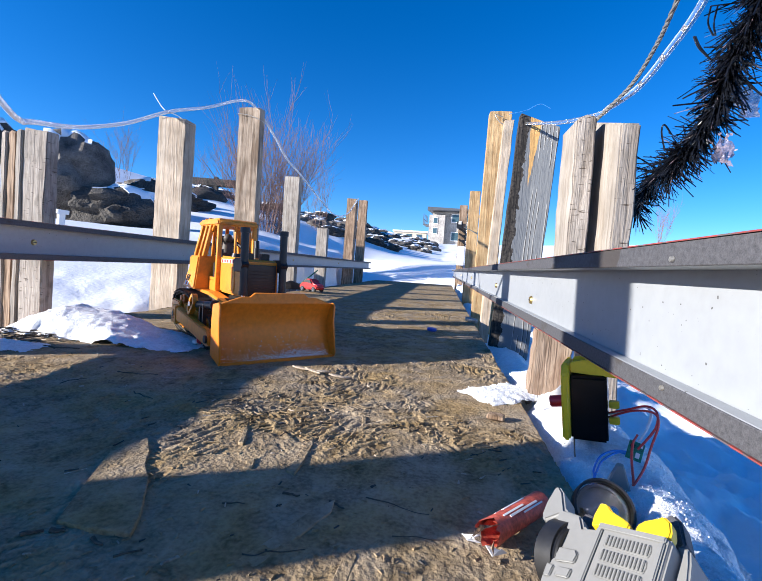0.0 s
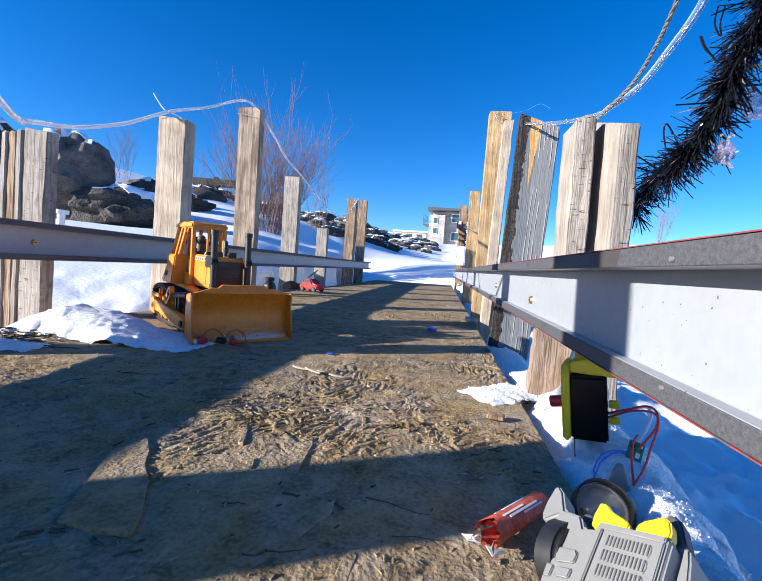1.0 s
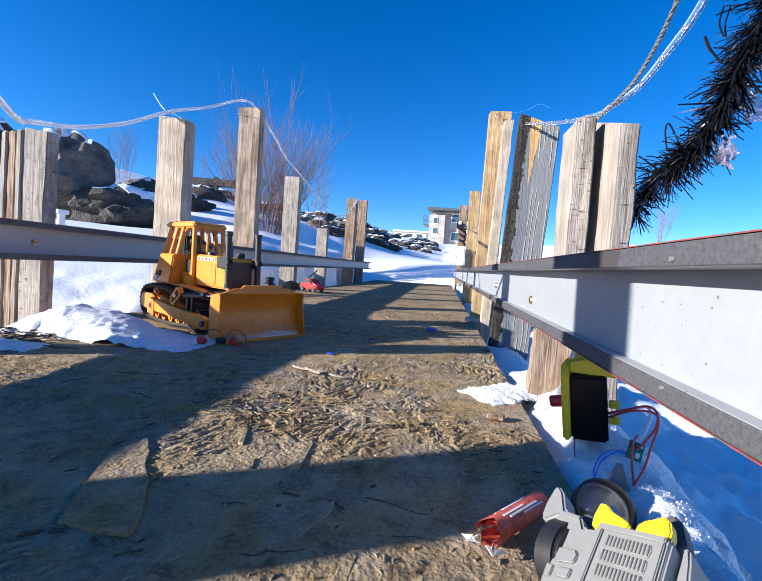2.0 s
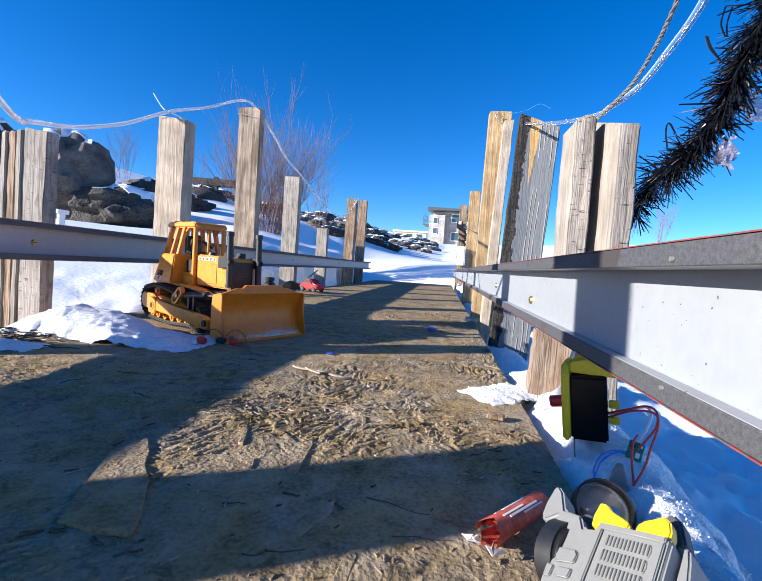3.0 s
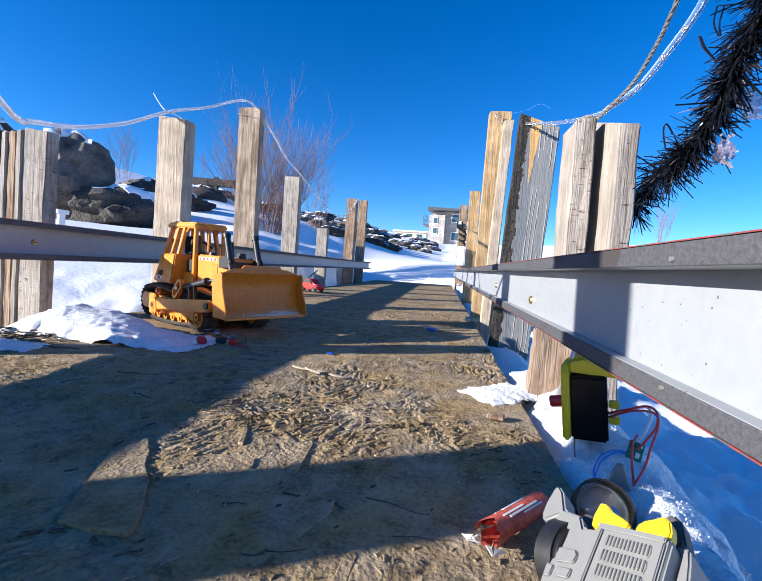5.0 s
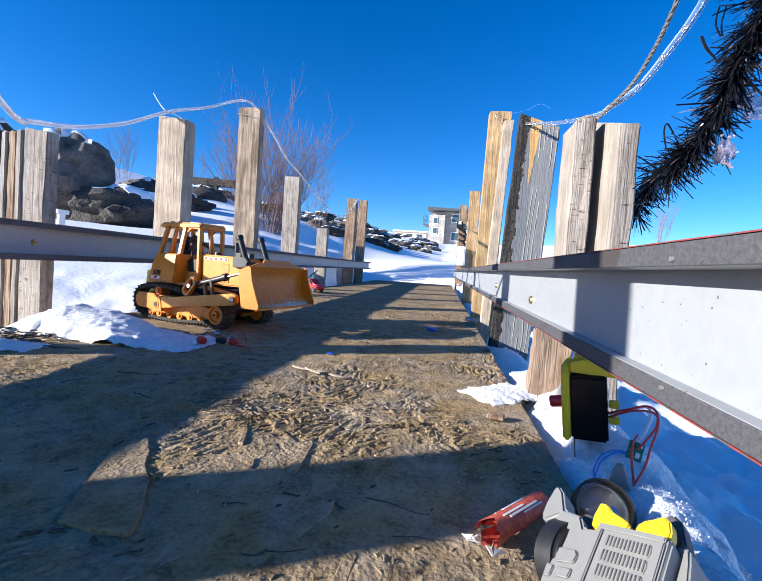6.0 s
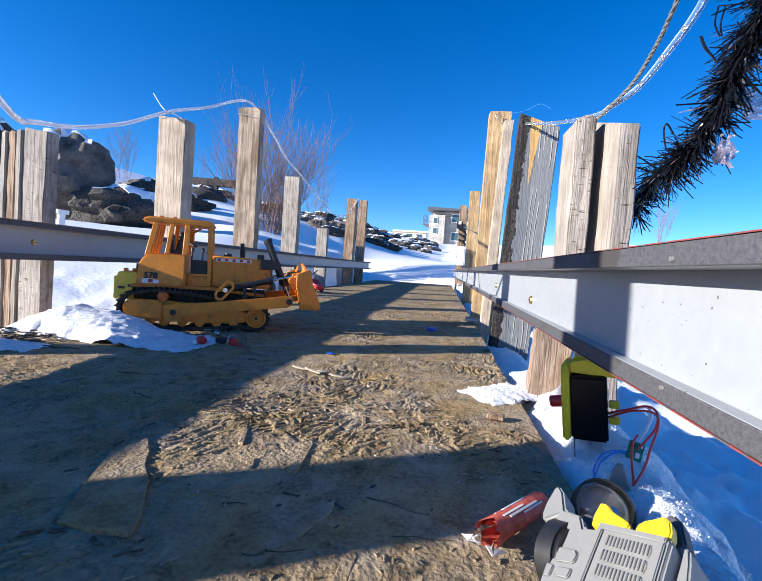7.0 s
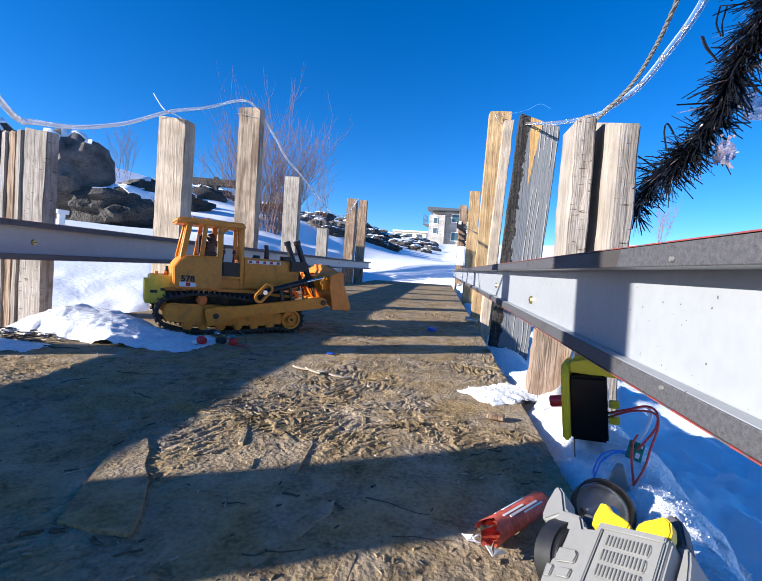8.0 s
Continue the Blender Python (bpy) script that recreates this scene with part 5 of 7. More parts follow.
# ---- snow on the deck and along its edge ----
def heap(name, at, length, width, height, label, seed, profile, turn=0.0, material="ice", step=0.004):
    """A crusty mound of snow: length along local x, with its own long profile."""
    nx, ny = max(8, int(length / step)), max(8, int(width / step))
    verts, faces = [], []
    for i in range(nx + 1):
        for j in range(ny + 1):
            u, v = i / nx, j / ny
            x, y = (u - 0.5) * length, (v - 0.5) * width
            wob = 0.16 * fbm(u * 4 + seed, seed * 2.1, 0.4)
            edge = 1 - abs(2 * v - 1 + wob * 1.2) ** 2.4
            edge = min(edge, 1 - abs(2 * u - 1 + 0.10 * fbm(v * 5, seed, 1.1)) ** 7)
            h = height * float(np.interp(u, *profile)) * math.copysign(abs(edge) ** 0.65, edge)
            h += 0.09 * height * fbm(x * 32, y * 32, seed, 3) + 0.0021 * fbm(x * 190, y * 190, seed + 4)
            verts.append((x + 0.004 * fbm(x * 60, y * 60, 9), y + 0.006 * fbm(x * 40, y * 40, 5), max(h, -0.012)))
    for i in range(nx):
        for j in range(ny):
            a = i * (ny + 1) + j
            faces.append((a, a + ny + 1, a + ny + 2, a + 1))
    me = bpy.data.meshes.new(name)
    me.from_pydata(verts, [], faces)
    me.materials.append(M[material])
    for p in me.polygons:
        p.use_smooth = True
    ob = new(name, me)
    ob.matrix_basis = pose(*at, 0, 0, turn)
    rnd = random.Random(seed * 7)
    gv, gf = [], []
    for k in range(int(5200 * min(1.0, length * width / 0.04))):
        x, y, z = verts[rnd.randrange(len(verts))]
        if z < 0.001:
            continue
        r = rnd.uniform(0.0003, 0.0009)
        x, y, z = x + rnd.uniform(-0.002, 0.002), y + rnd.uniform(-0.002, 0.002), z - r * 0.1
        b = len(gv)
        gv += [(x + r, y, z), (x - r * 0.8, y, z), (x, y + r, z), (x, y - r * 0.9, z), (x, y, z + r), (x, y, z - r)]
        gf += [(b + i, b + j, b + m) for i in (0, 1) for j in (2, 3) for m in (4, 5)]
    gm = bpy.data.meshes.new("snow_grain")
    gm.from_pydata(gv, [], gf)
    gm.materials.append(M[material])
    grain = new("snow_grain", gm)
    grain.parent = ob
    tagged(grain, "coarse icy grains", kind="stuff")
    return tagged(ob, label, "snow", "heaps of old snow")


heap("snow_drift", (-0.545, 0.665, 0.0), 0.345, 0.135, 0.046, "crusty grainy snow heap melting on the deck", 3, ([0, 0.06, 0.2, 0.45, 0.6, 0.75, 1], [0.3, 0.75, 1, 0.78, 0.46, 0.2, 0.06]), -3)
heap("snow_drift", (-0.64, 0.52, 0.0), 0.16, 0.06, 0.012, "thin patch of old snow on the deck", 5, ([0, 0.5, 1], [1, 0.9, 0.3]), 10)
heap("snow_drift", (0.082, 0.545, 0.0), 0.085, 0.065, 0.008, "crumbly snow patch at the deck edge", 7, ([0, 0.3, 0.7, 1], [0.3, 0.8, 1, 1]), 40, step=0.003)
heap("snow_bank", (0.160, 0.50, -0.045), 0.46, 0.13, 0.056, "icy snow bank beside the deck", 9, ([0, 0.2, 0.5, 0.7, 1], [0.6, 0.9, 0.95, 1.05, 0.9]), 88, step=0.004)
heap("snow_bank", (0.150, 0.265, -0.036), 0.34, 0.074, 0.046, "icy snow bank beside the deck", 15, ([0, 0.5, 1], [0.9, 1, 0.9]), 82, step=0.003)
heap("snow_bank", (0.15, 0.93, -0.075), 0.5, 0.14, 0.05, "icy snow bank below the posts", 11, ([0, 0.5, 1], [1.0, 1, 0.8]), 90, step=0.006)


# ---- rope lights and steel cable ----
def rope_light(points, r, label, sleeve="tube"):
    t = thing("rope_light", label, "rope light")
    path = smooth_path(points, 10)
    part("sleeve", hose(bmesh.new(), path, r, 10), M[sleeve], t, "clear plastic sleeve")
    wire = [p + Vector((0, 0, -0.35 * r)) for p in path]
    part("wire", hose(bmesh.new(), wire, r * (0.3 if sleeve == "tube" else 0.14), 6), M["white_wire"], t, "pale wire")
    bm = bmesh.new()
    for k in range(6, len(path) - 4, 7):
        d = (path[k + 1] - path[k]).normalized() * 0.003
        rod(bm, path[k] - d + Vector((0, 0, 0.2 * r)), path[k] + d + Vector((0, 0, 0.2 * r)), r * 0.38, seg=6)
    tagged(part("diode", bm, M["sticker_white"], t), kind="stuff")
    return t


rope_light([(-0.66, 0.42, 0.47), (-0.729, 0.609, 0.378), (-0.76, 0.672, 0.366), (-0.805, 0.735, 0.384), (-0.88, 0.92, 0.433), (-0.87, 1.06, 0.49), (-0.852, 1.215, 0.577), (-0.872, 1.458, 0.68), (-0.873, 1.695, 0.795),
            (-0.84, 1.765, 0.79), (-0.803, 1.882, 0.71), (-0.797, 2.048, 0.643), (-0.795, 2.246, 0.613), (-0.83, 2.777, 0.555), (-0.816, 3.094, 0.507), (-0.822, 3.505, 0.572), (-0.80, 3.80, 0.745)],
           0.0052, "clear rope light draped over the posts")
rope_light([(0.17, 1.14, 0.535), (0.19, 0.85, 0.44), (0.187, 0.62, 0.372), (0.187, 0.568, 0.364), (0.197, 0.516, 0.366), (0.2, 0.458, 0.378), (0.199, 0.404, 0.391), (0.195, 0.33, 0.43), (0.185, 0.2, 0.55)],
           0.0036, "clear rope light rising from a post", "tube_clear")


def steel_cable():
    t = thing("steel_cable", "twisted steel cable rising from a post", "cable")
    path = smooth_path([(0.176, 0.60, 0.352), (0.181, 0.572, 0.358), (0.19, 0.516, 0.369), (0.189, 0.463, 0.383), (0.182, 0.412, 0.396), (0.17, 0.3, 0.44), (0.15, 0.15, 0.55)], 16)
    n = len(path)
    for k in range(3):
        strand = []
        for i, p in enumerate(path):
            d = (path[min(i + 1, n - 1)] - path[max(i - 1, 0)]).normalized()
            turn = d.to_track_quat("Z", "Y").to_matrix()
            a = i * 0.9 + k * 2.094
            strand.append(p + turn @ Vector((0.0011 * math.cos(a), 0.0011 * math.sin(a), 0)))
        part("strand", hose(bmesh.new(), strand, 0.0013, 6), M["steel"], t)


steel_cable()


def wire_tie(at, label, path, material="steel", r=0.0012):
    bm = bmesh.new()
    hose(bm, smooth_path(path, 6), r, 6)
    solid("wire_tie", bm, M[material], label, "wire", "wire ties", at=pose(*at))


wire_tie((-0.80, 1.205, 0.548), "rusty wire tied round a post top", [(-0.095, -0.004, 0.012), (-0.06, -0.006, 0.022), (-0.02, -0.006, 0.012), (0.006, 0.0, -0.004), (0.006, 0.05, 0.0)])
wire_tie((-0.80, 1.735, 0.735), "rusty wire tied round a post top", [(-0.105, -0.004, 0.02), (-0.05, -0.006, 0.012), (0.0, -0.004, -0.008), (0.006, 0.05, -0.01)])
wire_tie((-0.86, 1.2, 0.575), "loose wire end above a post", [(0.0, 0.0, 0.0), (-0.015, 0.0, 0.015), (-0.04, 0.0, 0.05)], "white_wire", 0.0014)
wire_tie((0.13, 1.80, 0.76), "rusty wire hooked on a post", [(0.09, -0.005, -0.02), (0.05, -0.007, 0.0), (0.03, -0.007, 0.03), (0.06, -0.007, 0.02)], "steel", 0.002)
wire_tie((0.13, 2.74, 0.40), "rusty wire across a post", [(-0.02, -0.01, 0.03), (0.03, -0.008, 0.01), (0.075, -0.006, -0.015)], "steel", 0.003)
wire_tie((0.15, 1.09, 0.55), "thin blue thread on a board top", [(-0.02, 0, -0.01), (0.02, 0, 0.0), (0.05, 0, 0.015), (0.075, 0, 0.005)], "blue_wire", 0.0008)


def post_lamp():
    t = thing("garden_lamp", "small black lamp with a white face strapped to a post", "lamp", pose(0.135, 4.58, 0.62))
    part("housing", soften(box(bmesh.new(), -0.03, 0.03, -0.05, 0.0, -0.02, 0.06), 0.008), M["black"], t)
    part("face", soften(box(bmesh.new(), -0.018, 0.018, -0.058, -0.051, 0.02, 0.06), 0.004), M["sticker_white"], t, "white lamp face")
    for z in (-0.05, -0.10, -0.16):
        part("cable_loop", hose(bmesh.new(), smooth_path([(0.0, -0.02, z + 0.03), (0.05, -0.03, z), (0.07, -0.02, z - 0.03), (0.03, -0.03, z - 0.05)], 5), 0.012, 6), M["black"], t)
    part("bracket", soften(box(bmesh.new(), -0.005, 0.07, -0.045, -0.001, -0.40, -0.20), 0.004), M["sticker_white"], t, "pale block")


post_lamp()


# ---- tinsel garland ----
GARLAND_AT = (0.212, 0.478, 0.247)


def garland():
    t = thing("tinsel_garland", "black tinsel garland with clear film flakes hanging in the wind", "garland", pose(*GARLAND_AT))
    rnd = random.Random(8)
    line = smooth_path([(0.0225, 0.117, -0.006), (0.0174, 0.067, 0.018), (0.0147, 0.012, 0.032), (0.0185, -0.018, 0.046), (0.0233, -0.038, 0.069), (0.0242, -0.053, 0.095), (0.027, -0.063, 0.119), (0.030, -0.078, 0.142), (0.032, -0.093, 0.173)], 20)
    part("core_wire", hose(bmesh.new(), line, 0.0016, 6), M["tinsel"], t)
    verts, faces = [], []
    n = len(line)
    shiny = ([], [])
    for k in range(980):
        # tufts of strips that share a way, thick in some places and thin in others
        i = min(n - 2, max(0, int(rnd.gauss(rnd.randrange(8, n, 15), 4))))
        root = line[i].lerp(line[i + 1], rnd.random())
        d = (line[i + 1] - line[i]).normalized()
        side = Vector((rnd.gauss(0, 1), rnd.gauss(0, 1), rnd.gauss(0, 1)))
        side = (side - d * side.dot(d)).normalized()
        lay = side + d * rnd.gauss(-0.3, 0.6) + Vector((0, 0, rnd.uniform(-1.1, 0.1)))
        reach = rnd.uniform(0.008, 0.021) * (1.5 if rnd.random() < 0.10 else 1.0)
        curl = Vector((rnd.uniform(-1, 1), rnd.uniform(-1, 1), rnd.uniform(-1.5, 0.7))) * 0.0055
        for _ in range(rnd.randint(2, 7)):
            way = (lay + Vector((rnd.gauss(0, 1), rnd.gauss(0, 1), rnd.gauss(0, 1))) * 0.30).normalized()
            p = root + Vector((rnd.gauss(0, 1), rnd.gauss(0, 1), rnd.gauss(0, 1))) * 0.0012
            length = reach * rnd.uniform(0.6, 1.15)
            across = way.cross(Vector((rnd.gauss(0, 1), rnd.gauss(0, 1), rnd.gauss(0, 1)))).normalized() * rnd.uniform(0.0003, 0.0009)
            bend = curl + Vector((rnd.gauss(0, 1), rnd.gauss(0, 1), rnd.gauss(0, 1))) * 0.0016
            q = p + way * length * 0.5 + bend * 0.6
            e = p + way * length + bend * 2.2
            # A few strips get pale film as glints, put in by colour.
            verts_of, faces_of = shiny if rnd.random() < 0.035 else (verts, faces)
            b = len(verts_of)
            verts_of += [p - across, p + across, q - across, q + across, e - across * 0.8, e + across * 0.8]
            faces_of += [(b, b + 1, b + 3, b + 2), (b + 2, b + 3, b + 5, b + 4)]
    me = bpy.data.meshes.new("tinsel_glint")
    me.from_pydata([tuple(v) for v in shiny[0]], [], shiny[1])
    me.materials.append(M["flake"])
    ob = new("tinsel_glint", me)
    ob.parent = t
    tagged(ob, "pale film strips standing for glints on the tinsel", kind="stuff")
    me = bpy.data.meshes.new("tinsel")
    me.from_pydata([tuple(v) for v in verts], [], faces)
    me.materials.append(M["tinsel"])
    ob = new("tinsel", me)
    ob.parent = t
    tagged(ob, "thin black tinsel strips", kind="stuff")
    for x, y, z, s in ((0.0289, -0.048, 0.0285, 0.0150), (0.0457, -0.048, 0.0708, 0.0170)):
        bm = bmesh.new()
        n = 11
        grid = [[bm.verts.new((x + s * (1.7 * i / n - 0.85) + 0.002 * fbm(i, j, s * 900), y + 0.004 * fbm(i * 0.6, j * 0.6, s * 500), z + s * (2.0 * j / n - 1.0) + 0.002 * fbm(i, j, s * 300)))
                 for j in range(n + 1)] for i in range(n + 1)]
        for i in range(n):
            for j in range(n):
                if math.hypot(i - n / 2 + 0.5, j - n / 2 + 0.5) < n * (0.40 + 0.25 * fbm(i * 0.4, j * 0.4, s * 700)):
                    bm.faces.new((grid[i][j], grid[i + 1][j], grid[i + 1][j + 1], grid[i][j + 1]))
        bmesh.ops.delete(bm, geom=[v for v in bm.verts if not v.link_faces], context="VERTS")
        part("film_flake", bm, M["flake"], t, "crumpled shiny clear film")
    for path in ([(0.0115, -0.048, 0.128), (0.006, -0.048, 0.139), (0.007, -0.048, 0.154)], [(0.0131, -0.048, 0.128), (0.0107, -0.048, 0.139), (0.0125, -0.048, 0.154)],
                 [(0.0104, -0.048, 0.108), (0.0002, -0.048, 0.118), (-0.0049, -0.048, 0.128)], [(0.0115, -0.047, 0.108), (0.0020, -0.047, 0.119), (-0.0030, -0.047, 0.1285)],
                 [(-0.014, -0.035, 0.030), (-0.0205, -0.04, 0.046), (-0.0195, -0.042, 0.052), (-0.012, -0.04, 0.044)]):
        part("bent_strip", hose(bmesh.new(), smooth_path(path, 4), 0.0008, 5), M["tinsel"], t)
    return t


GARLAND = garland()


# ---- broken toys at the deck edge ----
def alarm_box():
    t = thing("toy_speaker", "yellow and black plastic toy box with a red button", "toy part", pose(0.1335, 0.398, 0.045, 0, -6.5, -21) @ Matrix.Scale(0.85, 4))
    bm = bmesh.new()
    prism(bm, [(-0.030, -0.036), (0.030, -0.036), (0.032, 0.030), (0.022, 0.040), (-0.022, 0.040), (-0.032, 0.030)], -0.020, -0.0125, "x")
    part("frame", soften(bm, 0.002, 3), M["bright_yellow"], t, "bright yellow frame")
    bm = bmesh.new()
    prism(bm, [(-0.024, -0.036), (0.024, -0.036), (0.024, 0.027), (0.020, 0.030), (-0.020, 0.030), (-0.024, 0.027)], -0.0122, 0.021, "x")
    part("case", soften(bm, 0.002, 2), M["gloss_black"], t, "glossy black case")
    bm = bmesh.new()
    prism(bm, [(-0.0122, 0.031), (0.034, 0.027), (0.048, 0.024), (0.050, 0.030), (0.036, 0.036), (0.004, 0.045), (-0.0122, 0.041)], -0.020, -0.013)
    prism(bm, [(-0.0122, 0.031), (0.028, 0.031), (0.034, 0.036), (0.028, 0.041), (0.004, 0.045), (-0.0122, 0.041)], 0.013, 0.020)
    box(bm, 0.004, 0.026, -0.0128, 0.0128, 0.034, 0.039)
    part("handle", soften(bm, 0.001), M["bright_yellow"], t, "bright yellow handle")
    for z in (-0.018, -0.002):
        part("tab", soften(box(bmesh.new(), 0.0215, 0.031, -0.010, -0.002, z - 0.003, z + 0.004), 0.0008), M["bright_yellow"], t, "yellow tab")
    bm = bmesh.new()
    rod(bm, (-0.0202, -0.006, -0.002), (-0.034, -0.006, -0.004), 0.0062, seg=16)
    part("button", soften(bm, 0.001), M["red_plastic"], t, "red button")
    bm = bmesh.new()
    prism(bm, [(-0.045, -0.012), (-0.024, -0.012), (-0.0205, 0.006), (-0.0205, 0.012), (-0.026, 0.010)], 0.006, 0.012)
    part("clip", soften(bm, 0.0006), M["sticker_white"], t, "white plastic clip")
    bm = bmesh.new()
    hose(bm, [Vector(p) for p in ((-0.010, -0.02, -0.03), (-0.010, -0.022, -0.05), (-0.008, -0.024, -0.075))], 0.0008, 6)
    part("lead", bm, M["brown_wood"], t, "thin dark lead")


alarm_box()


def circuit():
    t = thing("circuit_board", "small green circuit board with loose wires", "circuit board", pose(0.154, 0.343, 0.024, 62, 12, -20) @ Matrix.Scale(0.66, 4))
    part("board", soften(box(bmesh.new(), -0.008, 0.008, -0.011, 0.010, -0.0008, 0.0008), 0.0003, 1), M["green_board"], t)
    for x, y, w, h in ((-0.004, 0.004, 0.005, 0.004), (0.003, -0.005, 0.004, 0.006), (0.0045, 0.006, 0.003, 0.003)):
        part("chip", box(bmesh.new(), x - w / 2, x + w / 2, y - h / 2, y + h / 2, 0.001, 0.003), M["sticker_white"] if x > 0.002 else M["black"], t)


circuit()


def lead(points, colour, label, r=0.0011):
    solid("wire", hose(bmesh.new(), smooth_path(points, 8), r, 6), M[colour], label, "wire", "loose wires")


lead([(0.150, 0.390, 0.036), (0.1607, 0.375, 0.0453), (0.168, 0.365, 0.0523), (0.1705, 0.36, 0.0487), (0.165, 0.352, 0.0392), (0.1568, 0.345, 0.031)], "white_wire", "loose white wire from a toy box")
lead([(0.150, 0.390, 0.037), (0.1597, 0.373, 0.0471), (0.1673, 0.362, 0.0539), (0.1707, 0.352, 0.0522), (0.1677, 0.345, 0.0429), (0.1595, 0.343, 0.0306), (0.1551, 0.342, 0.0256)], "red_wire", "loose red wire from a toy box", 0.0009)
lead([(0.150, 0.390, 0.033), (0.1604, 0.37, 0.0465), (0.1674, 0.35, 0.0524), (0.1683, 0.343, 0.0456), (0.161, 0.335, 0.0311), (0.1529, 0.325, 0.0182), (0.1422, 0.315, 0.0085)], "red_wire", "loose red wire from a toy box", 0.0009)
lead([(0.1558, 0.346, 0.0354), (0.1513, 0.342, 0.0289), (0.1479, 0.333, 0.0193), (0.1451, 0.322, 0.0114), (0.1428, 0.315, 0.0086)], "red_wire", "loose red wire on the snow", 0.0009)
lead([(0.1497, 0.345, 0.0217), (0.1393, 0.345, 0.0211), (0.1277, 0.338, 0.0181), (0.1204, 0.328, 0.0123), (0.1183, 0.318, 0.0096), (0.1205, 0.312, 0.0064)], "blue_wire", "loose blue wire on the snow", 0.0008)
lead([(0.1499, 0.345, 0.0198), (0.1422, 0.345, 0.02), (0.1289, 0.336, 0.0161), (0.1214, 0.325, 0.0121), (0.1151, 0.315, 0.0069)], "blue_wire", "loose blue wire on the snow", 0.0008)


def grey_wedge():
    bm = bmesh.new()
    prism(bm, [(-0.009, -0.014), (0.0, 0.012), (0.004, 0.012), (0.013, -0.014)], -0.005, 0.005)
    for v in bm.verts:
        if v.co.z > 0 and v.co.y > 0:
            v.co.y = 0.0
    solid("plastic_wedge", soften(bm, 0.0008, 1), M["grey_plastic"], "broken grey plastic wedge standing in the snow", "toy part", at=pose(0.1315, 0.318, 0.0115, 0, 0, -18))


grey_wedge()


def lens_unit():
    t = thing("toy_lamp_lens", "round clear lens in a black ring", "toy part", pose(0.112, 0.284, 0.005, 52, 8, -10))
    bm = bmesh.new()
    seg = 32
    prof = [(0.0170, -0.006), (0.0183, -0.006), (0.0186, 0.003), (0.0180, 0.0042), (0.0168, 0.004)]
    rings = [[bm.verts.new((r * math.cos(2 * math.pi * k / seg), r * math.sin(2 * math.pi * k / seg), z)) for k in range(seg)] for r, z in prof]
    for a, b in zip(rings, rings[1:] + rings[:1]):
        for k in range(seg):
            bm.faces.new((a[k], a[(k + 1) % seg], b[(k + 1) % seg], b[k]))
    part("ring", bm, M["black"], t, "black plastic ring")
    bm = bmesh.new()
    rod(bm, (0, 0, -0.012), (0, 0, -0.006), 0.010, 0.0163, 24)
    part("reflector", bm, M["grey_plastic"], t, "grey cup behind the lens")
    bm = bmesh.new()
    prof = [(0.0161, 0.001), (0.014, 0.005), (0.009, 0.0085), (0.0035, 0.0098)]
    rings = [[bm.verts.new((r * math.cos(2 * math.pi * k / seg), r * math.sin(2 * math.pi * k / seg), z)) for k in range(seg)] for r, z in prof]
    low = [[bm.verts.new((r * 0.95 * math.cos(2 * math.pi * k / seg), r * 0.95 * math.sin(2 * math.pi * k / seg), z - 0.0012)) for k in range(seg)] for r, z in prof]
    for grid in (rings, low):
        for a, b in zip(grid, grid[1:]):
            for k in range(seg):
                bm.faces.new((a[k], a[(k + 1) % seg], b[(k + 1) % seg], b[k]))
        bm.faces.new(grid[-1])
    for k in range(seg):
        bm.faces.new((rings[0][k], rings[0][(k + 1) % seg], low[0][(k + 1) % seg], low[0][k]))
    part("dome", bm, M["lens"], t, "clear domed lens")
    bm = bmesh.new()
    rod(bm, (0.006, 0.001, -0.0055), (0.006, 0.001, 0.001), 0.0045, 0.003, 14)
    part("bulb", bm, M["chrome"], t, "small silvery bulb")
    bm = bmesh.new()
    for r0, r1 in ((0.0138, 0.0152),):
        inner = [[bm.verts.new((r * math.cos(2 * math.pi * k / seg), r * math.sin(2 * math.pi * k / seg), -0.004)) for k in range(seg)] for r in (r0, r1)]
        top = [[bm.verts.new((v.co.x, v.co.y, -0.001)) for v in ring] for ring in inner]
        for a, b in ((inner[0], inner[1]), (inner[1], top[1]), (top[1], top[0]), (top[0], inner[0])):
            for k in range(seg):
                bm.faces.new((a[k], a[(k + 1) % seg], b[(k + 1) % seg], b[k]))
    part("inner_ring", bm, M["grey_plastic"], t, "pale ring inside the lens")


lens_unit()


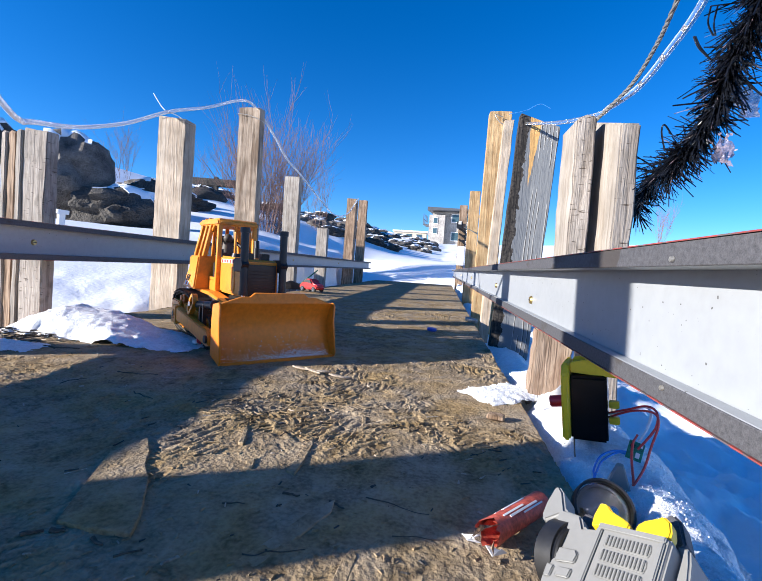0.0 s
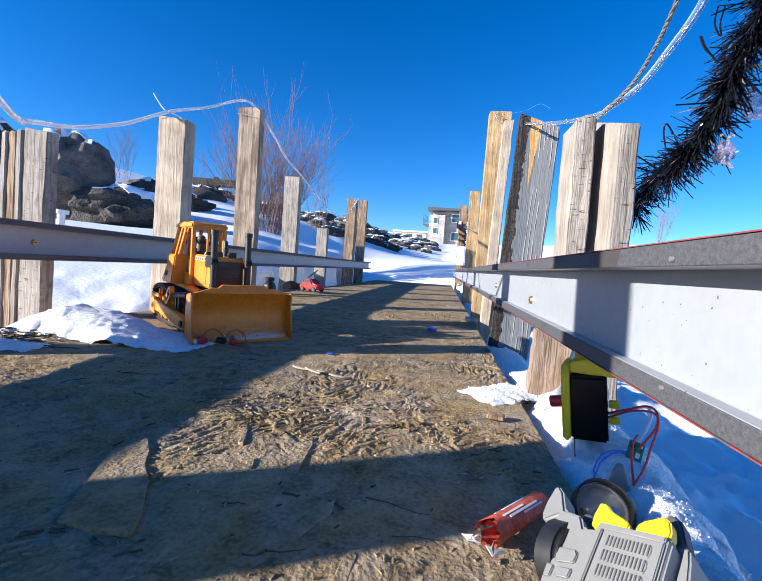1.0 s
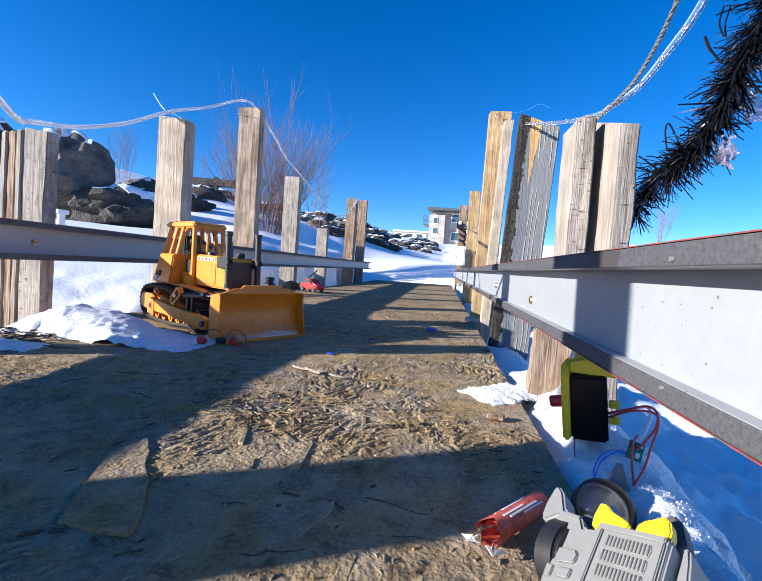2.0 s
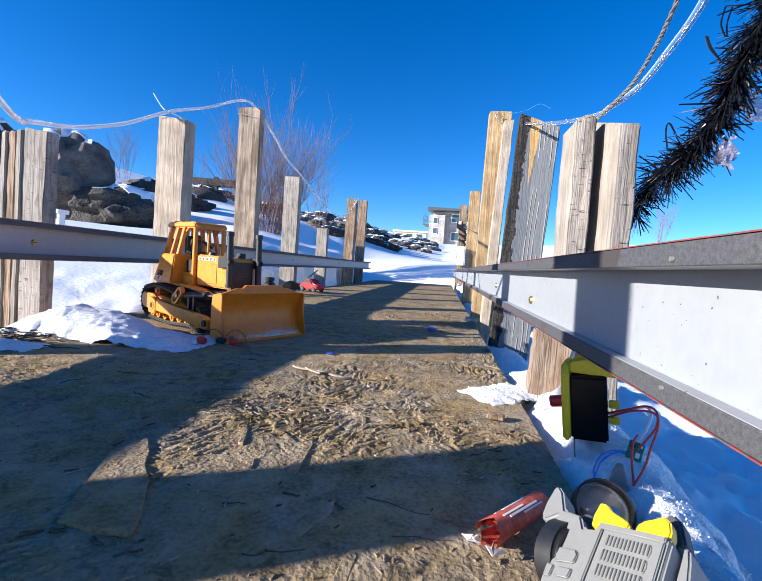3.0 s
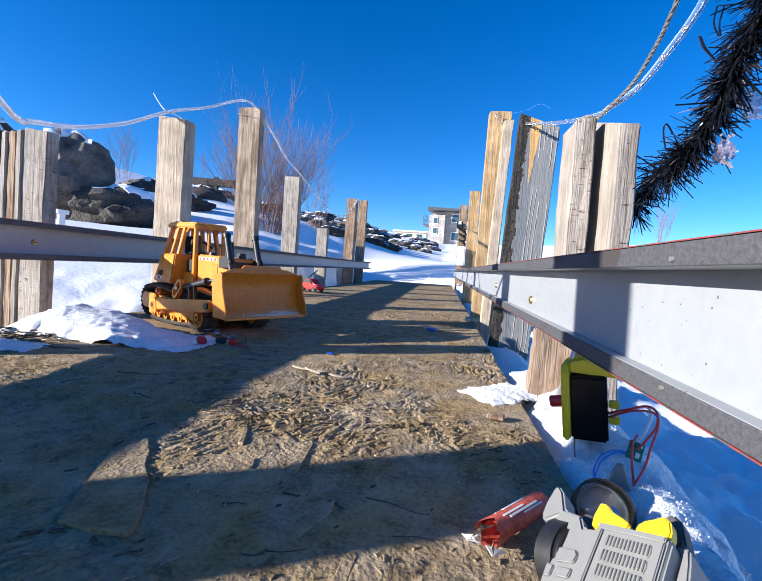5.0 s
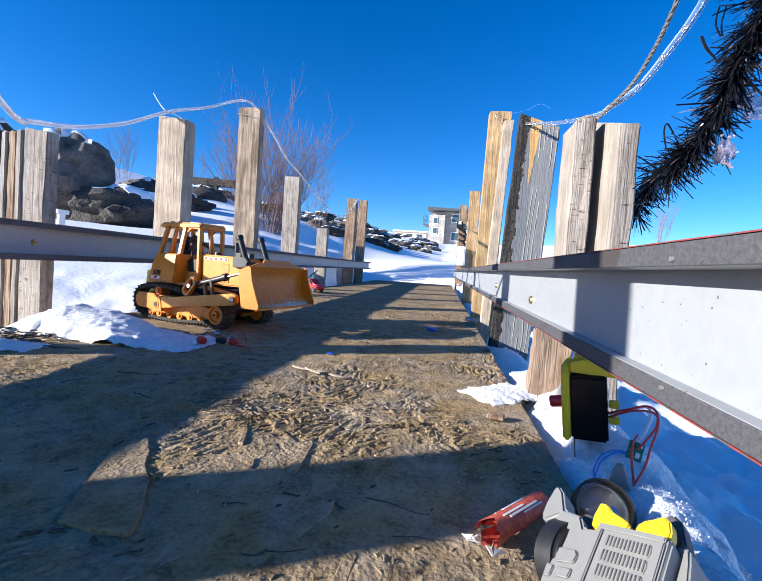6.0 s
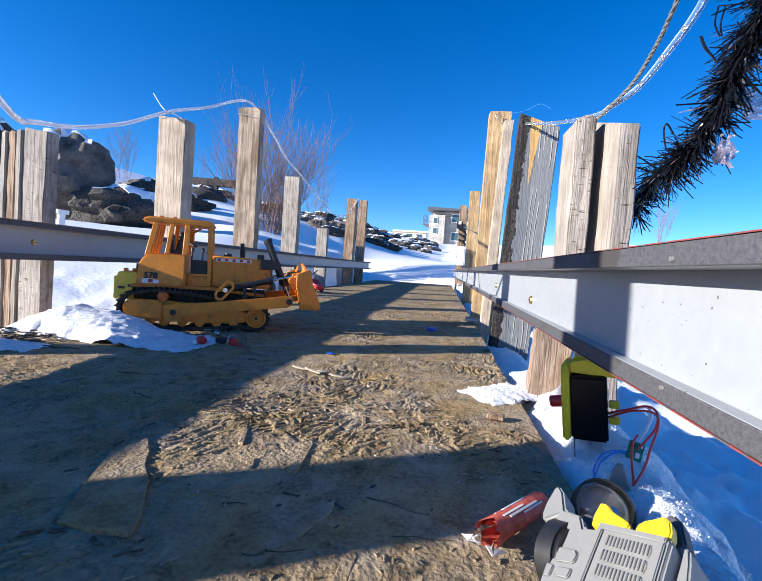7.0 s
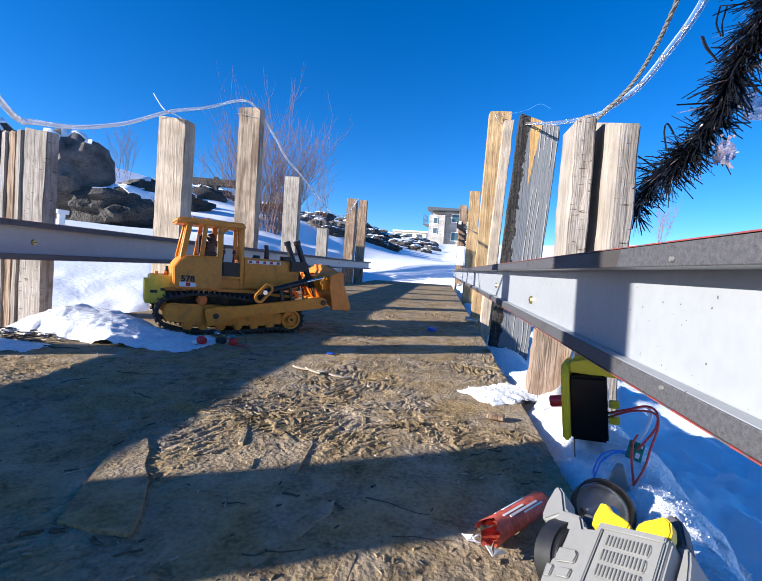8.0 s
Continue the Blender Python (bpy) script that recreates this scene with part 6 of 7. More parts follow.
def grey_shell():
    """The torn-off shell of a toy vehicle: local x across, y up its panel, z out of its front face."""
    G = M["grey_plastic"]
    t = thing("toy_shell", "grey plastic toy vehicle shell with vent slots", "toy part", pose(0.0924, 0.2017, 0.0409, 35.7, -18.0, -49.6) @ Matrix.Scale(0.85, 4))
    def plate(name, outline, z0, z1, parent, material=G, label="", edge=0.0014):
        bm = bmesh.new()
        prism(bm, [(x / 1000, y / 1000) for x, y in outline], z0 / 1000, z1 / 1000, "z")
        return part(name, soften(bm, edge, 3), material, parent, label)
    panel = plate("panel", [(-19.7, -58), (19.7, -58), (19.7, -2), (17.5, 0), (-17.5, 0), (-19.7, -2)], -20, -1.4, t)
    for x0, x1, y0, y1 in ((-17.5, -14.6, -56, -4.6), (14.6, 17.5, -56, -4.6), (-17.5, 17.5, -4.5, -1.2)):
        plate("panel_rim", [(x0, y0), (x1, y0), (x1, y1), (x0, y1)], -1.5, 0.3, panel, edge=0.0006)
    for y in (-10.5, -19.0, -27.5):
        vent = plate("vent", [(-11.5, y - 3.6), (11.5, y - 3.6), (12.2, y), (11.5, y + 3.6), (-11.5, y + 3.6), (-12.2, y)], -1.5, -0.9, panel, edge=0.0003)
        for k in range(12):
            x = -10.5 + 21 * k / 11
            plate("vent_slat", [(x - 0.6, y - 3), (x + 0.6, y - 3), (x + 0.6, y + 3), (x - 0.6, y + 3)], -1.0, 0.1, vent, edge=0.0003)
    plate("wing", [(-40, -58), (-42.3, -41.5), (-43.6, -31), (-47.4, -12.7), (-50.2, 0.7), (-57.4, -4.7), (-61.1, -1.1), (-62.2, 9.5), (-61.3, 20.4), (-58.7, 23),
                   (-53.4, 18.3), (-46.6, 6), (-34.9, 4.4), (-30.3, -3), (-20.2, -1.2), (-20.2, -58)], -22, -6, t)
    bm = bmesh.new()
    rod(bm, (-0.0535, -0.016, -0.021), (-0.038, -0.016, -0.021), 0.0205, seg=36)
    wheel = part("wheel", soften(bm, 0.0025, 3), M["black"], t, "black toy wheel")
    bm = bmesh.new()
    rod(bm, (-0.0547, -0.016, -0.021), (-0.0533, -0.016, -0.021), 0.012, seg=24)
    part("hub", soften(bm, 0.0008), M["grey_edge"], wheel)
    plate("moulded_block", [(-40, -19), (-28, -18), (-26, -21), (-26.5, -26), (-38, -28)], -6.2, -4.6, t, edge=0.001)
    plate("moulded_block", [(-34.6, -30), (-26, -29), (-26.4, -35), (-35, -36)], -6.2, -4.6, t, edge=0.001)
    plate("moulded_block", [(-42, -30), (-37, -30), (-37, -37), (-41, -38)], -6.2, -4.8, t, edge=0.001)
    plate("wing", [(19.8, -58), (19.8, -3), (16.3, 1.2), (18, 2.6), (23, 1.8), (24.7, -5.6), (26.5, -20), (28, -58)], -44, -10, t)
    # The brackets' shade is put into their colour, a darker grey than the shell.
    plate("bracket", [(4.3, 18.5), (6, 22), (8.6, 23.4), (13.1, 19.8), (18.7, 6), (16, 0.4), (9, 0.4)], -26, -14, t, M["grey_edge"], "grey bracket darkened in colour for shade")
    plate("bracket", [(-46, 5), (-35, 3.6), (-31, -3), (-24, -2), (-24, 4), (-32, 12), (-42, 15)], -27, -17, t, M["grey_edge"], "grey bracket darkened in colour for shade")
    plate("yellow_flap", [(-25.1, -1.7), (-26, 6), (-25.1, 14.4), (-20.4, 14), (-16, 9.9), (-8, 6.5), (-4.3, 4.3), (-4.3, 0.4), (-19, 0.4)], -11, -4, t, M["bright_yellow"], "bright yellow flap", 0.0009)
    plate("yellow_flap", [(-0.9, 0.4), (-0.9, 5.2), (2, 8.4), (8.6, 11.8), (10.5, 13.6), (14.9, 10.1), (16.6, 4.7), (16.6, 0.4)], -11, -4, t, M["bright_yellow"], "bright yellow flap", 0.0009)


grey_shell()


def spent_tube():
    t = thing("cardboard_tube", "torn red printed cardboard tube lying on the deck", "tube", pose(0.053, 0.253, 0.0095, 0, 0, 49))
    bm = bmesh.new()
    seg = 24
    rnd = random.Random(4)
    out = [[bm.verts.new((x + (rnd.uniform(-0.005, 0.003) if i == 0 else 0), r * math.cos(2 * math.pi * k / seg), r * math.sin(2 * math.pi * k / seg))) for k in range(seg)]
           for i, (x, r) in enumerate(((-0.026, 0.0075), (-0.015, 0.0068), (0.01, 0.0068), (0.027, 0.0069), (0.0275, 0.0056), (-0.024, 0.0056)))]
    for a, b in zip(out, out[1:]):
        for k in range(seg):
            bm.faces.new((a[k], a[(k + 1) % seg], b[(k + 1) % seg], b[k]))
    part("shell", bm, M["printed_red"], t, "red printed paper")
    for a0, a1, x0, x1 in ((30, 42, -0.014, 0.018), (52, 66, -0.010, 0.012), (95, 104, -0.016, 0.004), (112, 122, -0.012, 0.016), (128, 136, 0.0, 0.02)):
        bm = bmesh.new()
        arc = [(0.0071 * math.cos(radians(a)), 0.0071 * math.sin(radians(a))) for a in np.linspace(a0, a1, 6)]
        arc_in = [(0.0067 * math.cos(radians(a)), 0.0067 * math.sin(radians(a))) for a in np.linspace(a1, a0, 6)]
        prism(bm, arc + arc_in, x0, x1, "x")
        part("print_bar", bm, M["sticker_white"], t, "pale worn print")
    for k in range(7):
        bm = bmesh.new()
        a = rnd.uniform(0, 2 * math.pi)
        c = Vector((-0.027, 0.007 * math.cos(a), 0.007 * math.sin(a)))
        vs = [bm.verts.new(c + Vector((rnd.uniform(-0.012, 0.003), rnd.uniform(-0.005, 0.005), rnd.uniform(-0.004, 0.004)))) for _ in range(4)]
        bm.faces.new((vs[0], vs[1], vs[2]))
        bm.faces.new((vs[0], vs[2], vs[3]))
        ex = bmesh.ops.extrude_face_region(bm, geom=bm.faces[:])
        for v in [g for g in ex["geom"] if isinstance(g, bmesh.types.BMVert)]:
            v.co.z += 0.0005
        part("torn_flap", bm, M["brown_wood"] if k % 3 else M["sticker_white"], t)


spent_tube()


def red_car():
    R = M["red_plastic"]
    t = thing("toy_car", "small red toy car by the far posts", "toy car", pose(-0.64, 2.06, 0.004, 0, 0, 150))
    bm = bmesh.new()
    prism(bm, [(-0.062, 0.012), (-0.066, 0.028), (-0.05, 0.038), (-0.03, 0.042), (-0.012, 0.063), (0.022, 0.064), (0.042, 0.044), (0.062, 0.038), (0.066, 0.024), (0.062, 0.012)], -0.028, 0.028)
    body = part("body", soften(bm, 0.006, 3), R, t)
    bm = bmesh.new()
    for s in (-1, 1):
        prism(bm, [(-0.024, 0.044), (-0.010, 0.059), (0.018, 0.06), (0.033, 0.045)], min(s * 0.0285, s * 0.027), max(s * 0.0285, s * 0.027))
    part("side_window", bm, M["black"], body, "black windows")
    for x in (-0.040, 0.040):
        for s in (-1, 1):
            bm = bmesh.new()
            rod(bm, (x, s * 0.021, 0.0135), (x, s * 0.031, 0.0135), 0.0135, seg=18)
            w = part("wheel", soften(bm, 0.002), M["black"], t, "black wheel")
            bm = bmesh.new()
            rod(bm, (x, s * 0.031, 0.0135), (x, s * 0.0318, 0.0135), 0.007, seg=14)
            part("hub", bm, M["chrome"], w)


red_car()


def far_clutter():
    t = thing("toy_wreck", "dark broken toy chassis by the far posts", "toy part", pose(-0.745, 2.1, 0.006, 0, 0, 20))
    bm = bmesh.new()
    prism(bm, [(-0.06, 0.0), (-0.055, 0.03), (-0.02, 0.045), (0.02, 0.03), (0.055, 0.034), (0.06, 0.0)], -0.03, 0.03)
    part("chassis", soften(bm, 0.004), M["black"], t)
    for x in (-0.035, 0.04):
        bm = bmesh.new()
        rod(bm, (x, -0.036, 0.018), (x, -0.026, 0.018), 0.018, seg=16)
        part("wheel", bm, M["track"], t)
    bm = bmesh.new()
    rod(bm, (0.03, 0, 0.03), (0.115, 0.03, 0.105), 0.0035, seg=8)
    part("aerial", bm, M["green_board"], t, "green plastic rod")
    t = thing("toy_ball", "dark ribbed toy ball on the deck", "toy ball", pose(-0.72, 1.72, 0.03))
    bm = bmesh.new()
    bmesh.ops.create_uvsphere(bm, u_segments=20, v_segments=12, radius=0.026)
    for v in bm.verts:
        v.co *= 1 + 0.05 * math.sin(8 * math.atan2(v.co.y, v.co.x))
        v.co.z *= 1.15
    part("shell", bm, M["black"], t)
    bm = bmesh.new()
    rod(bm, (0, 0, 0.028), (0, 0, 0.045), 0.018, 0.02, 16)
    part("cap", soften(bm, 0.003), M["black"], t)


far_clutter()


def scrap(name, at, outline, height, material, label, turn=0.0):
    bm = bmesh.new()
    prism(bm, outline, 0.0, height, "z")
    solid(name, soften(bm, height * 0.25, 1), M[material], label, "scrap", "scraps on the deck", at=pose(*at, 4, 3, turn))


scrap("bottle_cap", (-0.017, 1.048, 0.002), [(0.012 * math.cos(a), 0.009 * math.sin(a)) for a in np.linspace(0, 6.283, 14, endpoint=False)], 0.008, "blue_plastic", "blue plastic cap on the deck")
scrap("plastic_shard", (-0.173, 0.677, 0.002), [(-0.006, -0.003), (0.005, -0.004), (0.007, 0.002), (-0.002, 0.004)], 0.003, "blue_plastic", "small dark blue plastic shard")
scrap("toy_fragment", (-0.387, 0.655, 0.003), [(-0.009, -0.005), (0.004, -0.007), (0.010, 0.0), (0.002, 0.008), (-0.008, 0.005)], 0.012, "red_plastic", "broken red toy fragment")
scrap("toy_fragment", (-0.396, 0.652, 0.003), [(-0.006, -0.004), (0.004, -0.004), (0.003, 0.004)], 0.008, "sticker_white", "broken white toy fragment")
scrap("toy_fragment", (-0.338, 0.667, 0.003), [(-0.008, -0.005), (0.006, -0.006), (0.009, 0.003), (-0.003, 0.007)], 0.012, "red_plastic", "broken red toy fragment")
scrap("toy_fragment", (-0.362, 0.672, 0.003), [(-0.010, -0.004), (0.010, -0.005), (0.008, 0.006), (-0.008, 0.006)], 0.010, "black", "broken black toy fragment")
scrap("toy_fragment", (-0.313, 0.655, 0.003), [(-0.012, -0.002), (0.012, -0.003), (0.008, 0.004), (-0.006, 0.003)], 0.005, "red_paint", "broken dark red toy fragment")
scrap("toy_fragment", (-0.405, 0.735, 0.003), [(-0.006, -0.004), (0.006, -0.005), (0.007, 0.004), (-0.004, 0.006)], 0.009, "chrome", "small shiny metal fragment")
scrap("toy_fragment", (-0.36, 0.705, 0.003), [(-0.005, -0.004), (0.006, -0.004), (0.004, 0.005)], 0.010, "chrome", "small shiny metal fragment")
scrap("leaf", (-0.576, 0.745, 0.004), [(-0.024, -0.002), (-0.008, -0.008), (0.014, -0.005), (0.024, 0.002), (0.004, 0.008), (-0.014, 0.006)], 0.004, "lemon", "yellow plastic scrap half under snow")
scrap("metal_clip", (0.094, 1.31, 0.002), [(-0.022, -0.006), (0.02, -0.008), (0.024, 0.004), (-0.018, 0.008)], 0.014, "steel", "grey metal clip at the deck edge", -40)
scrap("bark_piece", (0.064, 0.445, 0.002), [(-0.010, -0.004), (0.008, -0.005), (0.010, 0.004), (-0.006, 0.006)], 0.006, "brown_wood", "small reddish piece of bark")
for x, y, l, a in ((-0.185, 0.562, 0.013, -20), (-0.165, 0.555, 0.016, -34), (-0.15, 0.556, 0.010, 10), (-0.128, 0.541, 0.012, -16), (-0.115, 0.537, 0.009, 30)):
    scrap("wood_shard", (x, y, 0.003), [(-l, -0.001), (-l * 0.3, -0.0032), (l * 0.5, -0.0018), (l, 0.0006), (l * 0.2, 0.0022), (-l * 0.6, 0.0012)], 0.0022, "pine", "pale wood splinter on the deck", a)
lead([(-0.43, 0.735, 0.012), (-0.405, 0.735, 0.014), (-0.38, 0.71, 0.010), (-0.36, 0.705, 0.008)], "steel", "bent thin wire on the deck", 0.0009)
# a wheel arch of clear plastic standing in the scraps
lead([(-0.395, 0.665, 0.004), (-0.39, 0.668, 0.018), (-0.377, 0.672, 0.026), (-0.364, 0.676, 0.018), (-0.36, 0.678, 0.004)], "grey_edge", "thin grey plastic hoop on the deck", 0.0008)
lead([(-0.36, 0.678, 0.004), (-0.355, 0.68, 0.018), (-0.342, 0.684, 0.026), (-0.329, 0.688, 0.018), (-0.325, 0.69, 0.004)], "grey_edge", "thin grey plastic hoop on the deck", 0.0008)


# ---- pieces of board trodden into the mud ----
def trodden(at, outline, height, label, turn=0.0):
    bm = bmesh.new()
    prism(bm, outline, -0.002, height, "z")
    soften(bm, 0.0005, 1)
    bmesh.ops.triangulate(bm, faces=[f for f in bm.faces if len(f.verts) > 4])
    solid("board_piece", bm, M["mud"], label, "board", "board pieces in the mud", at=pose(*at, 0.6, -0.5, turn))


trodden((-0.192, 0.245, 0.001), [(-0.029, 0.058), (-0.012, 0.037), (-0.002, 0.019), (0.012, 0.004), (0.035, -0.034), (0.0405, -0.048), (0.020, -0.0495), (-0.004, -0.048), (-0.020, -0.012), (-0.039, 0.032)], 0.0019,
        "mud-caked board offcut on the deck", 0)
for x, y, l, w, a in ((-0.155, 0.333, 0.018, 0.0020, 108), (-0.097, 0.312, 0.030, 0.0034, 92), (-0.129, 0.289, 0.008, 0.0028, 104), (-0.065, 0.402, 0.020, 0.0018, 100), (-0.106, 0.425, 0.010, 0.0020, -40)):
    trodden((x, y, deck_z(x, y) - 0.001), [(-l, -w), (-l * 0.3, -w * 1.2), (l * 0.7, -w * 0.9), (l, w * 0.1), (l * 0.5, w), (-l * 0.2, w * 0.8), (-l * 0.9, w * 1.1)], 0.0024, "mud-caked splintered lath on the deck", a)


for x, y, l, w, a in ((-0.072, 0.222, 0.040, 0.0055, 66), (-0.0375, 0.196, 0.020, 0.0036, 84), (-0.028, 0.452, 0.026, 0.0060, 14), (0.02, 0.60, 0.030, 0.010, 12)):
    trodden((x, y, deck_z(x, y) - 0.001), [(-l, -w), (-l * 0.3, -w * 1.1), (l * 0.7, -w * 0.9), (l, w * 0.3), (l * 0.5, w), (-l * 0.2, w * 0.9), (-l * 0.9, w * 1.1)], 0.0016, "thin mud-caked board strip on the deck", a)


def deck_twig(x, y, length, turn, r, seed):
    rnd = random.Random(seed)
    a = radians(turn)
    path = []
    for k in range(6):
        u = (k / 5 - 0.5) * length
        v = rnd.uniform(-1, 1) * length * 0.04
        px, py = x + u * math.cos(a) - v * math.sin(a), y + u * math.sin(a) + v * math.cos(a)
        path.append((px - x, py - y, deck_z(px, py) + r * 0.5))
    solid("twig", hose(bmesh.new(), smooth_path(path, 4), r, 6, 0.5), M["bark"], "dark thin twig lying on the muddy deck", "twig", "twigs on the deck", at=pose(x, y, 0))


TWIGS = [(-0.115, 0.238, 0.020, 10, 0.0009), (-0.018, 0.262, 0.060, -12, 0.0008), (-0.075, 0.203, 0.045, 22, 0.0007), (-0.055, 0.255, 0.018, -30, 0.0014), (-0.086, 0.258, 0.016, 5, 0.0016), (0.0, 0.235, 0.05, 8, 0.0006),
         (-0.125, 0.348, 0.016, 62, 0.0009), (-0.062, 0.392, 0.022, -35, 0.0016), (-0.05, 0.373, 0.03, 16, 0.0007), (-0.30, 0.40, 0.05, -25, 0.0012), (-0.36, 0.47, 0.07, 12, 0.0012), (-0.22, 0.45, 0.05, 30, 0.0008),
         (-0.40, 0.42, 0.04, 70, 0.001), (-0.145, 0.187, 0.018, 35, 0.0012), (-0.165, 0.190, 0.012, -20, 0.0022), (-0.19, 0.192, 0.010, 15, 0.0026), (-0.20, 0.187, 0.014, 40, 0.002), (-0.02, 0.187, 0.03, 60, 0.001),
         (-0.27, 0.60, 0.03, -10, 0.0012), (-0.55, 0.55, 0.09, 8, 0.0022), (-0.62, 0.565, 0.07, -12, 0.002)]
for k, (x, y, l, a, r) in enumerate(TWIGS):
    deck_twig(x, y, l * 0.7, a, r * 0.62, 60 + k)


# ---- loose chips and splinters over the deck ----
def chips():
    rnd = random.Random(21)
    sets = {"mud": ([], []), "dark_rock": ([], []), "pine": ([], [])}
    for k in range(9000):
        y = 0.13 + 1.9 * rnd.random() ** 1.5
        x = rnd.uniform(DECK_L + 0.02, DECK_R - 0.008)
        if fbm(x * 5 + 3, y * 5, 6.0) < rnd.uniform(-0.5, 0.35):
            continue
        kind = "pine" if rnd.random() < 0.06 else "dark_rock" if rnd.random() < 0.06 else "mud"
        verts, faces = sets[kind]
        length = rnd.uniform(0.0014, 0.0055) * (2.2 if rnd.random() < 0.04 else 1)
        w, h = length * rnd.uniform(0.15, 0.45), rnd.uniform(0.0005, 0.0014)
        a = rnd.gauss(0.4, 0.8)
        z = deck_z(x, y) - 0.0004
        c, s = math.cos(a), math.sin(a)
        tilt = rnd.uniform(-0.25, 0.25)
        b = len(verts)
        for dx, dy, dz in ((-1, -1, 0), (1, -0.6, 0), (1, 0.6, 0), (-1, 1, 0), (-0.8, -0.7, 1), (0.8, -0.4, 1), (0.8, 0.4, 1), (-0.8, 0.7, 1)):
            lx, ly = dx * length / 2, dy * w / 2
            verts.append((x + c * lx - s * ly, y + s * lx + c * ly, z + dz * h + tilt * lx * (dx > 0)))
        faces += [tuple(b + i for i in f) for f in ((4, 5, 6, 7), (0, 1, 5, 4), (1, 2, 6, 5), (2, 3, 7, 6), (3, 0, 4, 7), (3, 2, 1, 0))]
    for k in range(900):
        x, y = rnd.uniform(-0.26, DECK_R - 0.02), rnd.gauss(0.385, 0.06)
        if fbm(x * 7.0 + 4, y * 6.0, 2.2, 3) < -0.1:
            continue
        verts, faces = sets["pine" if rnd.random() < 0.04 else "dark_rock" if rnd.random() < 0.12 else "mud"]
        a, l, r = 0.75 + 1.3 * noise.noise((x * 30, y * 30, 2.0)) + rnd.gauss(0, 0.3), rnd.uniform(0.004, 0.014), rnd.uniform(0.0004, 0.0010)
        p = Vector((x, y, deck_z(x, y) + r * 0.3))
        q = p + Vector((math.cos(a) * l, math.sin(a) * l, rnd.uniform(-0.0008, 0.0012)))
        side = Vector((-math.sin(a), math.cos(a), 0)) * r
        b = len(verts)
        for c, k2 in ((p, 1.0), (q, 0.5)):
            verts += [tuple(c - side * k2), (c.x, c.y, c.z + r * k2), tuple(c + side * k2), (c.x, c.y, c.z - r * k2)]
        faces += [(b + i, b + (i + 1) % 4, b + 4 + (i + 1) % 4, b + 4 + i) for i in range(4)] + [(b + 3, b + 2, b + 1, b), (b + 4, b + 5, b + 6, b + 7)]
    for k in range(150):
        x, y = rnd.uniform(DECK_L + 0.01, -0.60), rnd.uniform(0.50, 0.66)
        verts, faces = sets["pine" if rnd.random() < 0.25 else "dark_rock"]
        p = Vector((x, y, rnd.uniform(0.001, 0.008)))
        a, l, r = rnd.gauss(0.2, 0.7), rnd.uniform(0.008, 0.03), rnd.uniform(0.0006, 0.0016)
        q = p + Vector((math.cos(a) * l, math.sin(a) * l, rnd.uniform(-0.003, 0.003)))
        b = len(verts)
        for c, k2 in ((p, 1.0), (q, 0.6)):
            verts += [(c.x, c.y - r * k2, c.z), (c.x, c.y, c.z + r * k2), (c.x, c.y + r * k2, c.z), (c.x, c.y, c.z - r * k2)]
        faces += [(b + i, b + (i + 1) % 4, b + 4 + (i + 1) % 4, b + 4 + i) for i in range(4)] + [(b + 3, b + 2, b + 1, b), (b + 4, b + 5, b + 6, b + 7)]
    for kind, (verts, faces) in sets.items():
        me = bpy.data.meshes.new("wood_litter")
        me.from_pydata(verts, [], faces)
        me.materials.append(M[kind])
        tagged(new("wood_litter", me), {"mud": "brown wood chips strewn over the deck", "dark_rock": "dark bark crumbs strewn over the deck", "pine": "pale splinters strewn over the deck"}[kind],
               "wood chips", kind="stuff")


chips()


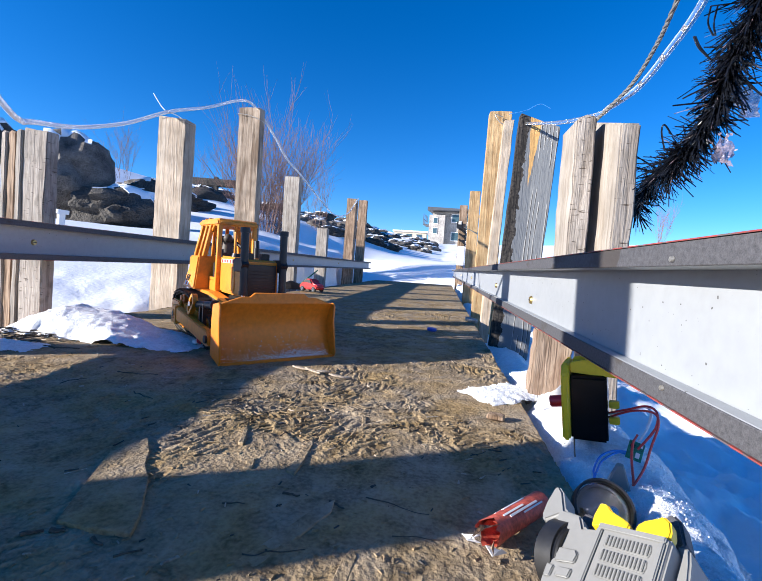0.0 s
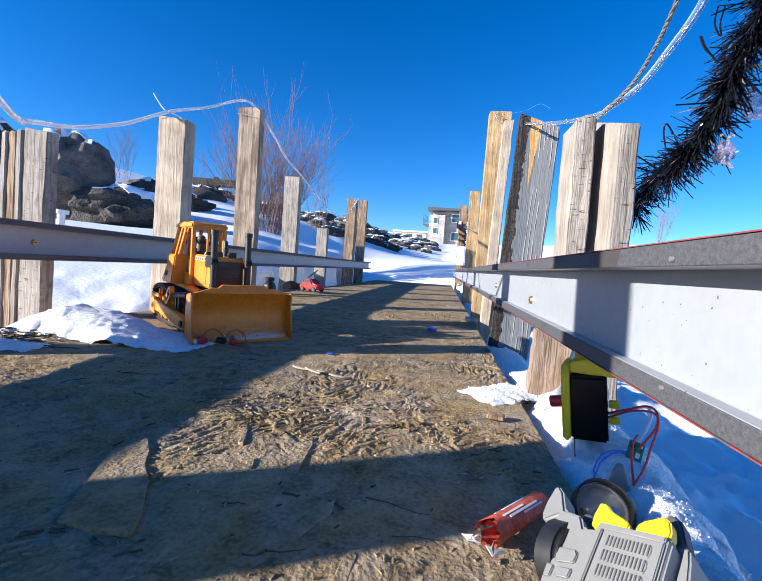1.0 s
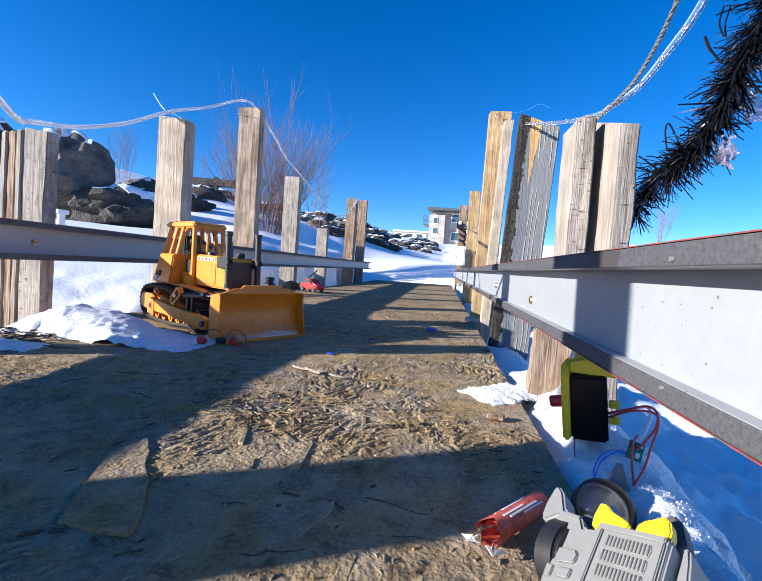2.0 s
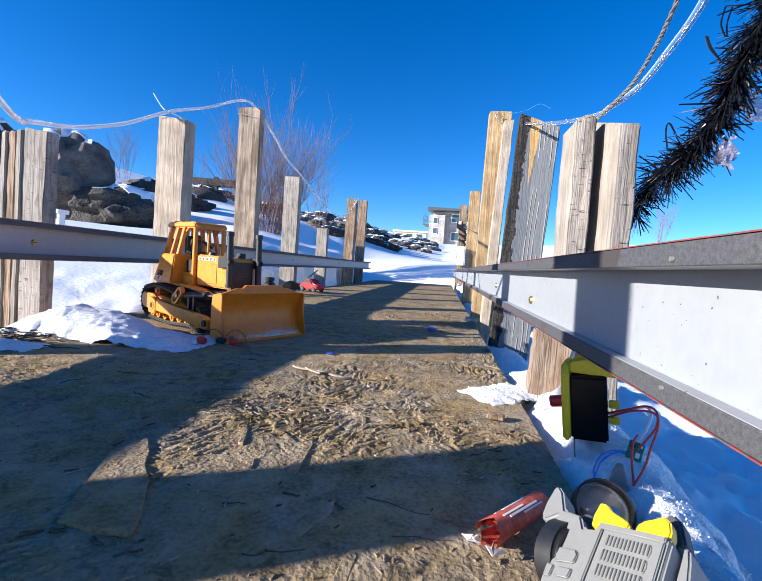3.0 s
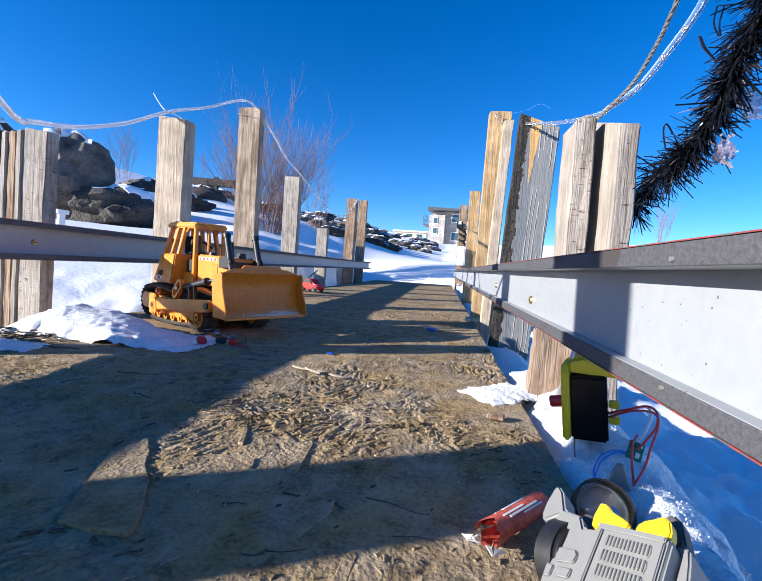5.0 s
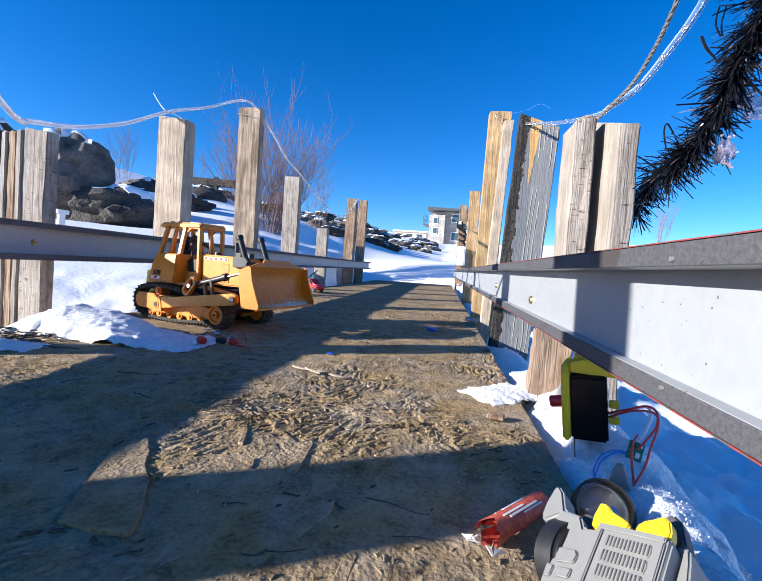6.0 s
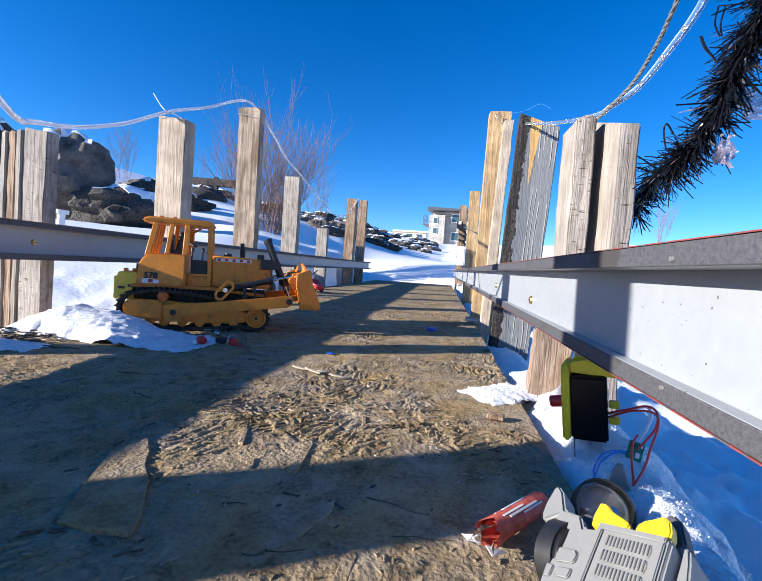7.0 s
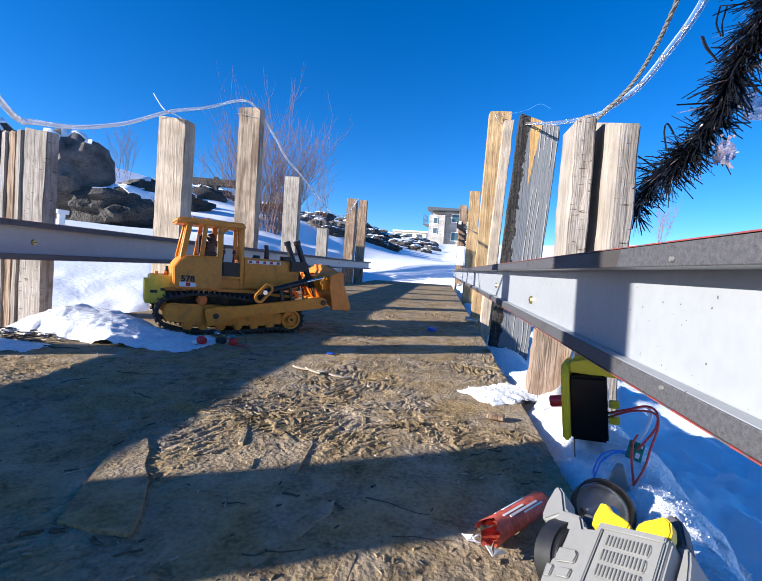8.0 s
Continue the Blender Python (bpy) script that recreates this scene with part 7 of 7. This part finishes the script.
# ---- what moves ----
def motions():
    # x, y, heading (degrees left of +x), by the clock
    path = [(0.0, -0.4005, 0.7715, -44.6, 0), (0.3, -0.4372, 0.8084, -44.4, 0), (0.7, -0.493, 0.858, -43.3, 0), (1.0, -0.519, 0.877, -42.3, 0), (1.3, -0.520, 0.872, -36.0, 0),
            (1.6, -0.521, 0.868, -32.8, 0), (1.9, -0.524, 0.876, -31.6, 0), (2.8, -0.526, 0.884, -31.2, 0), (3.5, -0.5275, 0.8865, -31.0, 0), (4.7, -0.528, 0.888, -31.0, 0), (5.2, -0.534, 0.898, -30.0, 0),
            (5.6, -0.544, 0.915, -27.0, -1.0), (5.8, -0.549, 0.922, -22.5, -2.3), (6.0, -0.5452, 0.9161, -17.2, -0.4), (6.2, -0.542, 0.902, -7.7, 0), (6.35, -0.536, 0.882, 0.8, 0), (6.5, -0.5285, 0.862, 9.0, 0),
            (6.7, -0.513, 0.847, 15.5, 0), (7.0, -0.5104, 0.8392, 25.5, 0), (7.25, -0.507, 0.834, 31.5, 0), (7.5, -0.4964, 0.8315, 35.8, 0), (7.75, -0.472, 0.832, 38.2, 0), (8.0, -0.4452, 0.8326, 39.0, 0)]
    walk(DOZER, [(t, pose(x, y, 0.0025 + 0.0012 * abs(p), 0, p, a) if not p else pose(x, y, 0.0025 + 0.0012 * abs(p), 0, 0, a) @ pose(0, 0, 0, 0, p, 0)) for t, x, y, a, p in path])
    tx, tz = TRUNNION
    lift = [(0.0, 0.0), (3.4, 0.0), (3.7, -1.5), (4.0, -2.8), (4.5, -5.4), (4.7, -6.4), (5.3, -9.4), (5.6, -10.3), (6.5, -10.3), (8.0, -10.3)]
    walk(DOZER_PARTS["frame"], [(t, pose(tx, 0, tz, 0, a, 0)) for t, a in lift])
    for c, base in DOZER_PARTS["lift"]:
        walk(c, [(t, base @ pose(0, 0, 0, 0, -2 + 2.0 * a, 0)) for t, a in lift])
    swing = [(0.0, -0.4), (0.5, 0.9), (1.0, 1.8), (1.5, 2.8), (2.2, 3.6), (3.0, 4.0), (3.5, 3.9), (4.0, 3.0), (4.5, 1.9), (5.2, 1.5), (6.0, 2.2), (6.5, 2.5), (7.0, 1.9), (7.5, 2.1), (8.0, 2.4)]
    walk(GARLAND, [(t, pose(*GARLAND_AT, 0, a, 0)) for t, a in swing])
    # wheels turn with the way that each track has gone
    for kind, r in (("idler", IDLER[2]), ("sprocket", SPROCKET[2])):
        for w, base, s in DOZER_PARTS[kind]:
            rows, gone, last = [], 0.0, None
            for t, x, y, a, _ in path:
                if last:
                    ahead = radians((a + last[3]) / 2)
                    step = (x - last[1]) * math.cos(ahead) + (y - last[2]) * math.sin(ahead)
                    gone += max(-1.2 * r, min(1.2 * r, step + s * -TRACK_Y * radians(a - last[3])))
                last = (t, x, y, a)
                rows.append((t, base @ pose(0, 0, 0, 0, s * math.degrees(gone / r), 0)))
            walk(w, rows)


motions()
